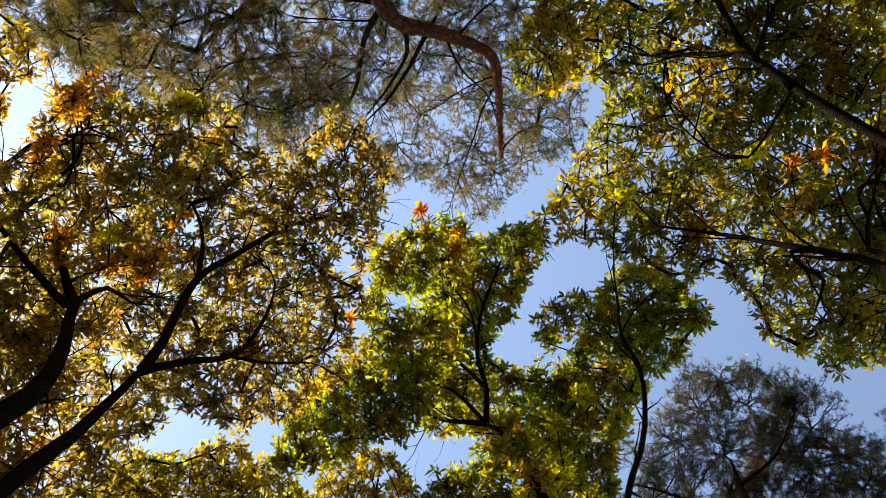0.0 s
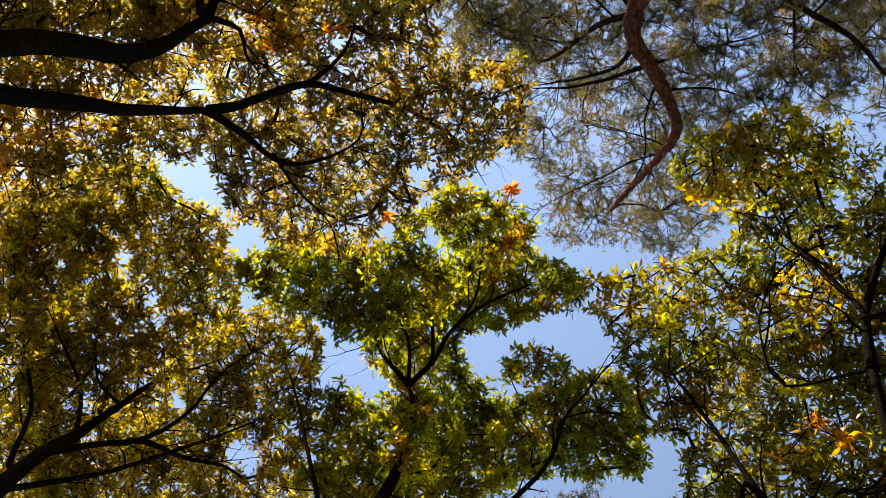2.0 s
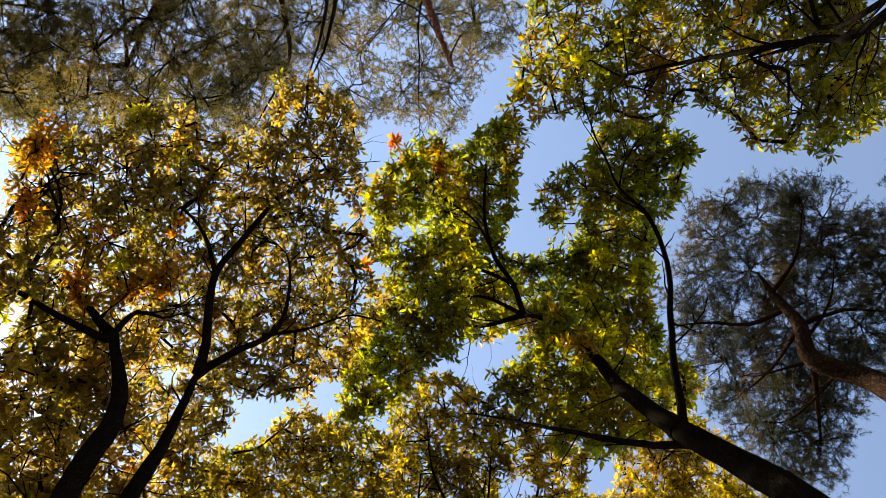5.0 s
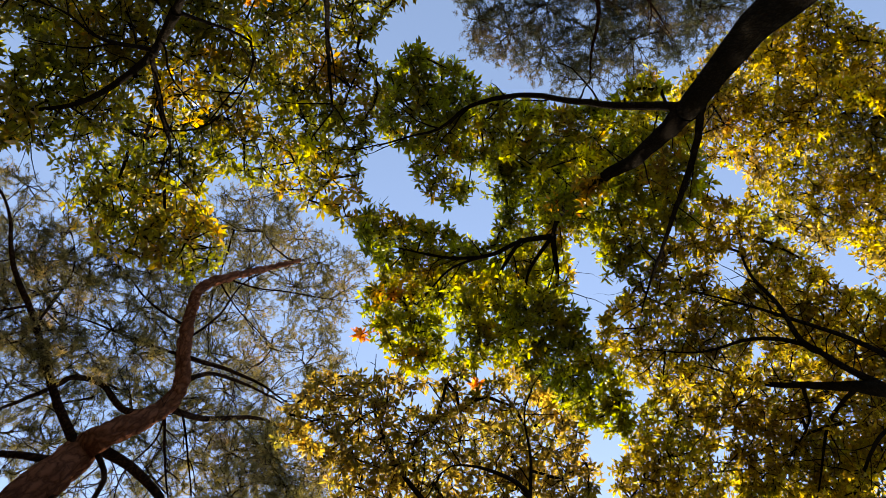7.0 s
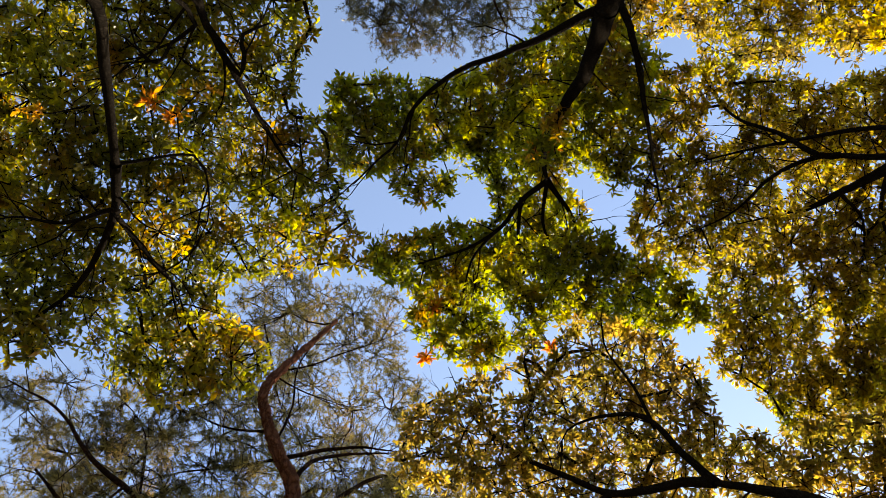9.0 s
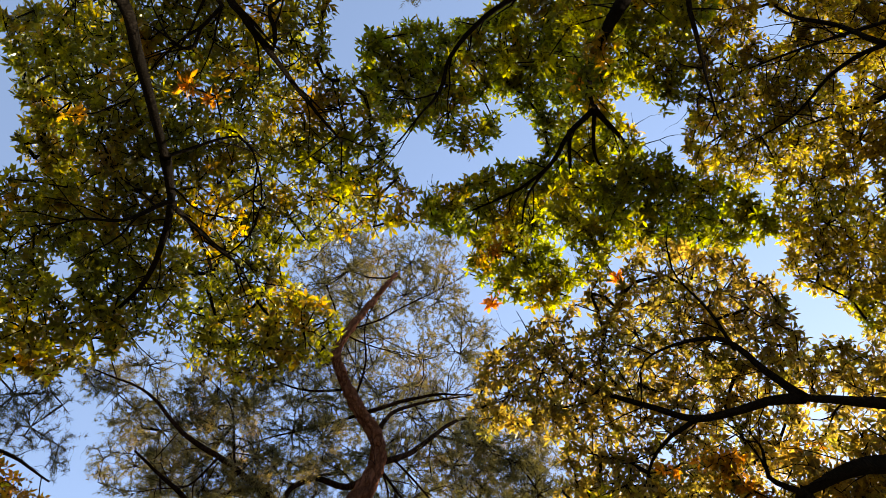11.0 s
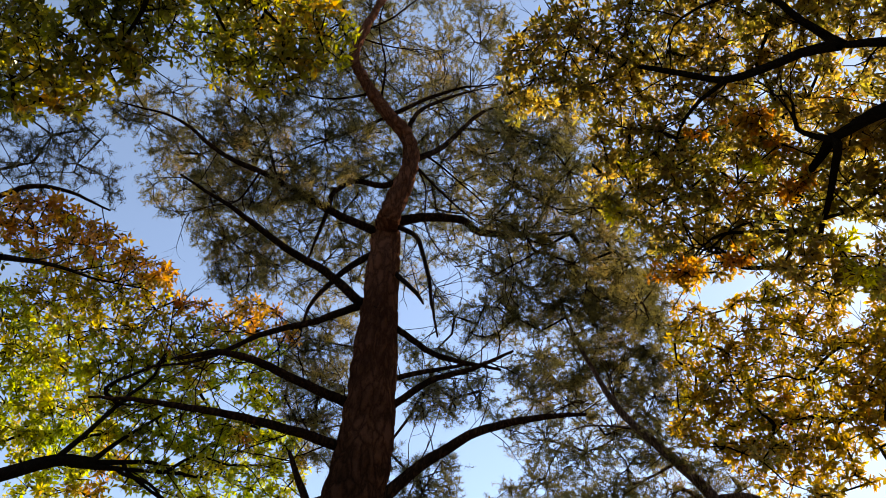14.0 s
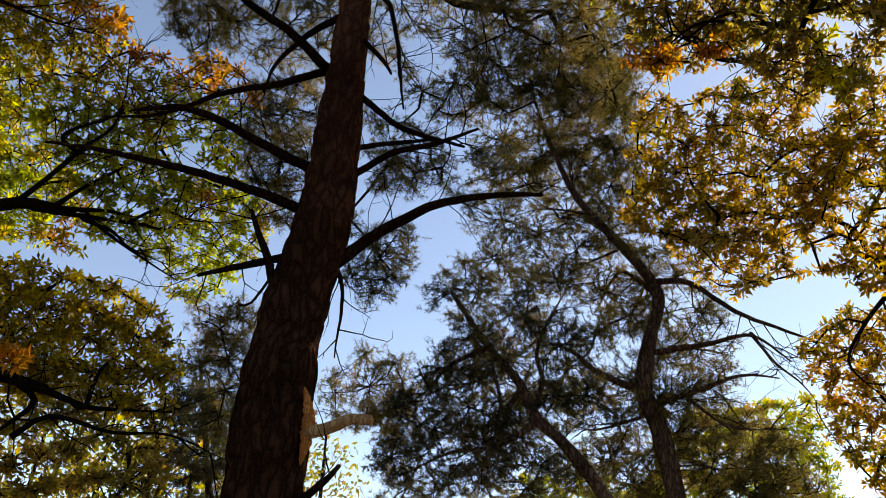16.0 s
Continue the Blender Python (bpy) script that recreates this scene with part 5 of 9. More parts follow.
sprays(oak_c, [(1.34, 4.15, 7.66, 0.13), (0.92, 2.95, 7.18, 0.17), (0.76, 2.47, 7.83, 0.12), (1.05, 3.43, 8.01, 0.12), (1.06, 3.47, 7.36, 0.14), (1.19, 3.87, 6.55, 0.12), (1.10, 3.58, 7.18, 0.11), (1.14, 3.71, 7.14, 0.12), (1.06, 3.53, 7.25, 0.11), (1.16, 3.94, 7.18, 0.21), (1.15, 3.99, 6.74, 0.12), (1.03, 3.62, 7.76, 0.12), (1.02, 3.60, 8.04, 0.19), (0.87, 3.07, 7.20, 0.11), (1.05, 3.75, 6.64, 0.17), (0.66, 2.40, 7.53, 0.11), (0.74, 2.72, 7.36, 0.33), (1.07, 3.99, 7.42, 0.12)])
sprays(oak_c, [(0.98, 3.86, 6.88, 0.12), (0.89, 3.59, 8.12, 0.13), (0.78, 3.15, 7.59, 0.27), (0.61, 2.66, 7.68, 0.21), (0.75, 3.35, 7.55, 0.12), (0.82, 3.76, 8.40, 0.13), (0.60, 3.20, 7.29, 0.11), (0.52, 2.86, 7.67, 0.29), (0.46, 2.76, 7.90, 0.12), (0.52, 3.19, 7.74, 0.36), (0.53, 3.32, 7.44, 0.12), (0.41, 3.48, 7.80, 0.22), (0.33, 2.88, 7.91, 0.12), (0.29, 2.86, 7.65, 0.12), (0.37, 3.74, 7.95, 0.13), (0.29, 3.16, 7.93, 0.18), (0.27, 3.30, 7.66, 0.12), (0.25, 3.31, 7.85, 0.12)])
sprays(oak_c, [(2.34, 3.29, 6.97, 0.20), (1.78, 4.41, 6.33, 0.20), (2.57, 3.71, 6.56, 0.18), (2.51, 3.40, 6.82, 0.15), (1.86, 3.44, 7.07, 0.12), (2.14, 4.28, 6.30, 0.17), (2.91, 3.02, 6.85, 0.13)], LEAF_ORANGE_SPOT)
sprays(oak_c, [(2.27, 3.21, 6.99, 0.21), (1.76, 4.35, 6.27, 0.19), (2.25, 4.12, 6.27, 0.18), (1.53, 4.38, 6.32, 0.14), (2.12, 3.78, 6.64, 0.14), (2.62, 3.57, 6.56, 0.16)], LEAF_ORANGE_SPOT)
sprays(oak_c, [(1.27, 3.57, 6.84, 0.13), (1.11, 3.89, 6.62, 0.12), (2.23, 3.44, 6.58, 0.12), (2.91, 3.92, 5.76, 0.17), (2.79, 3.80, 5.96, 0.15)], LEAF_LIME_SPOT)
leaf_out(oak_c)

# ---- the dense olive oak beside it ----
oak_f = Tree("oak_tree", (4.2, -1.6, 0), 14, SHADED_OAK_BARK, LEAF_YELLOW, dense=1.0, far=True, label="dense olive and yellow oak tree with branching limbs")
trunk(oak_f, (4.20, -1.60, -0.15, 0.200), (4.10, -1.30, 3.00, 0.150), (3.95, -0.80, 5.60, 0.100), (3.87, -0.66, 6.87, 0.079), (3.94, -0.52, 7.25, 0.070), (3.98, -0.32, 7.64, 0.060), (3.99, -0.17, 8.04, 0.050))
limb(oak_f, "limb", 0.043, 0.011, (3.99, -0.17, 8.04), (3.92, 0.15, 8.51), (3.83, 0.45, 8.97), (3.47, 0.78, 9.53))
limb(oak_f, "limb", 0.036, 0.007, (4.06, -0.33, 7.75), (3.85, -0.22, 8.20), (3.65, -0.13, 8.61), (3.45, 0.16, 9.01), (3.29, 0.65, 9.34), (2.94, 1.09, 9.71))
limb(oak_f, "limb", 0.029, 0.009, (3.49, -0.15, 8.33), (3.29, -0.27, 8.80), (3.05, -0.33, 9.26), (2.91, -0.50, 9.65), (2.79, -0.76, 10.02))
limb(oak_f, "limb", 0.029, 0.007, (4.01, -0.62, 7.14), (3.66, -0.47, 7.94), (3.38, -0.24, 8.61), (3.03, 0.05, 9.27), (2.52, 0.47, 9.92))
limb(oak_f, "limb", 0.022, 0.007, (3.99, -0.15, 8.04), (4.24, 0.24, 8.35), (4.65, 0.66, 8.53), (5.08, 1.11, 8.66))
limb(oak_f, "limb", 0.025, 0.007, (4.06, -0.42, 7.37), (4.36, 0.05, 7.87), (4.82, 0.57, 8.21), (5.34, 1.48, 8.38))
limb(oak_f, "limb", 0.022, 0.007, (3.73, 0.14, 8.20), (4.24, 0.38, 8.58), (4.65, 0.88, 8.99))
sprays(oak_f, [(2.84, -1.02, 10.27, 0.16), (2.16, -0.77, 9.50, 0.14), (2.83, -0.86, 9.95, 0.19), (2.46, -0.71, 9.62, 0.14), (2.76, -0.79, 10.15, 0.15), (4.81, -1.32, 9.31, 0.15), (4.48, -1.22, 9.18, 0.15), (5.02, -1.36, 9.29, 0.16), (4.34, -1.16, 8.74, 0.14), (2.32, -0.62, 9.71, 0.16), (3.14, -0.84, 10.18, 0.16), (5.41, -1.40, 9.31, 0.16), (4.74, -1.21, 9.32, 0.23), (4.51, -1.13, 9.22, 0.15), (4.04, -1.01, 8.48, 0.14), (4.27, -1.04, 8.65, 0.17), (4.15, -0.99, 8.81, 0.14), (5.32, -1.24, 9.37, 0.33)])
sprays(oak_f, [(4.18, -0.95, 9.26, 0.15), (3.33, -0.75, 9.94, 0.15), (3.65, -0.82, 9.99, 0.16), (4.13, -0.93, 8.97, 0.14), (4.97, -1.11, 9.22, 0.40), (3.13, -0.69, 9.90, 0.20), (3.58, -0.77, 10.24, 0.16), (4.28, -0.91, 9.61, 0.15), (2.77, -0.59, 9.58, 0.33), (4.93, -1.04, 9.57, 0.16), (4.47, -0.93, 8.76, 0.14), (3.98, -0.81, 9.96, 0.16), (5.33, -1.07, 9.15, 0.19), (3.95, -0.78, 10.22, 0.20), (4.06, -0.79, 9.70, 0.15), (4.89, -0.93, 9.34, 0.19), (2.19, -0.41, 9.36, 0.14), (4.37, -0.80, 8.91, 0.38)])
sprays(oak_f, [(2.55, -0.46, 9.72, 0.36), (4.25, -0.77, 9.73, 0.23), (4.54, -0.81, 8.78, 0.14), (5.41, -0.91, 9.54, 0.49), (3.36, -0.56, 10.00, 0.29), (5.57, -0.91, 9.27, 0.16), (4.28, -0.68, 8.34, 0.14), (4.94, -0.76, 9.33, 0.23), (4.32, -0.66, 9.28, 0.45), (3.80, -0.55, 10.32, 0.42), (4.33, -0.59, 8.35, 0.14), (5.39, -0.74, 9.07, 0.19), (3.03, -0.41, 9.55, 0.14), (2.29, -0.31, 9.55, 0.14), (2.73, -0.35, 9.53, 0.14), (3.95, -0.50, 9.78, 0.46), (4.59, -0.57, 8.95, 0.15), (4.85, -0.58, 9.05, 0.27)])
sprays(oak_f, [(4.38, -0.52, 8.89, 0.43), (5.59, -0.66, 9.19, 0.16), (4.35, -0.47, 8.34, 0.17), (5.33, -0.55, 9.26, 0.47), (2.62, -0.26, 9.29, 0.14), (4.31, -0.42, 9.77, 0.47), (3.44, -0.33, 10.08, 0.16), (4.39, -0.40, 8.25, 0.14), (5.60, -0.49, 9.17, 0.16), (5.05, -0.42, 9.37, 0.19), (2.49, -0.19, 9.55, 0.30), (3.40, -0.25, 9.69, 0.18), (4.36, -0.29, 9.10, 0.44), (4.58, -0.28, 8.45, 0.14), (3.97, -0.24, 10.21, 0.48), (4.59, -0.26, 8.89, 0.39), (5.69, -0.30, 9.41, 0.33), (5.07, -0.27, 9.04, 0.35)])
sprays(oak_f, [(2.79, -0.11, 9.74, 0.15), (4.24, -0.14, 10.04, 0.48), (4.41, -0.14, 8.25, 0.20), (4.96, -0.14, 9.15, 0.15), (5.54, -0.15, 8.92, 0.16), (4.43, -0.05, 9.60, 0.47), (2.84, -0.03, 9.55, 0.14), (3.50, -0.03, 9.70, 0.31), (5.04, -0.04, 9.16, 0.15), (4.93, -0.03, 8.79, 0.15), (3.39, -0.02, 10.03, 0.15), (4.35, -0.03, 8.75, 0.14), (4.23, -0.02, 8.31, 0.13), (5.63, -0.02, 9.46, 0.49), (2.30, 0.00, 9.29, 0.17), (4.41, 0.02, 9.01, 0.15), (5.31, 0.03, 8.60, 0.18), (4.73, 0.06, 8.76, 0.30)])
sprays(oak_f, [(3.25, 0.05, 9.93, 0.15), (5.50, 0.11, 8.69, 0.15), (4.93, 0.10, 8.74, 0.15), (5.28, 0.13, 9.37, 0.16), (3.78, 0.10, 9.83, 0.25), (3.98, 0.14, 9.76, 0.15), (4.28, 0.17, 8.85, 0.14), (5.24, 0.22, 9.12, 0.16), (4.15, 0.18, 9.83, 0.16), (5.17, 0.23, 9.10, 0.15), (2.95, 0.13, 9.56, 0.23), (4.28, 0.19, 8.28, 0.14), (5.24, 0.26, 8.29, 0.14), (5.17, 0.26, 8.64, 0.44), (2.27, 0.12, 9.27, 0.14), (4.12, 0.23, 9.14, 0.44), (5.31, 0.31, 9.10, 0.16), (5.19, 0.34, 9.13, 0.15)])
sprays(oak_f, [(4.57, 0.33, 8.83, 0.15), (2.68, 0.20, 9.64, 0.41), (3.79, 0.29, 9.76, 0.15), (5.43, 0.42, 9.21, 0.16), (4.91, 0.38, 7.95, 0.20), (3.44, 0.28, 9.72, 0.45), (5.21, 0.43, 9.05, 0.15), (5.05, 0.44, 9.10, 0.44), (4.25, 0.40, 8.81, 0.32), (4.27, 0.40, 10.04, 0.16), (2.26, 0.22, 9.39, 0.14), (5.22, 0.52, 8.19, 0.14), (5.19, 0.54, 8.80, 0.23), (5.54, 0.60, 9.36, 0.20), (4.01, 0.47, 10.29, 0.20), (4.01, 0.48, 9.97, 0.16), (5.50, 0.66, 9.14, 0.16), (5.49, 0.69, 8.41, 0.15)])
sprays(oak_f, [(4.13, 0.53, 9.13, 0.44), (3.93, 0.52, 9.39, 0.23), (4.88, 0.66, 8.01, 0.39), (4.56, 0.63, 8.91, 0.44), (4.88, 0.68, 8.40, 0.14), (2.32, 0.34, 9.29, 0.17), (5.02, 0.74, 9.13, 0.46), (3.21, 0.48, 9.89, 0.45), (5.23, 0.81, 8.98, 0.36), (4.68, 0.74, 8.09, 0.14), (5.40, 0.86, 8.30, 0.18), (5.23, 0.87, 8.63, 0.15), (4.69, 0.82, 8.02, 0.14), (5.81, 1.05, 8.69, 0.16), (5.40, 0.98, 8.75, 0.15), (4.24, 0.80, 8.87, 0.43), (3.46, 0.66, 9.79, 0.46), (4.89, 0.94, 8.18, 0.14)])
sprays(oak_f, [(2.59, 0.52, 9.30, 0.42), (5.60, 1.14, 8.38, 0.15), (5.04, 1.03, 8.17, 0.14), (3.77, 0.77, 8.87, 0.42), (4.01, 0.83, 10.14, 0.48), (5.52, 1.15, 8.63, 0.39), (5.36, 1.13, 9.46, 0.49), (5.03, 1.07, 8.37, 0.14), (6.00, 1.31, 8.76, 0.16), (5.18, 1.14, 8.76, 0.44), (2.27, 0.51, 9.27, 0.14), (5.02, 1.15, 8.17, 0.17), (4.71, 1.10, 9.14, 0.46), (6.16, 1.45, 8.89, 0.16), (5.20, 1.29, 8.45, 0.15), (5.81, 1.46, 8.44, 0.15), (5.68, 1.44, 8.65, 0.38), (5.32, 1.35, 8.41, 0.15)])
sprays(oak_f, [(4.20, 1.13, 8.88, 0.43), (5.31, 1.45, 8.53, 0.15), (5.14, 1.41, 9.35, 0.48), (5.86, 1.62, 8.58, 0.24), (5.03, 1.39, 8.45, 0.44), (3.69, 1.03, 9.97, 0.47), (5.96, 1.70, 8.51, 0.16), (3.79, 1.11, 9.20, 0.44), (5.38, 1.60, 8.55, 0.31), (5.51, 1.65, 8.65, 0.15), (5.96, 1.80, 8.78, 0.16), (5.45, 1.65, 8.39, 0.18), (4.66, 1.41, 9.15, 0.29), (3.11, 0.95, 9.75, 0.45), (5.23, 1.61, 8.13, 0.18), (2.27, 0.71, 9.12, 0.17), (5.04, 1.63, 8.93, 0.46), (5.66, 1.83, 8.76, 0.16)])
sprays(oak_f, [(5.30, 1.75, 8.15, 0.18), (2.77, 0.94, 9.77, 0.44), (4.66, 1.59, 9.47, 0.19), (4.85, 1.67, 9.13, 0.23), (5.47, 1.90, 8.18, 0.15), (5.33, 1.90, 9.00, 0.48), (5.23, 1.87, 8.45, 0.45), (3.46, 1.26, 10.05, 0.30), (4.37, 1.62, 9.01, 0.15), (5.58, 2.07, 8.27, 0.15), (3.41, 1.27, 9.39, 0.27), (3.39, 1.27, 8.71, 0.41), (5.62, 2.11, 8.60, 0.32), (4.12, 1.55, 9.14, 0.45), (2.37, 0.89, 9.53, 0.14), (4.49, 1.79, 9.29, 0.16), (4.81, 1.94, 9.21, 0.20), (5.02, 2.03, 9.05, 0.47)])
sprays(oak_f, [(5.33, 2.21, 8.29, 0.15), (5.48, 2.28, 9.08, 0.49), (5.58, 2.33, 8.80, 0.24), (3.10, 1.31, 10.08, 0.24), (3.26, 1.38, 9.92, 0.15), (2.32, 0.99, 9.35, 0.14), (4.65, 2.03, 9.21, 0.25), (3.42, 1.51, 9.49, 0.15), (4.53, 2.01, 9.34, 0.27), (3.47, 1.54, 8.50, 0.40), (2.52, 1.15, 9.76, 0.15), (5.44, 2.49, 8.78, 0.16), (3.26, 1.51, 9.00, 0.14), (2.94, 1.36, 10.24, 0.20), (5.21, 2.42, 9.15, 0.49), (4.72, 2.21, 8.94, 0.46), (2.71, 1.28, 9.98, 0.17), (3.92, 1.85, 8.83, 0.43)])
sprays(oak_f, [(5.45, 2.59, 8.99, 0.16), (3.43, 1.68, 9.07, 0.25), (5.33, 2.62, 8.98, 0.16), (4.42, 2.27, 9.01, 0.46), (5.28, 2.72, 9.04, 0.16), (2.67, 1.37, 9.81, 0.15), (5.14, 2.70, 9.00, 0.16), (4.72, 2.53, 8.64, 0.23), (3.42, 1.84, 8.95, 0.21), (4.48, 2.42, 8.73, 0.45), (3.57, 1.95, 8.70, 0.36), (3.90, 2.14, 8.67, 0.27), (4.65, 2.70, 8.67, 0.15), (3.25, 1.92, 8.57, 0.14), (3.79, 2.24, 8.35, 0.14), (4.20, 2.49, 8.82, 0.20), (3.81, 2.28, 8.87, 0.15), (4.43, 2.65, 8.48, 0.15)])
sprays(oak_f, [(3.54, 2.17, 8.57, 0.14), (4.08, 2.51, 8.51, 0.14), (4.33, 2.68, 8.66, 0.20), (3.42, 2.14, 8.81, 0.14), (3.30, 2.09, 8.40, 0.13)])
leaf_out(oak_f)

# ---- the yellow oak further off ----
oak_g = Tree("oak_tree", (4.6, -5.2, 0), 15, SHADED_OAK_BARK, LEAF_SUNNY, dense=0.9, far=True, label="bright yellow oak tree behind the others")
trunk(oak_g, (4.6, -5.2, -0.15, 0.2), (4.5, -4.9, 4, 0.16), (4.3, -4.4, 8.0, 0.1), (4.2, -4.0, 11.0, 0.05))
limb(oak_g, "limb", 0.07, 0.02, (4.4, -4.6, 7.0), (4.0, -3.4, 9.0), (3.4, -2.6, 10.8))
limb(oak_g, "limb", 0.07, 0.02, (4.4, -4.5, 7.6), (5.2, -3.6, 9.4), (5.8, -2.6, 10.6))
sprays(oak_g, [(2.00, -3.41, 11.79, 0.19), (2.02, -3.12, 11.70, 0.18), (2.32, -3.46, 11.70, 0.19), (2.28, -3.34, 11.98, 0.39), (2.15, -3.12, 12.07, 0.19), (2.12, -2.99, 12.08, 0.19), (1.89, -2.58, 12.46, 0.21), (1.97, -2.68, 12.34, 0.19), (2.14, -2.88, 12.09, 0.19), (2.44, -3.23, 11.52, 0.37), (1.84, -2.38, 12.58, 0.19), (2.56, -3.27, 11.22, 0.22), (1.74, -2.22, 12.31, 0.19), (2.24, -2.81, 12.58, 0.20), (2.17, -2.63, 11.50, 0.27), (2.45, -2.94, 11.72, 0.55), (2.73, -3.22, 11.10, 0.26), (2.84, -3.35, 11.11, 0.18)])
sprays(oak_g, [(2.05, -2.40, 11.63, 0.18), (2.13, -2.50, 11.64, 0.18), (2.85, -3.23, 10.72, 0.17), (2.33, -2.63, 12.14, 0.28), (2.45, -2.72, 11.85, 0.18), (1.73, -1.91, 12.21, 0.19), (2.81, -3.09, 11.67, 0.56), (1.88, -2.06, 12.23, 0.28), (2.33, -2.54, 11.56, 0.18), (2.97, -3.17, 10.59, 0.17), (2.17, -2.30, 12.16, 0.56), (3.07, -3.21, 10.56, 0.17), (2.66, -2.77, 11.97, 0.23), (1.71, -1.75, 12.06, 0.18), (2.74, -2.79, 11.68, 0.18), (2.58, -2.60, 11.70, 0.18), (3.16, -3.18, 11.57, 0.56), (2.84, -2.84, 12.08, 0.21)])
sprays(oak_g, [(2.87, -2.87, 11.62, 0.18), (3.23, -3.20, 10.46, 0.17), (3.52, -3.34, 10.92, 0.18), (2.89, -2.74, 11.62, 0.18), (1.66, -1.56, 11.70, 0.18), (2.85, -2.67, 10.91, 0.21), (3.06, -2.85, 11.51, 0.23), (3.05, -2.84, 11.02, 0.17), (3.58, -3.31, 10.67, 0.17), (3.49, -3.21, 11.39, 0.53), (3.19, -2.90, 12.18, 0.19), (2.55, -2.30, 11.51, 0.53), (3.76, -3.30, 10.69, 0.18), (3.32, -2.89, 10.79, 0.17), (3.34, -2.90, 11.92, 0.19), (3.31, -2.87, 11.48, 0.18), (3.68, -3.14, 10.91, 0.41), (2.68, -2.28, 10.60, 0.49)])
sprays(oak_g, [(3.08, -2.61, 10.29, 0.24), (3.50, -2.95, 11.53, 0.19), (2.26, -1.89, 11.07, 0.50), (3.82, -3.21, 10.70, 0.18), (1.93, -1.61, 11.12, 0.50), (1.73, -1.44, 11.57, 0.17), (3.48, -2.85, 10.48, 0.17), (3.59, -2.93, 11.41, 0.18), (3.56, -2.90, 10.35, 0.17), (3.68, -2.95, 11.32, 0.18), (3.54, -2.82, 10.90, 0.31), (3.89, -3.07, 11.54, 0.19), (3.83, -3.01, 10.71, 0.17), (3.16, -2.48, 10.91, 0.51), (3.89, -2.99, 11.22, 0.18), (4.13, -3.15, 11.41, 0.19), (4.38, -3.29, 11.03, 0.18), (4.79, -3.49, 11.40, 0.19)])
sprays(oak_g, [(2.70, -1.96, 10.63, 0.49), (1.83, -1.33, 11.40, 0.19), (4.92, -3.49, 11.39, 0.19), (4.20, -2.97, 10.94, 0.42), (3.56, -2.49, 10.91, 0.52), (4.11, -2.86, 11.34, 0.56), (3.24, -2.20, 11.22, 0.53), (4.90, -3.32, 11.15, 0.19), (4.83, -3.21, 11.47, 0.50), (2.63, -1.71, 10.89, 0.50), (2.04, -1.32, 11.64, 0.22), (2.29, -1.48, 11.21, 0.51), (4.90, -3.09, 10.99, 0.19), (4.73, -2.87, 11.50, 0.58), (4.92, -2.93, 11.05, 0.23), (4.38, -2.61, 11.35, 0.56), (3.91, -2.30, 11.86, 0.57), (4.15, -2.40, 11.44, 0.56)])
sprays(oak_g, [(2.01, -1.15, 10.89, 0.16), (4.91, -2.78, 10.78, 0.18), (4.64, -2.55, 10.60, 0.41), (3.35, -1.76, 11.48, 0.54), (2.15, -1.12, 11.04, 0.17), (2.70, -1.39, 11.08, 0.17), (4.58, -2.36, 9.98, 0.17), (4.66, -2.37, 11.01, 0.55), (3.10, -1.54, 11.61, 0.27), (4.79, -2.34, 10.47, 0.26), (2.71, -1.32, 11.61, 0.18), (4.47, -2.11, 11.63, 0.57), (4.18, -1.97, 11.91, 0.57), (2.38, -1.11, 11.19, 0.19), (4.82, -2.19, 10.28, 0.17), (4.67, -2.02, 10.44, 0.52), (3.39, -1.46, 12.03, 0.19), (4.68, -2.01, 9.87, 0.16)])
sprays(oak_g, [(4.65, -1.93, 11.03, 0.54), (3.57, -1.47, 12.11, 0.19), (3.68, -1.46, 11.87, 0.24), (4.99, -1.92, 10.34, 0.17), (4.01, -1.53, 11.65, 0.56), (4.50, -1.69, 11.90, 0.34), (4.65, -1.75, 11.55, 0.42), (4.69, -1.70, 10.04, 0.34), (4.80, -1.73, 10.65, 0.36), (5.08, -1.79, 10.31, 0.17), (3.88, -1.33, 12.08, 0.19), (4.66, -1.58, 11.00, 0.27), (4.76, -1.58, 9.73, 0.16), (4.55, -1.46, 11.99, 0.19), (4.83, -1.55, 10.95, 0.18), (4.63, -1.48, 9.97, 0.16), (4.82, -1.48, 11.47, 0.19), (4.09, -1.25, 12.26, 0.20)])
sprays(oak_g, [(4.31, -1.25, 11.71, 0.28), (4.07, -1.16, 11.76, 0.21)])
sprays(oak_g, [(2.78, -1.34, 10.74, 0.27), (3.36, -1.05, 10.57, 0.25), (2.17, -1.49, 10.88, 0.22), (3.82, -1.14, 10.38, 0.22), (4.39, -1.42, 10.07, 0.27), (1.85, -1.74, 10.91, 0.19)], LEAF_GOLD)
leaf_out(oak_g)

# ---- oaks seen past the pine ----
oak_k = Tree("oak_tree", (-6.3, 4.4, 0), 16, SHADED_OAK_BARK, LEAF_SUNLIT, dense=0.55, far=True, label="yellow-green oak tree, orange at its top, with long level limbs")
trunk(oak_k, (-6.30, 4.40, -0.15, 0.200), (-6.10, 4.50, 2.50, 0.150), (-5.50, 4.80, 4.20, 0.100), (-5.06, 5.14, 4.78, 0.079), (-4.69, 5.51, 5.09, 0.068), (-4.27, 5.82, 5.47, 0.057), (-4.04, 6.11, 5.61, 0.050))
limb(oak_k, "limb", 0.027, 0.00675, (-4.04, 6.11, 5.61), (-3.65, 6.50, 5.83), (-3.24, 6.95, 5.91), (-2.90, 7.08, 6.39))
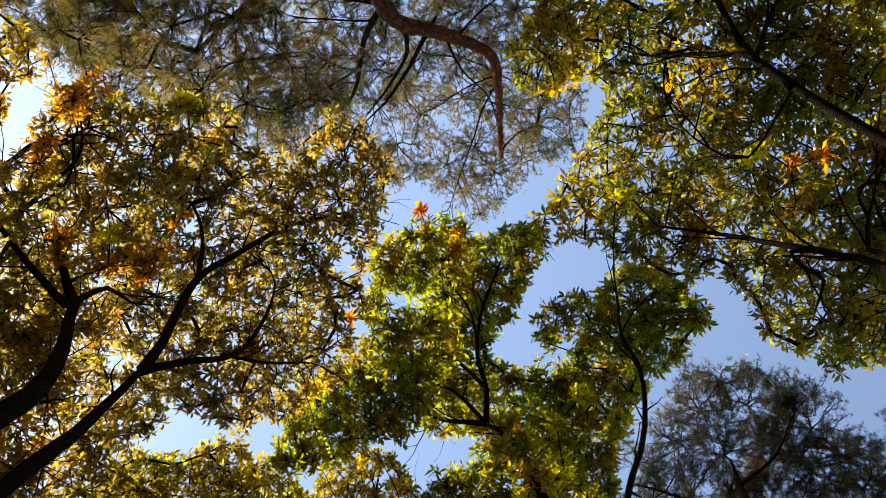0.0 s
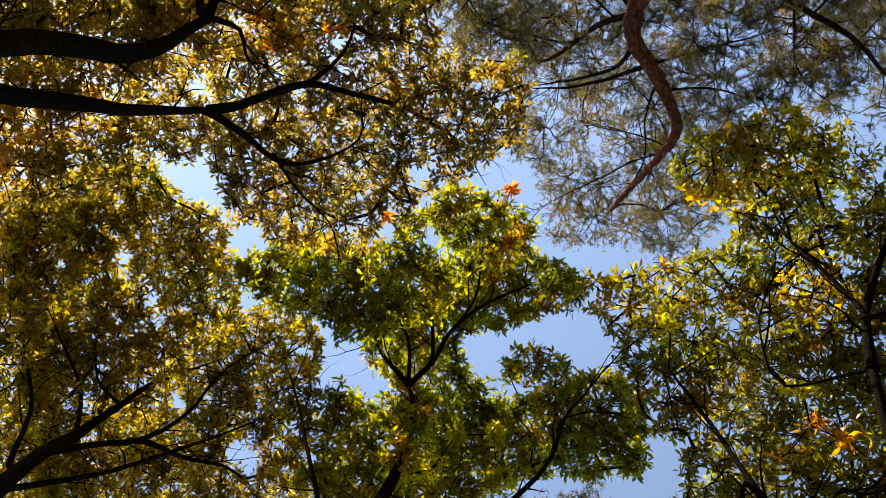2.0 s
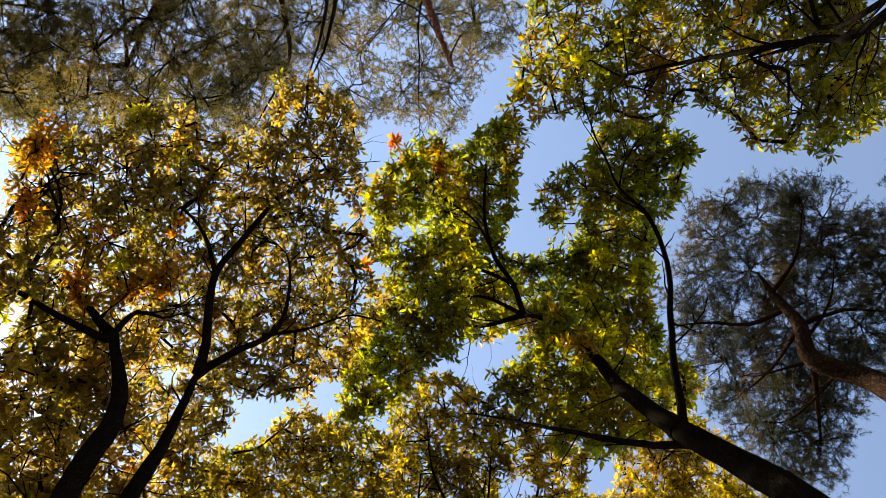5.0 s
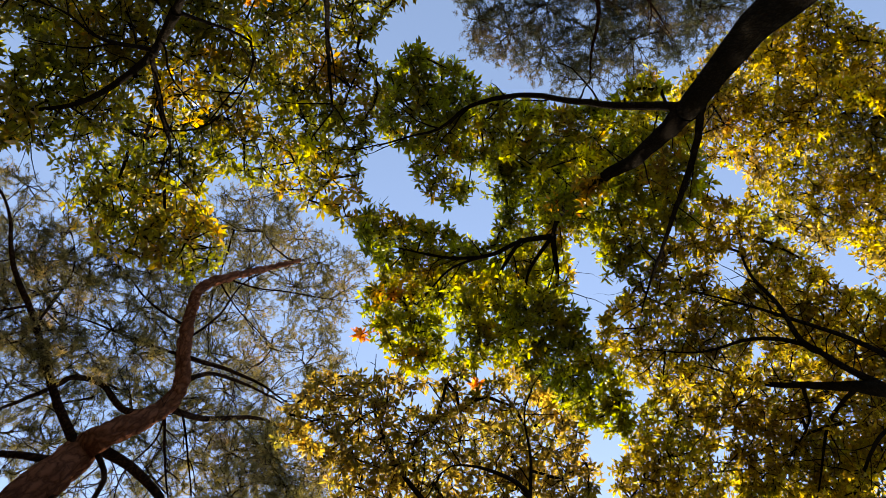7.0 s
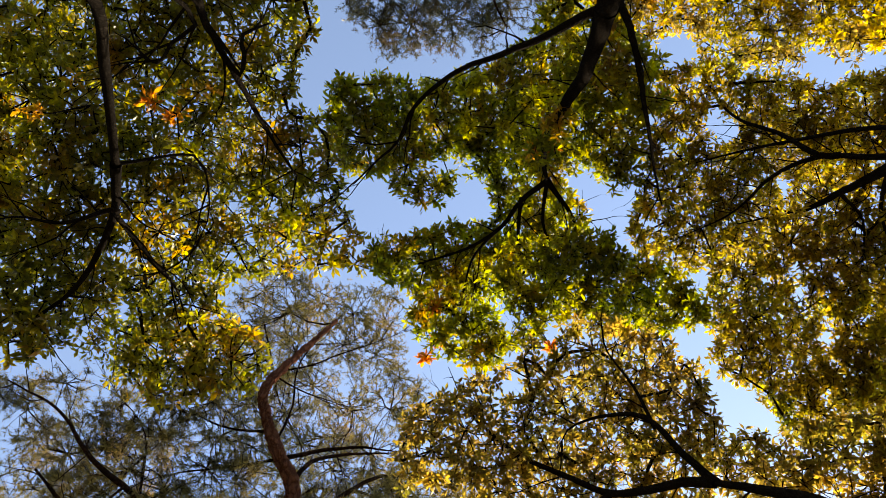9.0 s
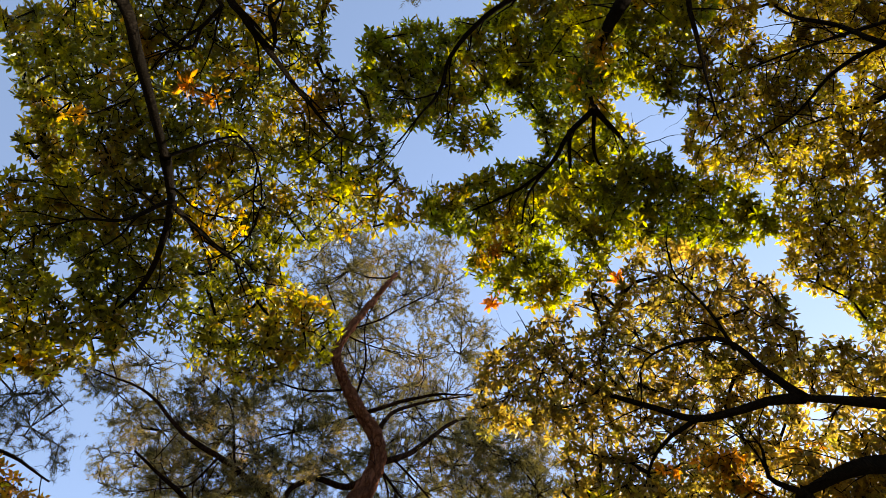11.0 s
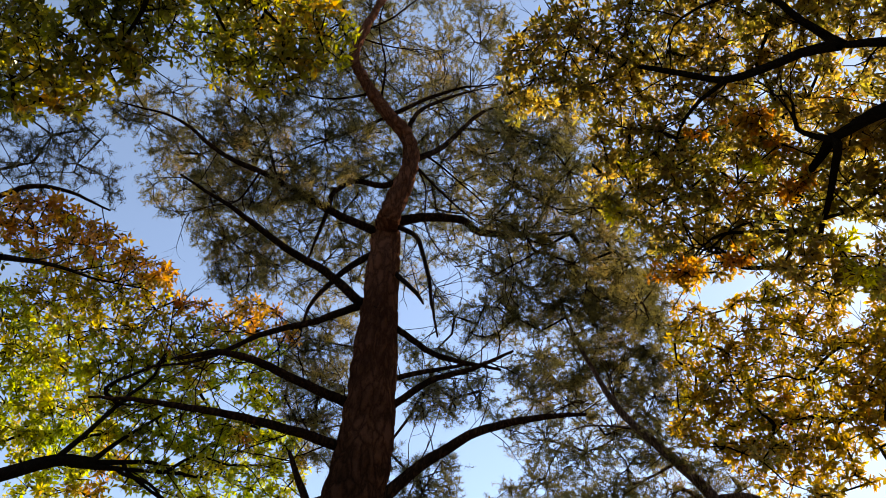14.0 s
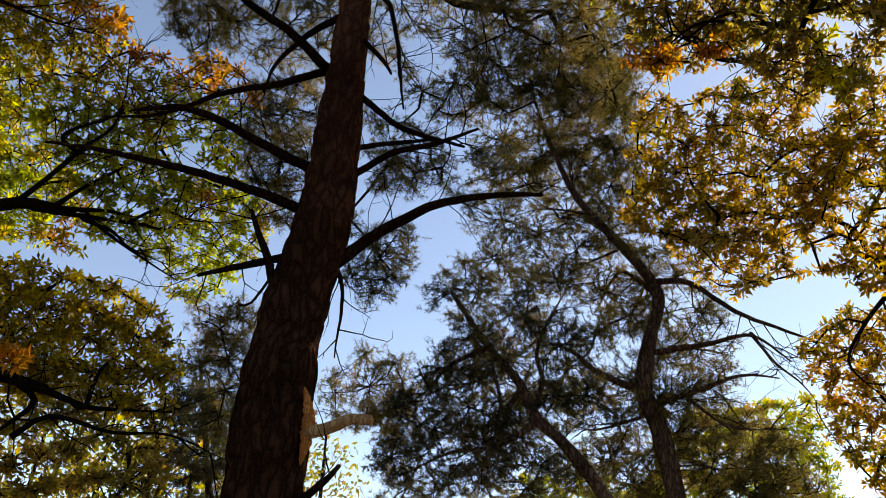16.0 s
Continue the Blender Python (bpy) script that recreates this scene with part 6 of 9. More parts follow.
limb(oak_k, "limb", 0.027, 0.00675, (-4.04, 6.09, 5.64), (-3.92, 6.28, 6.01), (-3.55, 6.47, 6.53), (-3.42, 6.66, 6.84))
limb(oak_k, "limb", 0.027, 0.00525, (-4.40, 5.94, 5.51), (-4.02, 6.06, 6.23), (-3.77, 6.16, 6.78), (-3.59, 6.28, 7.22))
limb(oak_k, "limb", 0.02175, 0.00825, (-3.79, 6.37, 5.64), (-3.50, 6.83, 5.55), (-3.11, 7.30, 5.44))
limb(oak_k, "limb", 0.027, 0.00525, (-4.53, 4.14, 6.60), (-4.33, 4.56, 6.91), (-4.16, 5.01, 7.15), (-3.93, 5.44, 7.42))
limb(oak_k, "limb", 0.03375, 0.009, (-4.17, 5.96, 5.51), (-3.80, 6.35, 5.67), (-3.53, 6.67, 5.81), (-3.27, 6.98, 5.91))
limb(oak_k, "limb", 0.01875, 0.006, (-3.49, 6.58, 5.77), (-3.26, 6.67, 6.01), (-2.96, 6.91, 6.03), (-2.63, 7.10, 6.13))
limb(oak_k, "limb", 0.03, 0.0075, (-4.29, 5.80, 5.42), (-4.11, 5.87, 5.79), (-3.85, 5.90, 6.25), (-3.66, 5.95, 6.57), (-3.59, 5.86, 6.97), (-3.58, 5.66, 7.41))
limb(oak_k, "limb", 0.0225, 0.006, (-3.90, 5.56, 6.13), (-3.63, 5.75, 6.52), (-3.47, 5.93, 6.81), (-3.22, 6.13, 7.12))
limb(oak_k, "limb", 0.0225, 0.0075, (-3.76, 6.19, 5.53), (-3.60, 6.50, 5.59), (-3.52, 6.81, 5.57), (-3.20, 7.20, 5.58))
sprays(oak_k, [(-2.53, 8.22, 6.46, 0.17), (-2.47, 7.97, 6.68, 0.17), (-2.45, 7.87, 6.41, 0.17), (-2.58, 7.87, 6.93, 0.21), (-2.66, 7.98, 6.21, 0.31), (-2.63, 7.77, 6.81, 0.17), (-2.94, 8.32, 6.13, 0.26), (-2.78, 7.84, 6.58, 0.48), (-2.77, 7.76, 7.10, 0.17), (-2.77, 7.74, 6.90, 0.21), (-2.99, 8.35, 5.89, 0.17), (-2.80, 7.79, 6.98, 0.17), (-2.75, 7.36, 7.23, 0.17), (-2.81, 7.38, 7.05, 0.25), (-2.96, 7.79, 6.23, 0.50), (-2.93, 7.68, 6.89, 0.17), (-3.18, 8.30, 5.76, 0.17), (-2.84, 7.40, 7.68, 0.17)])
sprays(oak_k, [(-2.70, 6.93, 7.69, 0.17), (-2.93, 7.51, 6.90, 0.31), (-3.34, 8.41, 5.76, 0.17), (-3.29, 8.26, 6.14, 0.49), (-2.85, 7.15, 7.29, 0.27), (-3.10, 7.75, 6.77, 0.30), (-3.01, 7.36, 6.62, 0.16), (-3.00, 7.32, 7.21, 0.17), (-3.41, 8.33, 5.81, 0.17), (-3.00, 7.13, 7.64, 0.35), (-3.08, 7.27, 6.84, 0.16), (-3.52, 8.27, 5.78, 0.17), (-3.16, 7.38, 6.67, 0.18), (-3.14, 7.29, 7.51, 0.17), (-3.29, 7.58, 6.40, 0.50), (-3.13, 7.19, 6.61, 0.24), (-3.43, 7.80, 5.78, 0.16), (-3.24, 7.25, 6.63, 0.16)])
sprays(oak_k, [(-3.45, 7.68, 6.05, 0.37), (-3.25, 7.14, 6.49, 0.16), (-3.24, 7.07, 6.67, 0.16), (-3.26, 7.01, 7.35, 0.20), (-3.16, 6.63, 7.52, 0.49), (-3.32, 6.95, 6.28, 0.28), (-3.32, 6.91, 6.70, 0.16), (-3.53, 7.32, 6.17, 0.43), (-3.40, 7.03, 6.56, 0.28), (-3.56, 7.31, 5.78, 0.16), (-3.47, 7.11, 7.24, 0.17), (-3.37, 6.84, 6.80, 0.16), (-3.61, 7.20, 5.81, 0.16), (-3.38, 6.71, 6.23, 0.15), (-3.47, 6.86, 6.35, 0.19), (-3.50, 6.83, 6.18, 0.15), (-3.46, 6.69, 7.32, 0.46), (-3.50, 6.75, 6.21, 0.15)])
sprays(oak_k, [(-3.62, 6.84, 5.86, 0.30), (-3.62, 6.77, 7.04, 0.38), (-3.56, 6.64, 6.15, 0.15), (-3.49, 6.51, 6.44, 0.46), (-3.80, 6.89, 5.75, 0.15), (-3.64, 6.49, 6.18, 0.23), (-3.70, 6.57, 5.82, 0.29), (-3.51, 6.22, 7.35, 0.48), (-3.80, 6.67, 5.66, 0.15), (-3.69, 6.45, 6.04, 0.15), (-3.85, 6.56, 6.26, 0.15), (-3.89, 6.61, 6.06, 0.23), (-4.05, 6.86, 5.90, 0.18), (-3.83, 6.43, 6.49, 0.46), (-3.82, 6.41, 6.14, 0.23), (-3.72, 6.24, 6.71, 0.46), (-3.91, 6.44, 6.04, 0.15), (-3.86, 6.33, 6.05, 0.15)])
sprays(oak_k, [(-4.20, 6.87, 5.58, 0.16), (-4.23, 6.76, 6.10, 0.37), (-4.02, 6.40, 6.10, 0.19), (-4.30, 6.83, 5.60, 0.16), (-4.21, 6.67, 5.64, 0.15), (-4.23, 6.49, 6.24, 0.16), (-3.99, 6.11, 6.27, 0.45), (-4.53, 6.92, 5.73, 0.24), (-4.27, 6.46, 6.19, 0.23), (-4.43, 6.67, 6.26, 0.20), (-3.90, 5.83, 6.71, 0.45), (-4.48, 6.70, 6.23, 0.16), (-4.45, 6.61, 5.90, 0.44), (-4.73, 6.92, 5.77, 0.24), (-4.53, 6.57, 6.18, 0.16), (-4.50, 6.41, 6.12, 0.16), (-4.62, 6.52, 6.54, 0.49), (-4.96, 7.00, 5.76, 0.20)])
sprays(oak_k, [(-4.30, 5.96, 6.65, 0.46), (-5.01, 6.93, 6.13, 0.50), (-4.83, 6.67, 6.35, 0.25), (-4.71, 6.48, 6.21, 0.16), (-4.92, 6.60, 6.33, 0.16), (-5.13, 6.87, 6.40, 0.17), (-5.25, 7.01, 5.89, 0.30), (-5.50, 7.24, 5.83, 0.17), (-5.03, 6.61, 6.29, 0.16), (-5.25, 6.84, 6.34, 0.17), (-5.38, 6.98, 6.10, 0.21), (-5.35, 6.91, 6.34, 0.30), (-4.93, 6.35, 6.44, 0.49), (-4.72, 6.01, 6.72, 0.48), (-5.51, 6.98, 6.24, 0.17), (-5.34, 6.65, 6.35, 0.17), (-5.27, 6.57, 6.38, 0.34), (-4.70, 5.73, 7.01, 0.47)])
sprays(oak_k, [(-5.61, 6.83, 6.44, 0.21), (-5.29, 6.36, 6.77, 0.50), (-5.51, 6.59, 6.20, 0.17), (-5.16, 6.03, 6.99, 0.50), (-5.52, 6.44, 6.61, 0.51), (-5.69, 6.59, 6.42, 0.30), (-5.64, 6.49, 6.18, 0.17), (-5.64, 6.28, 6.38, 0.17), (-5.74, 6.32, 7.00, 0.45), (-5.44, 5.99, 7.47, 0.52), (-5.64, 6.12, 6.44, 0.17), (-5.42, 5.87, 7.02, 0.50), (-5.66, 6.11, 6.57, 0.17), (-5.66, 5.96, 6.63, 0.17), (-5.77, 5.93, 6.94, 0.17), (-5.59, 5.73, 7.67, 0.26), (-5.61, 5.71, 7.29, 0.44), (-5.64, 5.71, 6.90, 0.17)])
sprays(oak_k, [(-5.66, 5.65, 6.99, 0.17), (-5.38, 5.26, 7.33, 0.16), (-5.64, 5.50, 7.01, 0.16), (-5.50, 5.28, 7.25, 0.24), (-5.55, 5.30, 7.02, 0.16), (-5.52, 5.19, 7.07, 0.16), (-5.61, 5.17, 7.25, 0.16)])
sprays(oak_k, [(-3.67, 6.33, 7.10, 0.47), (-3.85, 5.81, 7.43, 0.47), (-4.04, 5.82, 7.14, 0.47), (-4.44, 5.83, 7.81, 0.50), (-4.44, 5.81, 7.16, 0.47), (-4.88, 5.96, 7.73, 0.51), (-5.05, 5.78, 8.02, 0.52), (-5.11, 5.71, 7.52, 0.50), (-5.21, 5.46, 7.89, 0.31), (-5.39, 5.59, 7.81, 0.17), (-5.25, 5.40, 7.50, 0.16), (-5.06, 4.98, 7.56, 0.16), (-5.17, 4.81, 7.55, 0.16), (-5.47, 5.00, 7.28, 0.20), (-5.35, 4.88, 7.31, 0.16), (-5.09, 4.51, 7.21, 0.15), (-5.28, 4.66, 7.08, 0.15), (-5.26, 4.61, 7.23, 0.19)], LEAF_SUNNY)
sprays(oak_k, [(-5.44, 4.63, 7.42, 0.16)], LEAF_SUNNY)
sprays(oak_k, [(-2.59, 6.83, 7.92, 0.25), (-2.71, 6.63, 8.10, 0.17), (-2.96, 6.74, 7.86, 0.49), (-2.80, 6.34, 7.96, 0.16), (-2.92, 6.22, 7.85, 0.16), (-3.08, 6.31, 7.89, 0.16), (-3.29, 6.41, 7.77, 0.33), (-3.33, 5.98, 7.55, 0.16), (-3.43, 5.67, 7.33, 0.20), (-3.50, 5.55, 7.43, 0.17), (-3.72, 5.63, 7.68, 0.18), (-3.87, 5.70, 7.99, 0.16), (-4.04, 5.66, 7.78, 0.37), (-4.28, 5.59, 8.08, 0.26), (-4.54, 5.58, 8.45, 0.17), (-4.84, 5.80, 8.33, 0.52), (-4.60, 5.34, 8.38, 0.17), (-4.59, 5.10, 8.05, 0.27)], LEAF_ORANGE_SPOT)
sprays(oak_k, [(-4.61, 4.86, 8.02, 0.20), (-4.72, 4.94, 7.71, 0.47), (-4.57, 4.53, 7.74, 0.21), (-4.77, 4.55, 7.49, 0.43), (-4.63, 4.38, 7.68, 0.23), (-4.80, 4.33, 7.69, 0.15), (-5.09, 4.53, 7.56, 0.32), (-4.99, 4.42, 7.76, 0.16), (-5.25, 4.56, 7.95, 0.16), (-5.15, 4.40, 7.36, 0.27), (-5.41, 4.54, 7.82, 0.16), (-5.69, 4.66, 7.87, 0.17)], LEAF_ORANGE_SPOT)
sprays(oak_k, [(-3.91, 5.04, 7.53, 0.27), (-3.65, 5.27, 7.48, 0.25), (-4.45, 4.51, 7.63, 0.23), (-2.74, 5.90, 7.32, 0.27), (-3.59, 5.89, 6.87, 0.16)], LEAF_ORANGE_SPOT)
sprays(oak_k, [(-2.99, 6.57, 6.34, 0.27), (-2.70, 6.49, 6.62, 0.25), (-3.21, 6.75, 5.92, 0.25), (-2.45, 6.98, 6.02, 0.20), (-3.48, 6.53, 6.06, 0.18)], LEAF_LIME_SPOT)
leaf_out(oak_k)
oak_m = Tree("oak_tree", (-4.9, 3.5, 0), 17, SHADED_OAK_BARK, LEAF_SUNNY, size=0.09, dense=0.85, far=True, label="low oak tree with olive and yellow-green leaves")
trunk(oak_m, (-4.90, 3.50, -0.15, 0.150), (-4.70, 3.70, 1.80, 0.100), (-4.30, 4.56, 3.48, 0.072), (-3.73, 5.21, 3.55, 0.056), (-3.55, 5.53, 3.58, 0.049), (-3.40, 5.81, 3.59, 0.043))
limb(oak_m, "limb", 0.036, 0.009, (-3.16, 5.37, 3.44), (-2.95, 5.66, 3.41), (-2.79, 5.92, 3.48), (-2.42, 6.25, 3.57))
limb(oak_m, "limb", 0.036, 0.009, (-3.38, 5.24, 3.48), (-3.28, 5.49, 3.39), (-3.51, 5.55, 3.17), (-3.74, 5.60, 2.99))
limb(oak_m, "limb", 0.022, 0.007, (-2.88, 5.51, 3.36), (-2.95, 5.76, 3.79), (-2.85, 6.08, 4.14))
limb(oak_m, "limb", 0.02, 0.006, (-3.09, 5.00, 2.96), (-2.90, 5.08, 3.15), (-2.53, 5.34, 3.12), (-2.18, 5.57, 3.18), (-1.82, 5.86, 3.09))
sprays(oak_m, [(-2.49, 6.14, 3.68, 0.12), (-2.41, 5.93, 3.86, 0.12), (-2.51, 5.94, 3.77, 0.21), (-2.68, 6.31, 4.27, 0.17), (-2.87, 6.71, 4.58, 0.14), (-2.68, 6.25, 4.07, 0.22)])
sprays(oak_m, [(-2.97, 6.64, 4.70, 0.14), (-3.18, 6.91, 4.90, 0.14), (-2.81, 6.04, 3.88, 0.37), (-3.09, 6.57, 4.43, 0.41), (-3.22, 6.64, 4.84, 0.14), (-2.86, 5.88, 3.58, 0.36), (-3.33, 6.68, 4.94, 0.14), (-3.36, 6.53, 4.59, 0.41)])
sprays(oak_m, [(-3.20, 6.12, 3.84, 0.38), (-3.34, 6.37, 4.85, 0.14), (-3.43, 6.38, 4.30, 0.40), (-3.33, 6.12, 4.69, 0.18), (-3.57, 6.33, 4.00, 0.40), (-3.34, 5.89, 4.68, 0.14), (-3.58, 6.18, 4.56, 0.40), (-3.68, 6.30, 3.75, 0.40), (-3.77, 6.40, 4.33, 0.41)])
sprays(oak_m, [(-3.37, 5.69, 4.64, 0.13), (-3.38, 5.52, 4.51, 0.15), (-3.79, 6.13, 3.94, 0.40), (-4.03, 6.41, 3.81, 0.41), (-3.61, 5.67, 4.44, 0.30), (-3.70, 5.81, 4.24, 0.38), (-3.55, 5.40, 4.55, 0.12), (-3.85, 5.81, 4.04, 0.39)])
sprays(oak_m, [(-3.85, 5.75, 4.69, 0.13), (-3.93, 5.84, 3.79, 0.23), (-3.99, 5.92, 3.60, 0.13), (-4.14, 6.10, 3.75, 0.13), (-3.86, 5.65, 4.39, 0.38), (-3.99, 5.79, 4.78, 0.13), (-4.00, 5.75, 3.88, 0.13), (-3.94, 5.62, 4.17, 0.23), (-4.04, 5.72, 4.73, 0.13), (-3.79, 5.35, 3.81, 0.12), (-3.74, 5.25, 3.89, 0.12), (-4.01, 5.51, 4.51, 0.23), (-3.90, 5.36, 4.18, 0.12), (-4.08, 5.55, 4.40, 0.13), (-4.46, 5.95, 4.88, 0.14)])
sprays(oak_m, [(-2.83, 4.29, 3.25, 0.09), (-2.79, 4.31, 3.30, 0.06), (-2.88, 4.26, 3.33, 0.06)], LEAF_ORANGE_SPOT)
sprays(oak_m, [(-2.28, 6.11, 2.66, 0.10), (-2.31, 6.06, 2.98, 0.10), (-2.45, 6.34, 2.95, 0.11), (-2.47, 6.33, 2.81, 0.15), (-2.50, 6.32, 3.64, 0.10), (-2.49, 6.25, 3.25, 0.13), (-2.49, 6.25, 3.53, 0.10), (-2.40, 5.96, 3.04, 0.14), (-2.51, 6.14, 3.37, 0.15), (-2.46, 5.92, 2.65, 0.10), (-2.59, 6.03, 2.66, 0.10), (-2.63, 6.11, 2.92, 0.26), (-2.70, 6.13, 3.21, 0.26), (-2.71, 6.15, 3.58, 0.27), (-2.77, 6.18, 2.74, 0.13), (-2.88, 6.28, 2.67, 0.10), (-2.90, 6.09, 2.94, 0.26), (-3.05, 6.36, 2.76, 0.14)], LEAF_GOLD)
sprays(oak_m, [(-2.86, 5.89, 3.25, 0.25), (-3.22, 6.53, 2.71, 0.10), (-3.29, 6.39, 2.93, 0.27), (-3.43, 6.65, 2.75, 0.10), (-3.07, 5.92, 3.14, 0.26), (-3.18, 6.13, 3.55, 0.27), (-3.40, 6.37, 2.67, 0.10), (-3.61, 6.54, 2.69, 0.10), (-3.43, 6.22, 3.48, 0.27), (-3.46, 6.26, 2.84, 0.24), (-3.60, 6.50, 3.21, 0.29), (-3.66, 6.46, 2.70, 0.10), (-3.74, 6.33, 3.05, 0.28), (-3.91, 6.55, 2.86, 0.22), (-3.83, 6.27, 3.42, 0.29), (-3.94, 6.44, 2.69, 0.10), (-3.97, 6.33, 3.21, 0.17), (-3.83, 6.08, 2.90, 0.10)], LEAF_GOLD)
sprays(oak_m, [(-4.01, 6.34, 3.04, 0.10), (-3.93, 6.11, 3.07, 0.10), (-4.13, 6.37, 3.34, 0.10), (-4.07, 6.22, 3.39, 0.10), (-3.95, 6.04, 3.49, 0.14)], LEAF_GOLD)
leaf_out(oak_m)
oak_n = Tree("oak_tree", (6.4, 5.4, 0), 18, SHADED_OAK_BARK, LEAF_AMBER, dense=0.52, far=True, label="brown and gold oak tree with thin crooked limbs")
trunk(oak_n, (6.40, 5.40, -0.15, 0.160), (6.20, 5.60, 2.20, 0.100), (5.70, 6.00, 3.98, 0.065), (5.13, 6.26, 4.87, 0.050), (4.63, 6.43, 5.45, 0.039))
limb(oak_n, "limb", 0.032, 0.009, (4.46, 6.35, 5.60), (4.30, 6.33, 5.94), (3.82, 6.51, 6.22), (3.46, 6.60, 6.14), (3.06, 6.68, 6.25))
limb(oak_n, "limb", 0.036, 0.009, (4.55, 6.28, 5.44), (4.25, 6.33, 5.73), (4.53, 5.97, 6.15), (4.55, 5.78, 6.45))
limb(oak_n, "limb", 0.029, 0.007, (4.70, 6.18, 6.37), (4.32, 6.28, 6.66), (3.93, 6.37, 7.03), (3.39, 6.52, 7.38))
limb(oak_n, "limb", 0.029, 0.009, (4.72, 6.41, 5.31), (4.40, 6.55, 4.97), (4.11, 6.66, 4.50), (4.25, 6.49, 4.09))
limb(oak_n, "limb", 0.035, 0.01, (4.35, 6.18, 6.44), (4.06, 6.19, 6.28), (3.66, 6.26, 5.97), (3.32, 6.28, 6.04), (2.89, 6.32, 5.95))
limb(oak_n, "limb", 0.035, 0.01, (4.74, 5.90, 6.89), (4.28, 6.08, 6.90), (3.84, 6.23, 6.87), (3.43, 6.32, 6.55), (3.23, 6.29, 6.57), (2.91, 6.31, 6.52))
limb(oak_n, "limb", 0.02, 0.006, (2.90, 6.32, 6.01), (2.71, 6.40, 6.47), (2.69, 6.41, 7.00))
sprays(oak_n, [(4.26, 4.83, 6.62, 0.14), (4.16, 4.82, 6.39, 0.14), (4.03, 4.70, 6.07, 0.13), (4.13, 4.82, 6.52, 0.18), (4.07, 4.83, 5.95, 0.13), (4.38, 5.22, 6.99, 0.15), (4.02, 4.80, 6.04, 0.16), (4.21, 5.04, 6.01, 0.14), (4.18, 5.13, 6.94, 0.15), (4.09, 5.04, 5.62, 0.13), (4.05, 5.03, 5.80, 0.20), (3.92, 4.88, 5.35, 0.13), (4.24, 5.30, 6.70, 0.44), (4.15, 5.27, 5.37, 0.13), (4.17, 5.31, 7.20, 0.15), (4.15, 5.30, 7.00, 0.18), (3.99, 5.10, 5.14, 0.13), (4.07, 5.20, 5.43, 0.16)])
sprays(oak_n, [(4.12, 5.29, 6.24, 0.43), (3.99, 5.20, 5.03, 0.13), (4.08, 5.34, 5.75, 0.36), (4.07, 5.34, 4.94, 0.13), (4.36, 5.75, 7.12, 0.16), (3.99, 5.27, 4.79, 0.13), (3.94, 5.23, 6.75, 0.15), (3.84, 5.14, 5.15, 0.27), (4.00, 5.37, 6.52, 0.23), (3.86, 5.22, 4.53, 0.13), (4.22, 5.72, 6.91, 0.19), (4.38, 5.95, 7.25, 0.16), (4.98, 6.79, 5.21, 0.16), (3.93, 5.38, 5.50, 0.14), (4.05, 5.56, 6.11, 0.43), (3.66, 5.02, 4.54, 0.21), (4.94, 6.81, 5.06, 0.16), (3.96, 5.50, 6.40, 0.22)])
sprays(oak_n, [(3.85, 5.37, 4.98, 0.37), (3.77, 5.25, 6.13, 0.14), (4.76, 6.68, 5.06, 0.19), (4.92, 6.91, 4.78, 0.16), (4.02, 5.66, 5.49, 0.14), (3.97, 5.61, 6.60, 0.26), (4.13, 5.86, 5.95, 0.15), (4.81, 6.84, 4.56, 0.15), (4.98, 7.07, 5.05, 0.24), (4.62, 6.60, 5.10, 0.15), (3.68, 5.26, 5.95, 0.14), (3.54, 5.06, 4.53, 0.12), (4.61, 6.65, 4.22, 0.15), (4.81, 6.98, 4.50, 0.19), (3.98, 5.81, 6.42, 0.15), (4.00, 5.85, 5.45, 0.21), (3.85, 5.63, 6.11, 0.14), (3.97, 5.83, 6.83, 0.17)])
sprays(oak_n, [(3.60, 5.28, 4.64, 0.12), (3.85, 5.67, 6.03, 0.14), (4.09, 6.05, 7.53, 0.16), (4.12, 6.12, 6.26, 0.26), (3.76, 5.60, 4.89, 0.13), (3.93, 5.86, 6.29, 0.15), (4.48, 6.67, 3.95, 0.18), (3.84, 5.74, 5.15, 0.25), (4.63, 6.94, 4.22, 0.27), (4.69, 7.03, 5.06, 0.37), (4.77, 7.16, 4.80, 0.46), (4.46, 6.71, 3.59, 0.15), (4.54, 6.88, 3.77, 0.18), (3.84, 5.81, 6.47, 0.43), (3.61, 5.47, 5.67, 0.14), (3.91, 5.92, 5.90, 0.14), (4.43, 6.71, 3.46, 0.14), (3.83, 5.81, 5.50, 0.14)])
sprays(oak_n, [(4.29, 6.54, 5.06, 0.15), (3.82, 5.84, 7.28, 0.16), (4.15, 6.41, 7.65, 0.17), (3.82, 5.92, 6.82, 0.19), (3.87, 6.00, 5.74, 0.14), (3.94, 6.10, 6.11, 0.15), (4.39, 6.83, 3.11, 0.14), (4.51, 7.02, 3.25, 0.15), (3.85, 6.03, 7.52, 0.16), (4.60, 7.20, 4.49, 0.47), (3.56, 5.58, 5.50, 0.13), (3.85, 6.03, 5.89, 0.18), (4.08, 6.40, 7.49, 0.17), (3.54, 5.56, 5.85, 0.32), (3.77, 5.92, 5.17, 0.14), (4.31, 6.79, 5.05, 0.23), (4.39, 6.92, 3.38, 0.25), (3.99, 6.30, 7.25, 0.18)])
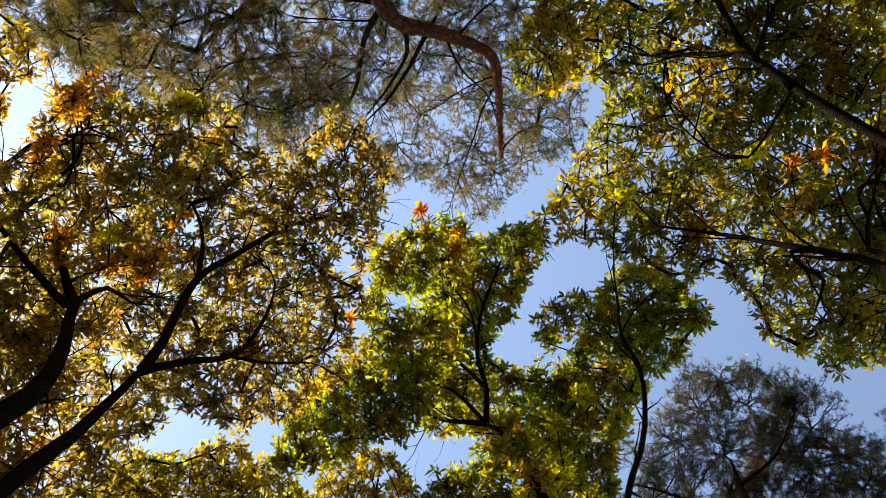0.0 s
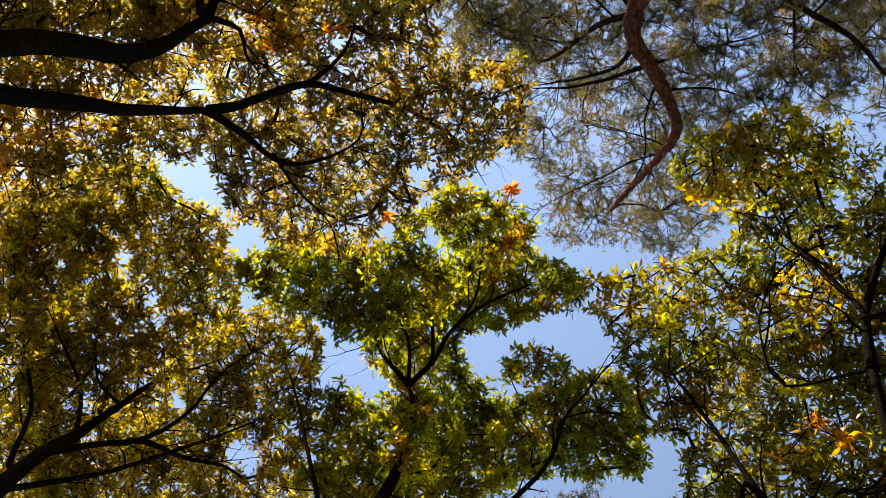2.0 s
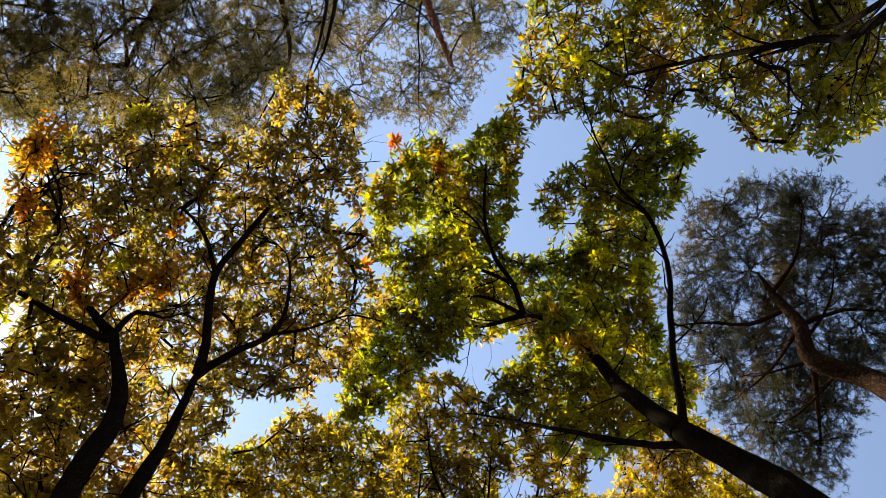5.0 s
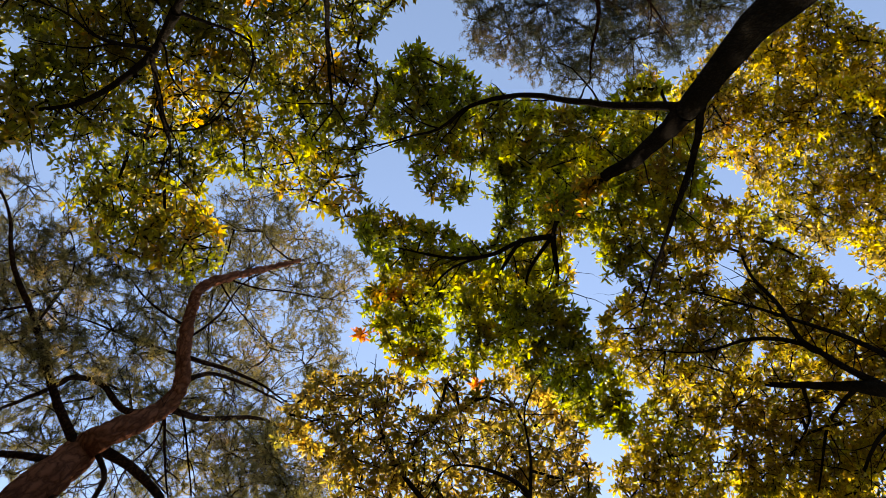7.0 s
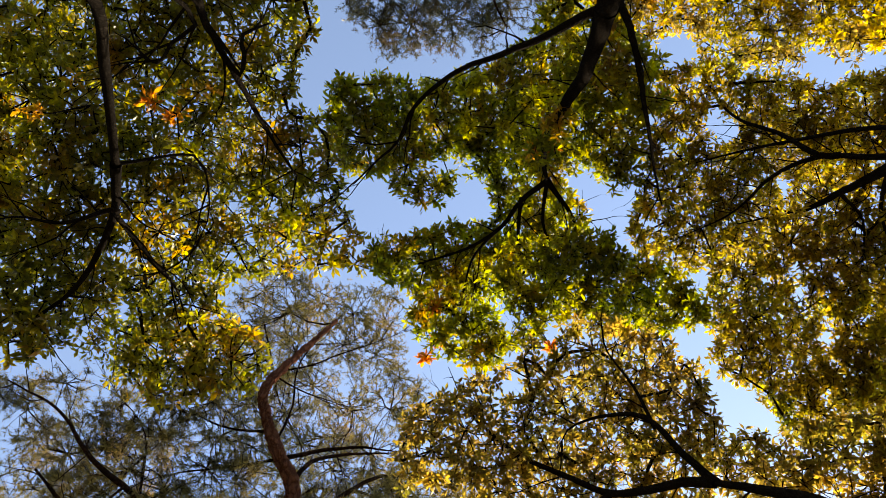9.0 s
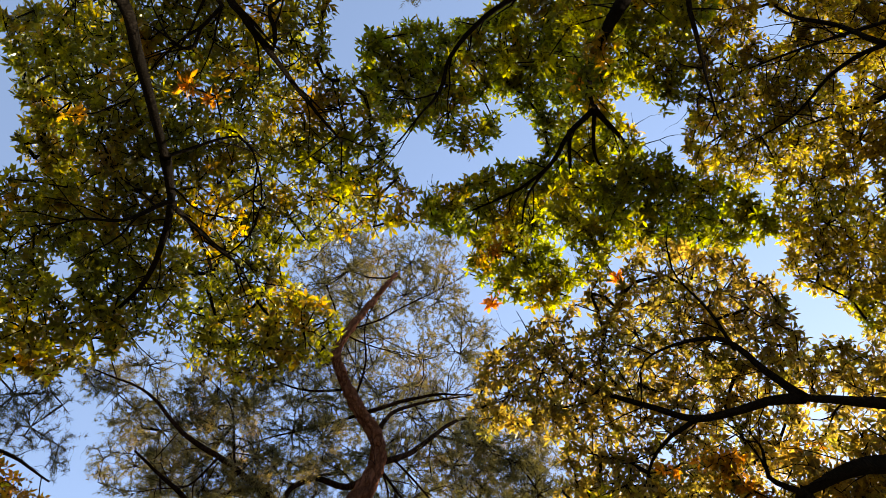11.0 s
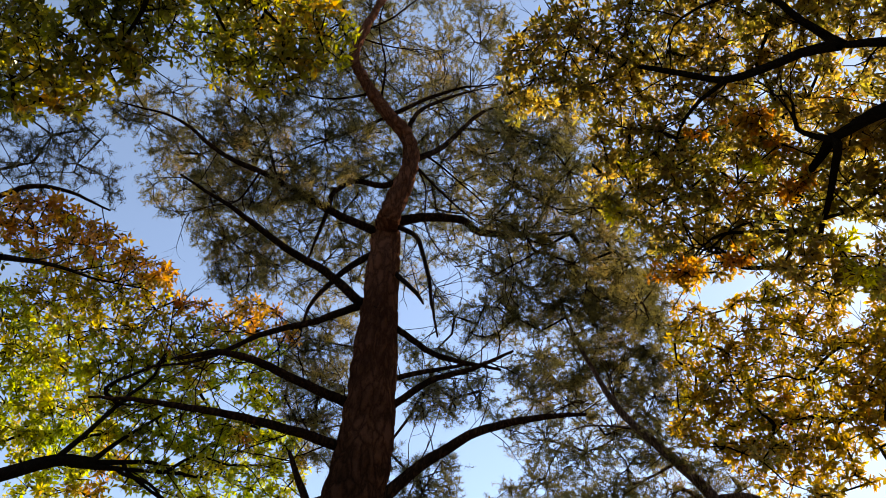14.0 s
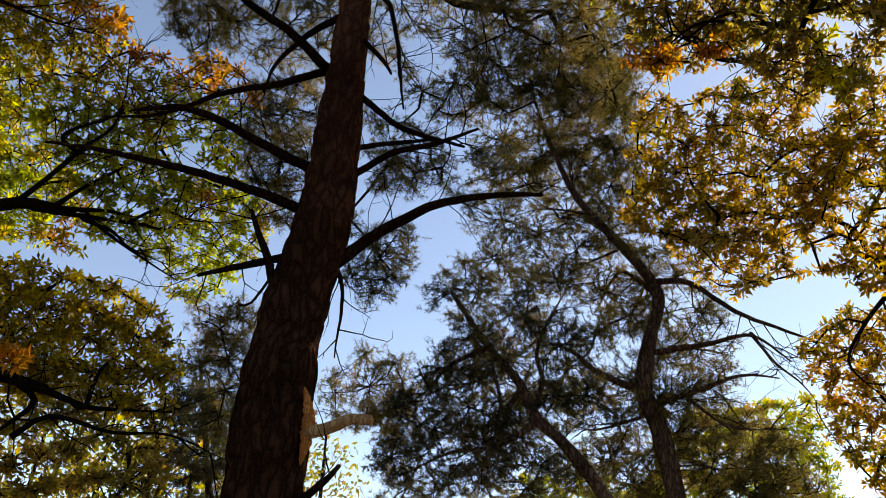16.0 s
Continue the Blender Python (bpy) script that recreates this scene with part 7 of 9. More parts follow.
sprays(oak_n, [(3.80, 6.03, 5.91, 0.22), (4.40, 6.99, 3.63, 0.36), (4.46, 7.11, 3.26, 0.15), (4.45, 7.11, 3.98, 0.46), (3.49, 5.59, 7.17, 0.15), (4.43, 7.12, 4.85, 0.47), (3.84, 6.22, 5.92, 0.15), (3.65, 5.95, 5.15, 0.14), (4.34, 7.11, 3.42, 0.15), (3.61, 5.92, 5.44, 0.14), (3.69, 6.07, 6.42, 0.45), (4.43, 7.34, 4.27, 0.37), (3.42, 5.70, 7.28, 0.15), (3.54, 5.91, 5.61, 0.32), (4.09, 6.83, 4.94, 0.19), (4.33, 7.29, 4.59, 0.33), (4.24, 7.16, 3.74, 0.19), (4.28, 7.23, 3.62, 0.15)])
sprays(oak_n, [(3.91, 6.61, 7.12, 0.49), (3.67, 6.21, 7.33, 0.46), (3.53, 6.04, 5.93, 0.43), (4.27, 7.34, 3.93, 0.19), (4.22, 7.33, 4.37, 0.16), (4.05, 7.03, 4.87, 0.23), (4.18, 7.26, 4.01, 0.15), (4.16, 7.23, 4.76, 0.21), (3.67, 6.43, 5.37, 0.15), (3.23, 5.68, 7.17, 0.22), (4.31, 7.60, 4.35, 0.16), (4.15, 7.34, 4.64, 0.16), (3.60, 6.44, 5.85, 0.22), (3.74, 6.71, 5.82, 0.17), (3.93, 7.05, 4.76, 0.15), (3.66, 6.58, 5.88, 0.15), (3.65, 6.62, 5.56, 0.22), (3.06, 5.60, 7.25, 0.15)])
sprays(oak_n, [(3.52, 6.44, 5.87, 0.15), (3.63, 6.68, 6.58, 0.48), (3.44, 6.39, 6.91, 0.47), (3.35, 6.24, 5.62, 0.14), (3.51, 6.54, 6.03, 0.35), (3.44, 6.44, 7.40, 0.49), (2.98, 5.66, 7.08, 0.25), (3.35, 6.47, 5.29, 0.14), (3.55, 6.89, 5.83, 0.40), (3.33, 6.49, 5.89, 0.15), (3.42, 6.80, 6.33, 0.47), (3.24, 6.48, 5.81, 0.15), (2.86, 5.75, 7.22, 0.15), (3.26, 6.58, 5.35, 0.18), (3.39, 6.87, 6.69, 0.48), (3.08, 6.37, 5.81, 0.14), (2.85, 5.94, 6.94, 0.44), (3.07, 6.44, 5.75, 0.14)])
sprays(oak_n, [(2.79, 5.86, 7.27, 0.15), (3.07, 6.52, 6.95, 0.47), (3.19, 6.81, 5.73, 0.43), (2.91, 6.25, 5.72, 0.14), (3.10, 6.65, 5.30, 0.19), (2.95, 6.36, 5.75, 0.14), (2.77, 6.05, 7.35, 0.15), (2.94, 6.52, 6.08, 0.38), (2.90, 6.45, 5.89, 0.14), (2.95, 6.57, 6.57, 0.46), (2.93, 6.56, 5.83, 0.15), (3.04, 6.92, 5.47, 0.15), (2.42, 5.58, 6.79, 0.19), (2.71, 6.34, 5.70, 0.14), (2.65, 6.20, 6.85, 0.45), (2.78, 6.51, 5.66, 0.32), (2.94, 6.94, 5.56, 0.15), (2.60, 6.17, 5.70, 0.14)])
sprays(oak_n, [(2.63, 6.31, 6.07, 0.43), (2.60, 6.29, 5.72, 0.14), (2.81, 6.87, 5.61, 0.15), (2.45, 6.05, 7.26, 0.15), (2.41, 6.00, 6.31, 0.42), (2.28, 5.73, 7.08, 0.14), (2.46, 6.21, 5.63, 0.14), (2.45, 6.20, 5.59, 0.20), (2.54, 6.50, 5.56, 0.14), (2.37, 6.13, 6.95, 0.42), (2.40, 6.23, 5.72, 0.17), (2.25, 6.02, 5.55, 0.15), (2.19, 5.88, 7.08, 0.22), (2.32, 6.32, 6.05, 0.42), (2.24, 6.19, 6.59, 0.33), (2.20, 6.10, 5.58, 0.13), (2.19, 6.13, 5.66, 0.13), (2.17, 6.11, 7.44, 0.15)])
sprays(oak_n, [(2.00, 5.74, 6.82, 0.14), (2.18, 6.26, 6.31, 0.29), (2.10, 6.18, 7.01, 0.15), (1.98, 5.88, 5.48, 0.13), (2.09, 6.26, 6.79, 0.15), (1.89, 5.83, 6.21, 0.13), (1.88, 5.85, 5.57, 0.22), (1.99, 6.20, 6.03, 0.17), (1.93, 6.13, 6.10, 0.14), (1.90, 6.21, 5.92, 0.14)])
sprays(oak_n, [(2.25, 5.94, 6.08, 0.25), (2.57, 5.81, 5.39, 0.21), (2.81, 5.69, 4.85, 0.19), (2.36, 5.89, 7.64, 0.21), (2.46, 5.85, 5.29, 0.18)], LEAF_GOLD)
leaf_out(oak_n)
oak_o = Tree("oak_tree", (4.2, 14.5, 0), 19, SHADED_OAK_BARK, LEAF_SUNLIT, size=0.12, dense=0.42, far=True, label="far yellow-green oak tree behind the pines")
trunk(oak_o, (4.2, 14.5, -0.15, 0.18), (4.3, 14.2, 3, 0.12), (4.3, 13.8, 6.5, 0.06))
sprays(oak_o, [(6.99, 12.86, 5.06, 0.26), (6.74, 12.39, 4.43, 0.25), (6.85, 12.63, 6.24, 0.26), (6.91, 12.81, 4.81, 0.26), (6.90, 12.82, 5.79, 0.26), (6.72, 12.50, 5.14, 0.25), (6.97, 13.00, 4.39, 0.29), (6.79, 13.03, 6.04, 0.46), (6.66, 12.92, 4.53, 0.53), (6.69, 13.05, 5.53, 0.58), (6.25, 12.50, 6.04, 0.25), (6.50, 13.02, 4.96, 0.78), (6.32, 12.91, 4.35, 0.31), (6.03, 12.41, 6.06, 0.25), (6.07, 12.72, 5.60, 0.76), (5.84, 12.43, 6.00, 0.25), (5.97, 12.72, 4.19, 0.25), (5.99, 12.98, 4.64, 0.66)])
sprays(oak_o, [(5.64, 12.45, 5.87, 0.30), (5.60, 12.45, 4.96, 0.73), (5.34, 12.23, 4.07, 0.24), (5.42, 12.49, 5.94, 0.25), (5.59, 12.95, 5.52, 0.76), (5.32, 12.52, 4.23, 0.29), (5.18, 12.53, 5.82, 0.37), (5.17, 12.55, 4.68, 0.72), (4.97, 12.25, 4.12, 0.23), (4.74, 12.21, 5.70, 0.29), (4.70, 12.12, 4.13, 0.28), (4.62, 12.11, 5.13, 0.70), (4.53, 12.16, 4.03, 0.23), (4.50, 12.35, 4.56, 0.70), (4.39, 12.09, 5.58, 0.35), (4.41, 12.30, 4.05, 0.23), (4.16, 12.05, 5.27, 0.23), (4.15, 12.16, 4.95, 0.28)])
sprays(oak_o, [(4.28, 12.56, 4.15, 0.23), (4.10, 12.41, 4.84, 0.23), (3.94, 12.19, 4.61, 0.23), (4.04, 12.62, 4.37, 0.46), (3.85, 12.66, 4.09, 0.23), (3.75, 12.85, 4.35, 0.42), (3.65, 12.60, 4.58, 0.23), (3.53, 12.77, 4.10, 0.23), (3.46, 13.07, 4.44, 0.42), (3.47, 13.71, 4.27, 0.25), (3.32, 13.76, 4.57, 0.44), (3.17, 13.47, 4.22, 0.24), (3.20, 13.94, 4.92, 0.25), (3.00, 14.00, 4.61, 0.52), (2.80, 14.38, 4.37, 0.26), (2.70, 14.02, 4.92, 0.25), (2.57, 14.50, 4.70, 0.53), (2.35, 14.27, 4.96, 0.26)])
sprays(oak_o, [(2.19, 13.89, 4.26, 0.25), (2.20, 14.58, 5.03, 0.26), (1.96, 14.37, 4.65, 0.52), (1.70, 13.88, 4.85, 0.25), (1.60, 14.15, 4.40, 0.28), (1.56, 14.38, 4.63, 0.26)])
leaf_out(oak_o)

# ---- the tall red-barked pine ----
pine_d = Tree("pine_tree", (-1.3, 6.75, 0), 21, PINE_BARK, NEEDLE, True, 0.092, dense=1.05, label="tall pine tree with reddish bark and crooked dark limbs")
trunk(pine_d, (-1.30, 6.75, -0.20, 0.500), (-1.34, 6.49, 0.82, 0.420), (-1.51, 6.43, 2.35, 0.378), (-1.55, 6.39, 2.99, 0.360), (-1.56, 6.36, 3.59, 0.344), (-1.54, 6.34, 4.37, 0.323), (-1.46, 6.33, 4.98, 0.306), (-1.34, 6.32, 5.66, 0.287), (-1.31, 6.30, 6.39, 0.267), (-1.30, 6.27, 8.08, 0.221), (-1.30, 6.25, 9.04, 0.195), (-1.22, 5.99, 9.22, 0.148), (-0.97, 5.83, 10.14, 0.116), (-1.04, 5.62, 10.55, 0.100), (-1.33, 5.39, 10.85, 0.092), (-1.63, 5.15, 11.29, 0.082), (-1.80, 4.92, 11.69, 0.074), (-1.66, 4.79, 12.27, 0.064), (-1.40, 4.69, 13.30, 0.046), (-1.14, 4.58, 14.22, 0.030), plated=True)
limb(pine_d, "limb", 0.06336, 0.01496, (-1.27, 6.19, 8.98), (-2.09, 5.99, 9.40), (-2.80, 5.71, 9.75), (-3.47, 5.37, 9.87), (-4.07, 4.96, 10.17), (-4.63, 4.50, 9.92))
limb(pine_d, "limb", 0.06336, 0.02244, (-1.52, 6.24, 7.82), (-1.93, 6.01, 8.10), (-2.47, 5.69, 8.31), (-3.00, 5.31, 8.56), (-3.60, 4.81, 8.70))
limb(pine_d, "limb", 0.04928, 0.01496, (-0.98, 5.93, 10.34), (-0.54, 6.15, 10.98), (0.02, 6.34, 12.11), (0.42, 6.50, 12.59), (1.50, 6.51, 12.58))
limb(pine_d, "limb", 0.02112, 0.00748, (-0.00, 6.19, 11.46), (0.64, 6.40, 11.54), (1.45, 6.52, 11.47))
limb(pine_d, "limb", 0.03872, 0.01496, (-1.27, 5.58, 11.05), (-0.76, 5.52, 11.31), (-0.23, 5.42, 11.42), (0.33, 5.28, 11.27))
limb(pine_d, "limb", 0.03872, 0.01496, (-1.04, 5.62, 10.55), (-0.87, 5.74, 11.35), (-0.43, 5.88, 11.96), (0.38, 5.97, 12.44))
limb(pine_d, "limb", 0.0704, 0.0374, (-1.17, 6.20, 9.29), (-0.71, 6.34, 9.53), (-0.24, 6.45, 9.56), (-0.01, 6.53, 9.39), (0.62, 6.57, 9.33), (1.25, 6.56, 9.33))
limb(pine_d, "limb", 0.0352, 0.00748, (1.25, 6.56, 9.33), (1.51, 6.78, 8.97), (1.94, 6.94, 8.36), (2.32, 7.11, 7.99))
limb(pine_d, "limb", 0.02112, 0.00748, (1.25, 6.56, 9.33), (0.68, 6.75, 9.11), (0.11, 6.89, 8.84))
limb(pine_d, "limb", 0.0352, 0.01874, (-1.15, 6.11, 9.11), (-0.87, 6.07, 8.82), (-0.71, 6.01, 8.12), (-0.63, 5.94, 7.49), (-0.55, 5.88, 6.93))
limb(pine_d, "limb", 0.0352, 0.02244, (-1.19, 6.20, 8.35), (-0.84, 6.05, 7.79), (-0.72, 5.86, 7.42))
limb(pine_d, "limb", 0.04224, 0.02622, (-1.16, 6.31, 7.50), (-0.68, 6.33, 7.07), (-0.24, 6.32, 6.88), (0.14, 6.29, 6.77))
limb(pine_d, "limb", 0.0352, 0.02244, (-1.26, 6.32, 6.66), (-0.83, 6.49, 6.89), (-0.44, 6.62, 7.06), (-0.17, 6.73, 7.23))
limb(pine_d, "limb", 0.04224, 0.02622, (-1.17, 6.34, 6.28), (-0.67, 6.24, 6.60), (-0.17, 6.09, 6.65), (0.27, 5.92, 6.73))
limb(pine_d, "limb", 0.0704, 0.03362, (-1.27, 6.42, 5.20), (-1.10, 6.37, 5.30), (-0.76, 6.33, 5.62), (-0.16, 6.29, 5.95), (0.44, 6.19, 6.04), (0.96, 6.04, 5.98))
limb(pine_d, "limb", 0.05984, 0.02244, (-1.51, 6.38, 5.86), (-1.97, 6.16, 5.93), (-2.50, 5.87, 5.95), (-2.97, 5.55, 5.86), (-3.37, 5.22, 5.74), (-3.62, 4.94, 5.56))
limb(pine_d, "limb", 0.05984, 0.02992, (-1.44, 6.39, 6.40), (-2.02, 6.04, 6.45), (-2.43, 5.68, 6.48), (-2.72, 5.34, 6.34), (-2.94, 5.01, 6.03))
limb(pine_d, "limb", 0.0528, 0.01496, (-1.36, 6.30, 7.93), (-2.04, 6.11, 7.42), (-2.59, 5.89, 7.05), (-3.00, 5.68, 6.59), (-3.47, 5.39, 6.24))
limb(pine_d, "limb", 0.04576, 0.03362, (-1.71, 6.23, 4.84), (-1.82, 6.13, 5.16), (-1.89, 6.04, 5.31), (-2.00, 5.94, 5.58))
limb(pine_d, "limb", 0.04928, 0.02992, (-1.59, 6.46, 5.38), (-2.06, 6.13, 5.04), (-2.34, 5.82, 4.75))
limb(pine_d, "limb", 0.02464, 0.01118, (-1.19, 6.44, 5.27), (-1.07, 6.36, 4.97), (-1.03, 6.26, 4.62), (-1.03, 6.16, 4.12))
limb(pine_d, "limb", 0.04928, 0.02244, (-1.37, 6.17, 10.08), (-1.80, 6.15, 10.22), (-2.10, 6.14, 9.97), (-2.16, 6.20, 9.66), (-2.30, 6.23, 8.66))
limb(pine_d, "limb", 0.04928, 0.02244, (-1.31, 6.28, 8.87), (-1.80, 6.28, 8.47), (-2.16, 6.28, 7.90), (-2.26, 6.35, 7.51))
limb(pine_d, "limb", 0.04224, 0.03362, (-1.25, 6.25, 2.88), (-1.03, 6.14, 2.96), (-0.86, 6.01, 3.10))
limb(pine_d, "limb", 0.0176, 0.004488, (-1.74, 5.05, 12.80), (-1.30, 4.91, 12.86), (-0.91, 4.73, 13.07), (-0.34, 4.54, 13.46), (0.36, 4.27, 13.91))
limb(pine_d, "limb", 0.01549, 0.004488, (-1.79, 5.14, 12.68), (-1.31, 5.23, 12.49), (-0.76, 5.29, 12.43), (-0.39, 5.28, 12.18))
limb(pine_d, "limb", 0.01971, 0.005192, (-1.59, 5.30, 11.20), (-2.12, 5.34, 11.17), (-2.67, 5.34, 11.39), (-3.26, 5.26, 11.84))
limb(pine_d, "limb", 0.02112, 0.005192, (-1.35, 5.56, 10.95), (-1.93, 5.62, 10.64), (-2.54, 5.61, 10.26), (-3.02, 5.61, 9.76))
limb(pine_d, "limb", 0.01971, 0.005192, (-0.93, 5.84, 10.14), (-0.54, 6.08, 9.76), (-0.08, 6.29, 9.36), (0.31, 6.48, 9.43))
limb(pine_d, "limb", 0.0169, 0.004488, (-0.77, 5.86, 10.36), (-0.30, 6.16, 10.10), (0.09, 6.42, 9.75), (0.14, 6.69, 9.31))
limb(pine_d, "limb", 0.0183, 0.004488, (-1.41, 5.34, 10.93), (-1.36, 5.15, 11.78), (-1.49, 4.91, 12.90), (-1.18, 4.78, 14.72))
limb(pine_d, "limb", 0.01549, 0.004488, (-1.05, 5.72, 10.41), (-0.77, 6.02, 9.84), (-0.75, 6.29, 9.18), (-0.27, 6.59, 8.57))
limb(pine_d, "limb", 0.0169, 0.004488, (-2.98, 5.52, 9.64), (-3.26, 5.71, 9.29), (-3.69, 5.82, 9.33), (-4.14, 5.89, 9.21))
limb(pine_d, "limb", 0.0169, 0.004488, (-2.76, 5.62, 9.63), (-3.29, 5.62, 11.10), (-4.02, 5.45, 11.74), (-4.61, 5.30, 11.73))
limb(pine_d, "limb", 0.01408, 0.003784, (1.25, 6.56, 9.33), (1.63, 6.89, 10.18), (2.26, 7.13, 11.14))
limb(pine_d, "limb", 0.01408, 0.003784, (0.31, 6.68, 9.47), (0.43, 6.97, 8.91), (0.23, 7.28, 8.37))
limb(pine_d, "limb", 0.01408, 0.003784, (1.37, 6.53, 8.89), (1.39, 6.94, 8.60), (1.21, 7.38, 8.30))
sprays(pine_d, [(2.33, 6.63, 10.98, 0.20), (2.45, 7.20, 8.55, 0.18), (2.36, 6.99, 7.78, 0.17), (2.62, 7.75, 8.41, 0.18), (2.65, 7.90, 9.47, 0.20), (2.52, 7.69, 9.92, 0.20), (2.67, 8.18, 9.67, 0.25), (2.59, 7.99, 9.86, 0.26), (2.31, 7.31, 8.29, 0.31), (2.65, 8.52, 10.38, 0.37), (2.24, 7.32, 12.04, 0.22), (2.40, 7.86, 8.83, 0.42), (2.16, 7.21, 10.96, 0.58), (2.10, 7.35, 10.05, 0.55), (2.23, 8.21, 9.51, 0.57), (2.22, 8.24, 10.28, 0.26), (1.87, 7.13, 11.61, 0.21), (2.07, 7.92, 9.89, 0.57)])
sprays(pine_d, [(2.18, 8.43, 9.71, 0.58), (2.09, 8.22, 8.85, 0.19), (1.74, 6.86, 12.77, 0.22), (1.45, 5.88, 9.91, 0.21), (1.67, 7.19, 10.29, 0.55), (1.89, 8.24, 8.81, 0.19), (1.41, 6.55, 10.66, 0.19), (1.47, 6.94, 13.05, 0.34), (1.81, 8.66, 10.34, 0.56), (1.67, 8.08, 9.35, 0.51), (1.74, 8.51, 9.32, 0.35), (1.52, 7.53, 11.41, 0.60), (1.17, 5.97, 10.60, 0.52), (1.57, 8.11, 10.04, 0.58), (1.16, 6.30, 10.29, 0.18), (1.41, 7.88, 10.13, 0.20), (1.35, 7.53, 14.59, 0.29), (1.44, 8.74, 9.32, 0.20)])
sprays(pine_d, [(1.27, 8.43, 9.70, 0.57), (1.22, 8.11, 10.22, 0.25), (0.97, 6.56, 10.77, 0.23), (1.23, 8.46, 9.80, 0.58), (1.11, 7.86, 12.37, 0.28), (0.99, 7.39, 13.25, 0.66), (0.98, 7.79, 15.08, 0.26), (0.87, 6.95, 9.69, 0.52), (0.96, 7.79, 11.50, 0.22), (0.93, 8.81, 9.49, 0.21), (0.65, 6.16, 15.25, 0.29), (0.83, 8.12, 12.73, 0.24), (0.79, 8.47, 9.27, 0.20), (0.72, 7.94, 9.63, 0.55), (0.78, 8.76, 9.60, 0.21), (0.64, 7.27, 12.22, 0.61), (0.54, 6.52, 12.84, 0.22), (0.46, 6.32, 13.37, 0.29)])
sprays(pine_d, [(0.62, 8.57, 13.46, 0.25), (0.51, 7.72, 9.57, 0.54), (0.45, 7.75, 14.17, 0.44), (0.48, 8.20, 9.26, 0.36), (0.46, 7.96, 11.20, 0.37), (0.38, 6.85, 12.95, 0.28), (0.45, 8.48, 9.51, 0.36), (0.32, 7.71, 9.87, 0.24), (0.23, 6.26, 15.97, 0.46), (0.24, 8.10, 9.53, 0.20), (0.24, 8.32, 12.72, 0.36), (0.20, 6.90, 12.71, 0.23), (0.21, 8.10, 9.97, 0.20), (0.21, 8.54, 9.22, 0.20), (0.21, 8.44, 9.15, 0.22), (0.15, 6.21, 14.38, 0.69), (0.17, 7.31, 11.69, 0.26), (0.17, 7.53, 10.00, 0.55)])
sprays(pine_d, [(0.13, 7.74, 13.22, 0.67), (0.02, 7.65, 9.06, 0.52), (-0.00, 8.29, 8.96, 0.19), (-0.01, 7.73, 14.30, 0.25), (-0.07, 8.28, 12.92, 0.24), (-0.06, 6.94, 13.87, 0.68), (-0.11, 7.95, 7.48, 0.17), (-0.11, 7.63, 7.47, 0.17), (-0.12, 7.64, 13.91, 0.31), (-0.17, 8.46, 12.12, 0.65), (-0.14, 7.02, 11.33, 0.30), (-0.20, 7.92, 8.72, 0.18), (-0.27, 7.93, 7.83, 0.28), (-0.29, 7.83, 8.11, 0.22), (-0.28, 6.77, 22.75, 0.38), (-0.35, 7.51, 9.86, 0.19), (-0.39, 8.01, 12.49, 0.23), (-0.43, 7.61, 7.18, 0.16)])
sprays(pine_d, [(-0.43, 7.49, 8.68, 0.27), (-0.44, 7.60, 22.70, 0.78), (-0.46, 7.50, 19.93, 0.96), (-0.47, 7.61, 7.34, 0.38), (-0.43, 6.93, 12.52, 0.33), (-0.47, 7.54, 8.04, 0.17), (-0.51, 8.03, 6.39, 0.18), (-0.50, 7.88, 6.50, 0.16), (-0.53, 7.99, 10.87, 0.37), (-0.59, 7.46, 6.35, 0.17), (-0.66, 8.07, 6.83, 0.19), (-0.62, 7.50, 8.96, 0.18), (-0.65, 7.71, 5.87, 0.15), (-0.63, 7.38, 12.29, 0.62), (-0.65, 7.37, 16.44, 0.80), (-0.66, 7.54, 8.15, 0.17), (-0.76, 8.04, 10.52, 0.21), (-0.72, 7.53, 7.55, 0.47)])
sprays(pine_d, [(-0.79, 8.26, 12.03, 0.65), (-0.69, 7.18, 13.53, 0.68), (-0.77, 7.73, 5.79, 0.15), (-0.72, 7.07, 23.55, 0.39), (-0.74, 7.22, 8.96, 0.18), (-0.81, 7.67, 11.87, 0.22), (-0.80, 7.43, 6.94, 0.16), (-0.83, 7.59, 6.02, 0.43), (-0.81, 7.30, 7.22, 0.29), (-0.89, 7.71, 5.61, 0.26), (-0.86, 7.35, 15.02, 0.74), (-0.93, 7.81, 6.31, 0.45), (-0.94, 7.76, 5.80, 0.15), (-0.81, 6.40, 11.72, 0.20), (-0.99, 7.61, 9.56, 0.21), (-0.98, 7.48, 8.02, 0.26), (-0.98, 7.40, 6.97, 0.16), (-0.99, 7.49, 7.07, 0.16)])
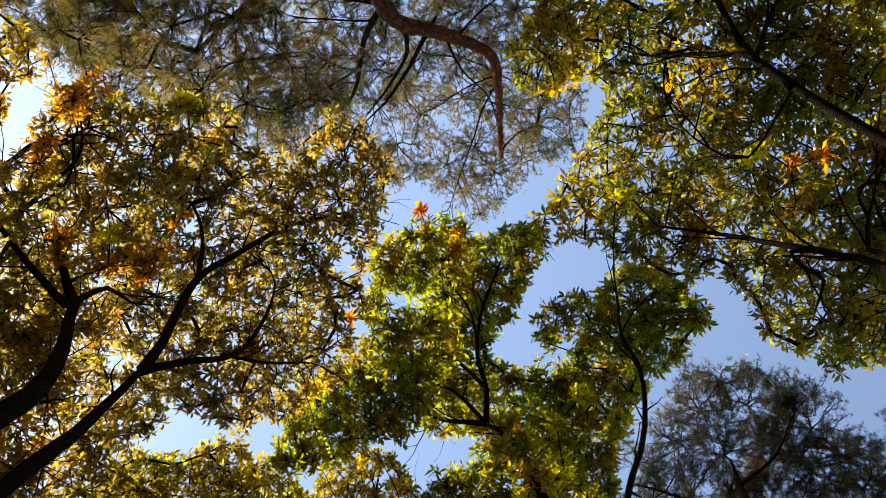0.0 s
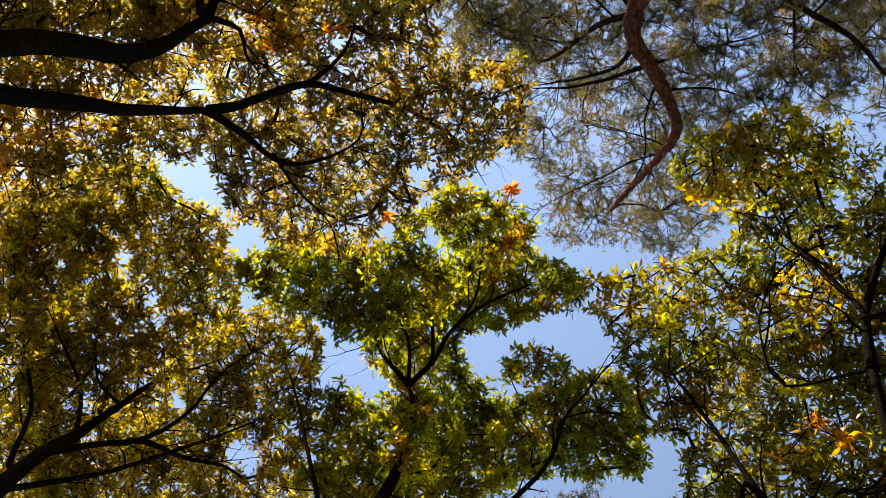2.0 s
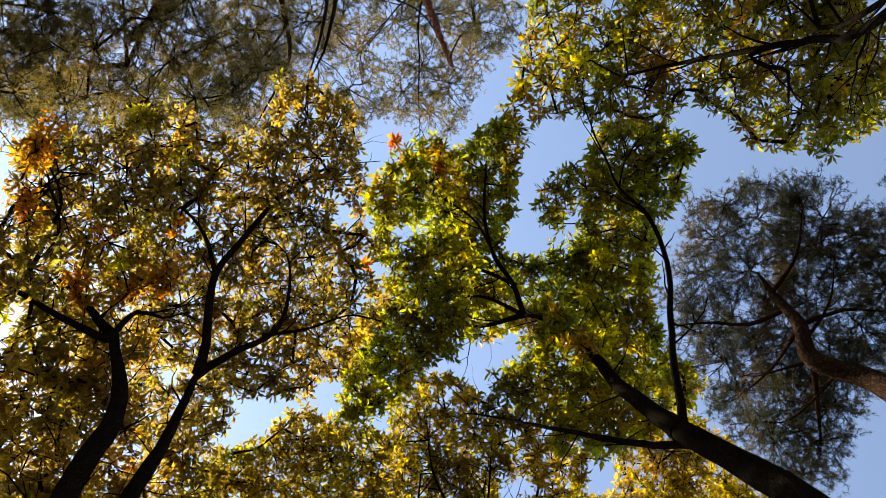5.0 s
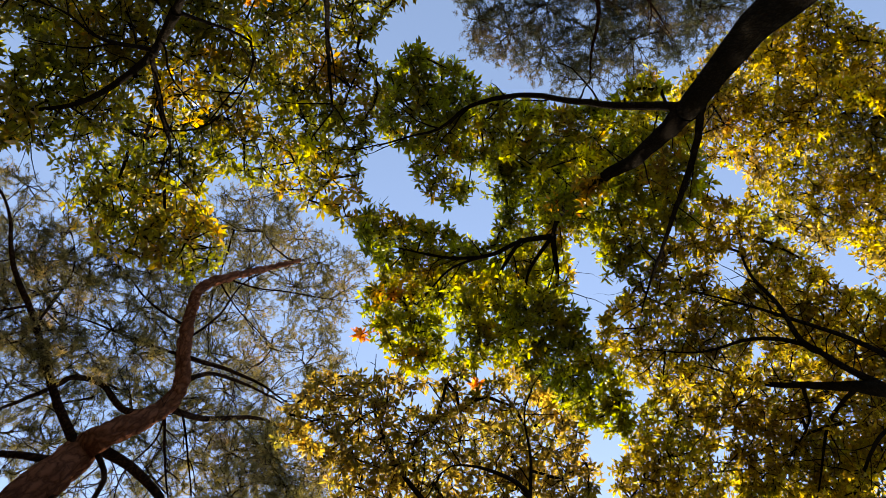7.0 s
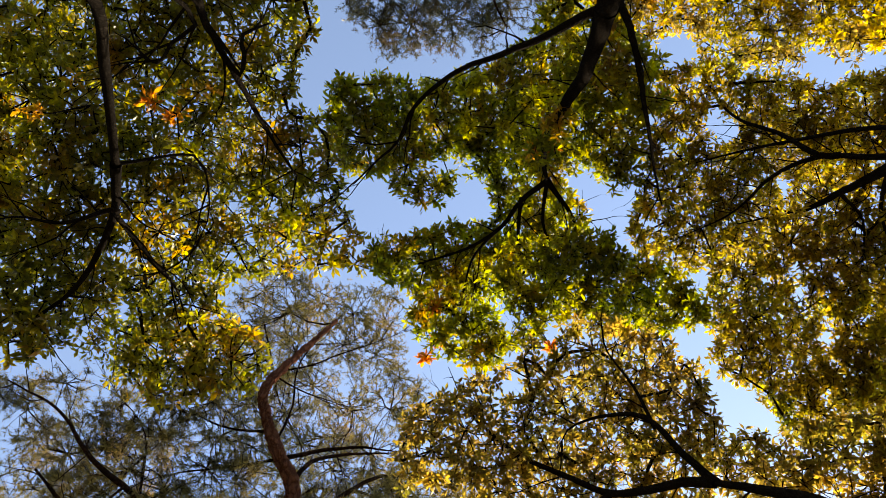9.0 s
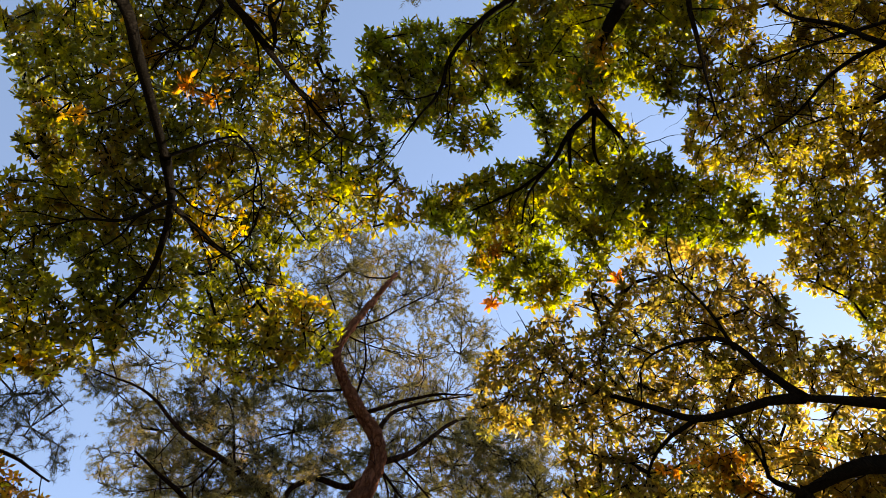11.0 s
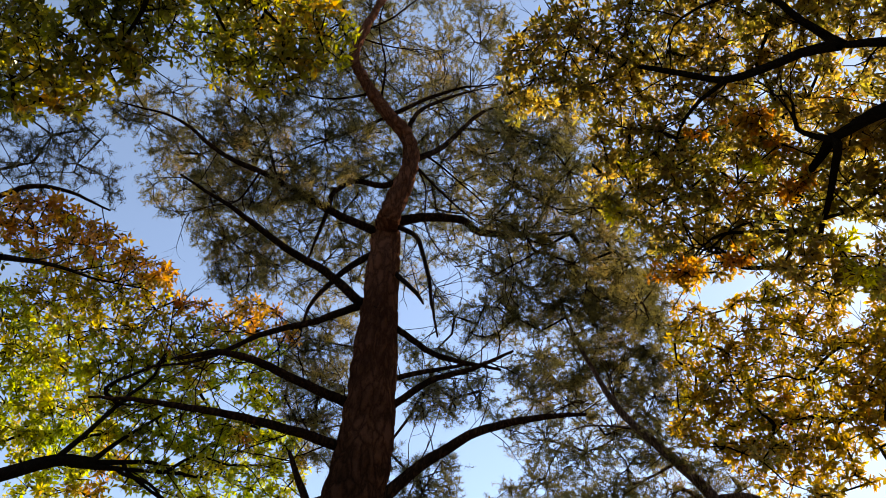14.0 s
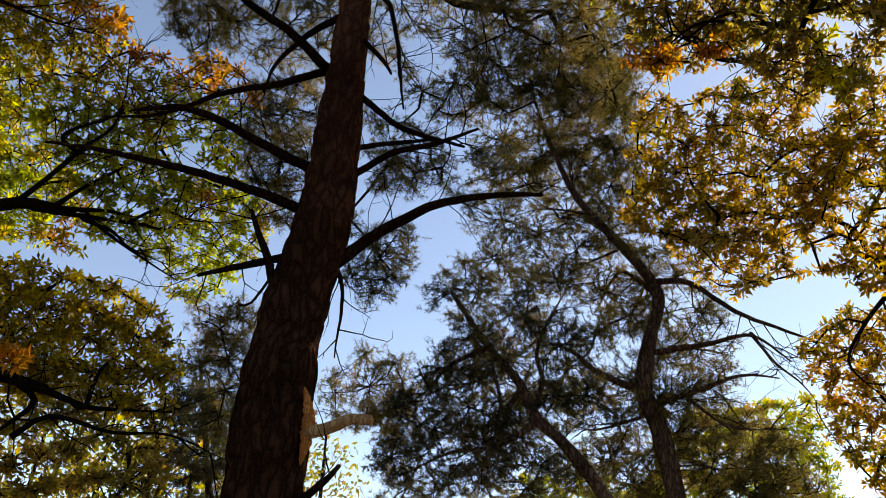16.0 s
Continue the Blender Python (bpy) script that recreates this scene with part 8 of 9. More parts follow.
sprays(pine_d, [(-0.92, 6.82, 12.18, 0.27), (-1.23, 8.41, 11.57, 0.23), (-1.09, 7.37, 7.44, 0.16), (-1.13, 7.56, 5.71, 0.20), (-1.20, 7.81, 5.92, 0.16), (-1.29, 8.27, 10.31, 0.21), (-1.14, 7.26, 12.04, 0.61), (-1.17, 7.37, 8.16, 0.17), (-1.21, 7.51, 6.48, 0.16), (-1.08, 6.59, 11.55, 0.21), (-1.22, 7.44, 5.92, 0.15), (-1.25, 7.47, 11.55, 0.21), (-1.21, 7.25, 6.00, 0.15), (-1.27, 7.57, 11.60, 0.32), (-1.33, 7.35, 19.81, 0.95), (-1.52, 8.14, 10.61, 0.37), (-1.27, 6.68, 11.58, 0.21), (-1.25, 6.50, 19.98, 0.94)])
sprays(pine_d, [(-1.48, 7.61, 14.96, 0.75), (-1.49, 6.85, 12.75, 0.64), (-1.65, 7.57, 11.00, 0.59), (-1.74, 7.98, 10.06, 0.20), (-1.49, 6.60, 11.52, 0.25), (-1.67, 7.36, 17.12, 0.83), (-1.67, 7.21, 6.74, 0.16), (-1.56, 6.68, 11.08, 0.56), (-1.76, 7.44, 7.33, 0.17), (-1.78, 7.42, 7.10, 0.16), (-1.56, 6.37, 10.95, 0.20), (-1.85, 7.49, 7.30, 0.17), (-1.83, 7.38, 8.09, 0.17), (-1.92, 7.60, 6.68, 0.16), (-1.85, 7.27, 7.60, 0.20), (-1.95, 7.63, 10.42, 0.57), (-2.00, 7.76, 6.47, 0.16), (-2.15, 8.32, 10.35, 0.34)])
sprays(pine_d, [(-1.85, 7.14, 8.13, 0.17), (-1.92, 7.23, 8.72, 0.18), (-2.04, 7.53, 8.69, 0.18), (-1.90, 6.91, 14.80, 0.73), (-1.99, 7.19, 6.67, 0.32), (-2.19, 7.85, 6.72, 0.21), (-1.92, 6.82, 10.73, 0.20), (-2.21, 7.68, 3.89, 0.18), (-2.30, 7.94, 9.68, 0.20), (-2.23, 7.70, 5.27, 0.15), (-2.26, 7.77, 5.09, 0.15), (-2.17, 7.39, 8.61, 0.32), (-2.26, 7.65, 7.12, 0.47), (-2.21, 7.49, 8.27, 0.39), (-2.27, 7.68, 4.38, 0.15), (-2.20, 7.43, 7.63, 0.48), (-1.93, 6.46, 10.63, 0.49), (-2.17, 7.27, 7.26, 0.46)])
sprays(pine_d, [(-2.42, 7.89, 6.74, 0.17), (-2.32, 7.49, 8.13, 0.50), (-1.77, 5.67, 10.49, 0.52), (-1.95, 6.20, 12.21, 0.60), (-2.40, 7.63, 5.15, 0.19), (-2.43, 7.68, 4.29, 0.38), (-2.29, 7.22, 10.56, 0.57), (-2.43, 7.62, 3.94, 0.26), (-2.50, 7.80, 4.81, 0.40), (-2.39, 7.41, 4.55, 0.30), (-1.85, 5.71, 9.92, 0.22), (-2.42, 7.46, 5.28, 0.19), (-2.41, 7.38, 6.91, 0.24), (-2.58, 7.89, 6.89, 0.19), (-2.59, 7.89, 10.34, 0.58), (-2.68, 8.16, 9.84, 0.21), (-1.76, 5.28, 16.87, 0.78), (-2.18, 6.52, 16.93, 0.81)])
sprays(pine_d, [(-2.59, 7.59, 8.21, 0.35), (-2.56, 7.48, 4.94, 0.39), (-2.25, 6.53, 15.35, 0.74), (-2.59, 7.50, 3.80, 0.14), (-2.60, 7.52, 5.06, 0.23), (-2.50, 7.21, 8.44, 0.27), (-2.73, 7.71, 7.47, 0.17), (-2.69, 7.58, 7.66, 0.21), (-2.69, 7.54, 7.69, 0.24), (-2.63, 7.36, 7.28, 0.23), (-2.26, 6.26, 10.22, 0.43), (-2.68, 7.40, 4.49, 0.15), (-2.84, 7.71, 9.64, 0.30), (-2.78, 7.51, 7.97, 0.18), (-2.47, 6.64, 14.44, 0.71), (-2.74, 7.37, 8.27, 0.18), (-1.99, 5.33, 9.41, 0.30), (-2.87, 7.70, 8.05, 0.18)])
sprays(pine_d, [(-2.90, 7.53, 5.21, 0.15), (-2.21, 5.63, 10.51, 0.52), (-2.64, 6.60, 9.65, 0.52), (-2.25, 5.58, 11.29, 0.55), (-2.90, 7.11, 11.08, 0.21), (-2.43, 5.74, 9.42, 0.34), (-3.09, 7.10, 9.51, 0.19), (-2.20, 5.04, 15.42, 0.72), (-2.91, 6.61, 8.96, 0.50), (-3.27, 7.31, 9.45, 0.26), (-2.59, 5.71, 10.00, 0.51), (-3.14, 6.81, 10.56, 0.20), (-2.73, 5.81, 9.41, 0.30), (-3.23, 6.89, 10.02, 0.20), (-2.56, 5.32, 11.79, 0.57), (-2.73, 5.66, 19.33, 0.39), (-2.81, 5.81, 9.14, 0.17), (-3.38, 6.98, 8.96, 0.23)])
sprays(pine_d, [(-3.13, 6.41, 10.49, 0.35), (-3.42, 6.98, 10.13, 0.56), (-3.20, 6.48, 10.23, 0.19), (-3.48, 6.90, 9.54, 0.54), (-3.52, 6.96, 8.74, 0.18), (-2.86, 5.62, 15.79, 0.75), (-3.37, 6.58, 8.91, 0.27), (-2.90, 5.59, 14.09, 0.68), (-3.51, 6.74, 8.77, 0.20), (-3.44, 6.56, 10.27, 0.29), (-3.03, 5.69, 11.19, 0.56), (-3.57, 6.64, 10.36, 0.20), (-3.63, 6.65, 8.85, 0.18), (-2.84, 5.17, 11.15, 0.40), (-3.23, 5.83, 10.51, 0.54), (-3.75, 6.70, 10.43, 0.24), (-3.76, 6.67, 9.65, 0.54), (-3.02, 5.32, 18.71, 0.31)])
sprays(pine_d, [(-3.54, 6.24, 10.49, 0.56), (-3.66, 6.43, 8.86, 0.18), (-3.83, 6.68, 9.52, 0.33), (-2.81, 4.86, 11.84, 0.30), (-3.41, 5.84, 18.81, 0.62), (-3.14, 5.32, 12.27, 0.24), (-4.07, 6.79, 10.50, 0.30), (-4.00, 6.57, 10.09, 0.20), (-3.30, 5.39, 11.51, 0.20), (-4.05, 6.59, 10.68, 0.58), (-3.62, 5.87, 11.47, 0.54), (-4.23, 6.81, 9.86, 0.20), (-3.29, 5.28, 14.77, 0.25), (-4.40, 6.95, 10.66, 0.39), (-4.14, 6.46, 10.46, 0.20), (-3.89, 6.06, 11.21, 0.58), (-3.66, 5.68, 17.37, 0.29), (-3.88, 5.71, 9.83, 0.18)])
sprays(pine_d, [(-4.25, 6.08, 10.32, 0.20), (-4.97, 7.06, 11.38, 0.52), (-4.36, 6.19, 11.13, 0.59), (-3.95, 5.56, 11.38, 0.21), (-4.05, 5.57, 11.21, 0.20), (-5.01, 6.83, 10.57, 0.21), (-4.90, 6.67, 11.72, 0.22), (-4.63, 6.21, 12.02, 0.27), (-5.20, 6.83, 10.84, 0.22), (-4.98, 6.30, 10.50, 0.21), (-4.71, 5.96, 11.55, 0.22), (-4.86, 6.05, 11.41, 0.32), (-5.04, 6.26, 11.45, 0.37), (-5.12, 5.73, 11.35, 0.42), (-5.46, 5.77, 12.18, 0.23), (-5.32, 5.46, 11.07, 0.21), (-5.26, 5.31, 11.21, 0.23), (-5.27, 5.12, 10.81, 0.20)])
limb(pine_d, "broken_branch", 0.06, 0.046, (-1.19, 6.19, 3.42), (-1.09, 6.08, 3.41), (-0.95, 6.04, 3.43), (-0.84, 6.00, 3.48), (-0.73, 5.96, 3.49), (-0.62, 5.95, 3.48), mat=WOOD, label="pale freshly broken branch stub")
torn = np.array([(-1.27, 6.15, 3.82, 0.01), (-1.22, 6.16, 3.68, 0.04), (-1.19, 6.17, 3.5, 0.055), (-1.20, 6.18, 3.3, 0.045), (-1.22, 6.19, 3.14, 0.008)])
torn_line, torn_share = smooth_line(torn, 0.02)
torn_v, torn_f = tube(torn_line[:, :3] - pine_d.base, np.maximum(torn_line[:, 3], 0.006), 14, pine_d.rng, 0.16)
mesh_object("torn_wood", torn_v, torn_f, TORN, pine_d.root, "raw orange wood torn open round the broken branch")
sprays(pine_d, [(0.43, 5.01, 9.64, 0.50), (0.87, 5.16, 9.49, 0.50), (1.11, 5.25, 9.02, 0.50), (0.40, 5.22, 8.75, 0.45), (0.80, 5.40, 8.56, 0.50), (0.07, 5.15, 9.32, 0.40), (1.19, 5.07, 9.88, 0.40), (1.31, 5.33, 8.40, 0.40), (0.51, 5.44, 8.02, 0.45), (0.13, 5.41, 8.35, 0.35), (1.50, 5.98, 8.60, 0.50), (1.78, 6.00, 8.10, 0.50), (1.08, 5.92, 8.05, 0.40), (1.86, 6.17, 7.60, 0.40), (2.15, 5.94, 8.32, 0.35), (0.75, 5.84, 8.18, 0.35)])
sprays(pine_d, [(-4.66, 5.31, 11.54, 0.40), (-3.89, 5.68, 11.66, 0.45), (-3.88, 6.25, 11.30, 0.45), (-3.13, 5.98, 11.75, 0.45), (-3.02, 6.74, 11.27, 0.45), (-3.18, 7.09, 10.96, 0.40)])
leaf_out(pine_d)

# ---- the dark pine overhead behind ----
pine_e = Tree("pine_tree", (0.3, -4.6, 0), 22, PINE_LIMB, NEEDLE_DARK, True, 0.092, dense=1.45, label="dark dense pine tree crown against blue sky")
trunk(pine_e, (0.30, -4.60, -0.20, 0.280), (0.25, -4.20, 5.00, 0.220), (0.12, -3.70, 9.50, 0.170), (-0.02, -3.39, 12.07, 0.150), (0.15, -2.69, 12.59, 0.120), (-0.18, -2.38, 12.99, 0.099), (-0.37, -1.98, 13.39, 0.055), (-0.57, -1.62, 13.76, 0.014))
limb(pine_e, "limb", 0.05, 0.02, (0.15, -2.71, 12.67), (0.63, -3.10, 12.86), (1.09, -3.47, 13.04))
limb(pine_e, "limb", 0.04, 0.015, (-0.18, -2.39, 13.04), (-0.68, -2.78, 13.09), (-0.94, -3.24, 13.11))
limb(pine_e, "limb", 0.04, 0.015, (-0.25, -2.13, 13.29), (0.18, -1.90, 13.50), (0.49, -1.40, 13.72), (0.80, -1.02, 13.91))
limb(pine_e, "limb", 0.035, 0.012, (-0.41, -1.91, 13.42), (-1.08, -1.93, 13.57), (-1.76, -1.65, 13.73))
limb(pine_e, "limb", 0.035, 0.012, (-0.10, -2.42, 13.14), (0.55, -2.46, 13.32), (1.17, -2.33, 13.51))
limb(pine_e, "limb", 0.03, 0.006, (0.15, -2.73, 12.76), (0.71, -2.35, 13.08), (0.92, -2.12, 13.37))
limb(pine_e, "limb", 0.03, 0.006, (-0.03, -2.51, 12.81), (-0.67, -2.55, 13.04), (-1.31, -2.31, 13.28))
limb(pine_e, "limb", 0.03, 0.006, (0.16, -3.06, 12.68), (1.05, -2.95, 12.93), (1.37, -2.61, 13.23))
sprays(pine_e, [(-0.93, -0.34, 14.31, 0.22), (-1.75, -0.81, 14.28, 0.22), (-1.24, -0.67, 13.83, 0.46), (-1.91, -1.11, 14.34, 0.22), (-1.92, -1.47, 14.48, 0.38), (-2.07, -1.60, 13.63, 0.21), (-1.92, -1.51, 13.94, 0.24), (-1.74, -1.50, 14.10, 0.22), (-2.76, -2.50, 13.43, 0.21), (-1.36, -1.24, 14.35, 0.62), (-2.62, -2.51, 13.56, 0.21), (-1.63, -1.66, 14.43, 0.22), (-1.73, -1.78, 14.56, 0.22), (-2.62, -2.75, 13.54, 0.21), (-1.81, -2.04, 14.15, 0.62), (-0.73, -0.85, 13.96, 0.59), (-1.47, -1.77, 14.34, 0.22), (-2.25, -2.75, 13.94, 0.22)])
sprays(pine_e, [(-1.32, -1.85, 14.47, 0.28), (-2.20, -3.09, 13.67, 0.22), (-1.78, -2.51, 13.83, 0.61), (-1.11, -1.75, 14.48, 0.39), (-1.96, -3.25, 13.36, 0.37), (-2.04, -3.42, 13.78, 0.22), (-1.74, -2.92, 13.48, 0.59), (-1.35, -2.27, 14.07, 0.61), (-1.85, -3.49, 13.65, 0.21), (-1.71, -3.47, 13.81, 0.22), (-1.61, -3.32, 13.14, 0.25), (-1.30, -2.73, 13.95, 0.61), (-0.89, -2.13, 14.35, 0.47), (-1.30, -3.11, 13.33, 0.59), (-0.86, -2.07, 14.51, 0.22), (-0.55, -1.53, 13.97, 0.60), (-0.62, -2.07, 14.02, 0.21), (-0.93, -3.39, 13.25, 0.31)])
sprays(pine_e, [(-0.52, -2.04, 14.50, 0.22), (-0.58, -2.51, 14.11, 0.61), (-0.63, -3.12, 13.37, 0.59), (-0.68, -3.42, 12.97, 0.20), (-0.19, -1.01, 14.45, 0.62), (-0.30, -2.10, 14.37, 0.22), (-0.24, -1.95, 13.82, 0.37), (-0.36, -3.45, 13.19, 0.31), (-0.10, -3.09, 13.88, 0.61), (-0.06, -2.56, 14.31, 0.62), (0.04, -2.16, 13.87, 0.26), (0.07, -3.44, 13.59, 0.55), (0.22, -1.70, 14.14, 0.61), (0.41, -3.05, 13.68, 0.60), (0.45, -2.66, 13.98, 0.61), (0.38, -2.19, 14.01, 0.38), (0.61, -3.39, 13.35, 0.59), (0.85, -3.70, 13.10, 0.21)])
sprays(pine_e, [(0.63, -2.43, 13.93, 0.21), (1.01, -2.99, 13.52, 0.59), (1.17, -3.39, 13.06, 0.58), (1.00, -2.67, 14.22, 0.35), (0.41, -1.05, 14.61, 0.49), (0.91, -2.05, 14.59, 0.63), (1.64, -3.53, 13.08, 0.46), (1.46, -2.99, 13.09, 0.48), (0.75, -1.54, 14.81, 0.64), (1.21, -2.47, 14.40, 0.45), (1.44, -2.80, 13.89, 0.39), (2.07, -4.01, 13.79, 0.22), (1.43, -2.73, 14.13, 0.22), (1.85, -3.26, 13.25, 0.21), (1.69, -2.63, 13.40, 0.21), (1.54, -2.21, 14.67, 0.23), (1.63, -2.33, 14.41, 0.22), (1.32, -1.66, 14.69, 0.23)])
leaf_out(pine_e)

# ---- the two curved pines further on ----
pine_r = Tree("pine_tree", (2.85, 8.8, 0), 23, LIT_PINE_BARK, NEEDLE, True, 0.088, dense=1.35, label="pine tree with a bent trunk and feathery crown")
trunk(pine_r, (2.85, 8.80, -0.20, 0.250), (2.87, 8.79, 0.70, 0.182), (2.90, 8.78, 3.05, 0.129), (2.79, 8.82, 4.32, 0.118), (2.65, 8.86, 4.92, 0.112), (2.79, 8.82, 5.63, 0.094), (2.96, 8.76, 6.20, 0.084), (2.82, 8.81, 6.67, 0.076), (2.49, 8.91, 7.23, 0.067), (1.98, 9.03, 8.05, 0.051), (1.68, 9.10, 8.96, 0.036), (1.44, 9.14, 9.81, 0.022))
limb(pine_r, "limb", 0.0525, 0.0225, (2.62, 8.87, 4.92), (2.07, 8.84, 5.12), (1.70, 8.75, 5.39), (1.24, 8.66, 5.49))
limb(pine_r, "limb", 0.04125, 0.015, (2.84, 8.80, 5.44), (3.39, 8.42, 5.41), (3.83, 8.05, 5.38), (4.09, 7.74, 4.93))
limb(pine_r, "limb", 0.045, 0.015, (2.77, 8.82, 4.72), (3.29, 8.57, 4.85), (3.72, 8.32, 4.96), (4.08, 8.08, 4.85))
limb(pine_r, "limb", 0.045, 0.01125, (2.95, 8.76, 6.47), (3.28, 8.38, 6.28), (3.63, 7.96, 5.68), (4.03, 7.48, 5.18), (4.35, 7.01, 4.78))
limb(pine_r, "limb", 0.0375, 0.015, (2.93, 8.77, 6.30), (2.57, 9.04, 6.78), (2.25, 9.28, 6.34))
limb(pine_r, "limb", 0.0225, 0.006, (3.84, 8.08, 5.42), (3.96, 7.88, 4.98), (4.12, 7.65, 4.62), (4.16, 7.47, 4.30))
limb(pine_r, "limb", 0.02625, 0.0075, (3.10, 8.50, 4.70), (3.39, 8.28, 4.32), (3.62, 8.07, 4.20), (3.85, 7.86, 4.15))
limb(pine_r, "limb", 0.0225, 0.0075, (2.55, 8.89, 4.55), (2.17, 8.89, 4.42), (1.87, 8.85, 4.36), (1.45, 8.83, 4.49))
limb(pine_r, "limb", 0.0225, 0.0045, (1.98, 9.03, 8.05), (1.98, 9.29, 8.89), (2.51, 9.42, 9.49))
limb(pine_r, "limb", 0.0225, 0.0045, (2.21, 8.98, 7.71), (1.50, 9.38, 8.04), (0.91, 9.71, 8.01))
limb(pine_r, "limb", 0.0225, 0.0045, (2.56, 8.89, 7.08), (1.96, 9.29, 6.99), (1.43, 9.65, 7.37))
sprays(pine_r, [(4.88, 9.56, 4.13, 0.19), (4.83, 9.46, 3.88, 0.19), (4.74, 9.53, 4.39, 0.36), (4.63, 9.43, 3.62, 0.23), (4.40, 9.18, 4.55, 0.21), (4.17, 8.97, 3.79, 0.50), (4.18, 9.45, 4.25, 0.52), (3.97, 9.10, 4.60, 0.34), (3.93, 9.08, 6.05, 0.19), (3.78, 9.09, 3.76, 0.50), (3.55, 8.58, 5.04, 0.26), (3.72, 8.99, 4.92, 0.23), (3.86, 9.59, 6.40, 0.33), (3.81, 9.70, 6.90, 0.20), (3.63, 9.33, 5.73, 0.53), (3.53, 9.13, 4.54, 0.50), (3.36, 8.79, 3.93, 0.48), (3.43, 9.18, 6.79, 0.22)])
sprays(pine_r, [(3.21, 8.65, 3.49, 0.29), (3.45, 9.44, 7.16, 0.20), (3.26, 8.94, 4.97, 0.50), (3.21, 8.99, 7.07, 0.19), (3.45, 9.85, 6.55, 0.57), (3.05, 8.95, 3.39, 0.17), (3.06, 9.04, 8.32, 0.20), (3.10, 9.19, 8.90, 0.21), (3.02, 8.99, 4.39, 0.49), (3.24, 9.79, 5.80, 0.55), (3.03, 9.22, 7.61, 0.20), (3.07, 9.34, 9.87, 0.22), (2.97, 9.08, 3.77, 0.48), (2.82, 8.70, 6.94, 0.31), (2.97, 9.34, 6.73, 0.54), (2.81, 8.87, 4.75, 0.48), (2.88, 9.45, 9.37, 0.45), (2.82, 9.48, 8.03, 0.28)])
sprays(pine_r, [(2.73, 9.25, 3.47, 0.17), (2.74, 9.33, 8.85, 0.32), (2.71, 9.23, 4.18, 0.49), (2.69, 9.16, 10.00, 0.45), (2.73, 9.35, 9.28, 0.26), (2.86, 9.84, 6.47, 0.56), (2.69, 9.40, 5.26, 0.51), (2.58, 9.15, 9.40, 0.21), (2.61, 9.33, 8.50, 0.58), (2.53, 9.33, 3.81, 0.49), (2.46, 9.12, 7.35, 0.54), (2.49, 9.60, 8.35, 0.59), (2.34, 9.11, 6.48, 0.52), (2.37, 9.29, 4.59, 0.49), (2.43, 9.66, 9.81, 0.63), (2.44, 9.74, 10.65, 0.29), (2.28, 9.48, 4.14, 0.50), (2.39, 10.14, 6.30, 0.56)])
sprays(pine_r, [(2.25, 9.55, 9.13, 0.60), (2.38, 10.17, 5.32, 0.54), (2.31, 10.19, 3.76, 0.33), (2.19, 9.83, 9.19, 0.61), (2.00, 9.37, 7.29, 0.55), (2.00, 9.73, 8.15, 0.58), (2.02, 9.83, 10.47, 0.41), (1.97, 9.71, 9.83, 0.22), (2.06, 10.47, 4.14, 0.54), (1.98, 10.46, 3.67, 0.19), (1.71, 9.10, 6.61, 0.52), (1.93, 10.37, 5.75, 0.56), (1.83, 10.44, 4.56, 0.54), (1.76, 10.41, 11.22, 0.25), (1.77, 10.53, 5.26, 0.55), (1.62, 9.88, 9.49, 0.51), (1.69, 10.31, 9.52, 0.36), (1.67, 10.32, 3.76, 0.33)])
sprays(pine_r, [(1.62, 10.11, 10.13, 0.65), (1.57, 10.23, 8.11, 0.60), (1.45, 9.52, 5.98, 0.52), (1.43, 10.30, 9.13, 0.63), (1.34, 10.04, 7.09, 0.56), (1.37, 10.66, 9.77, 0.29), (1.30, 10.39, 11.09, 0.24), (1.28, 10.27, 5.36, 0.54), (1.22, 10.06, 3.88, 0.51), (1.25, 10.58, 4.73, 0.54), (1.01, 9.65, 5.59, 0.51), (1.08, 10.33, 9.89, 0.34), (0.99, 9.80, 6.36, 0.54), (1.05, 10.49, 11.17, 0.25), (1.06, 10.70, 10.50, 0.68), (0.94, 10.15, 3.52, 0.18), (0.96, 10.43, 8.47, 0.61), (0.91, 10.60, 7.76, 0.60)])
sprays(pine_r, [(0.85, 10.01, 4.90, 0.52), (0.85, 10.53, 9.34, 0.64), (0.78, 10.45, 9.58, 0.23), (0.74, 9.93, 4.33, 0.51), (0.67, 10.23, 3.94, 0.52), (0.58, 9.75, 5.30, 0.51), (0.59, 10.40, 9.68, 0.23), (0.58, 10.22, 9.78, 0.23), (0.60, 10.65, 11.11, 0.30), (0.52, 9.71, 5.81, 0.52), (0.56, 10.41, 7.06, 0.58), (0.41, 10.17, 8.56, 0.27), (0.40, 10.30, 9.68, 0.23), (0.31, 9.34, 3.35, 0.17), (0.32, 10.36, 7.59, 0.23), (0.30, 9.54, 4.49, 0.49), (0.23, 10.11, 6.42, 0.19), (0.16, 9.79, 8.50, 0.21)])
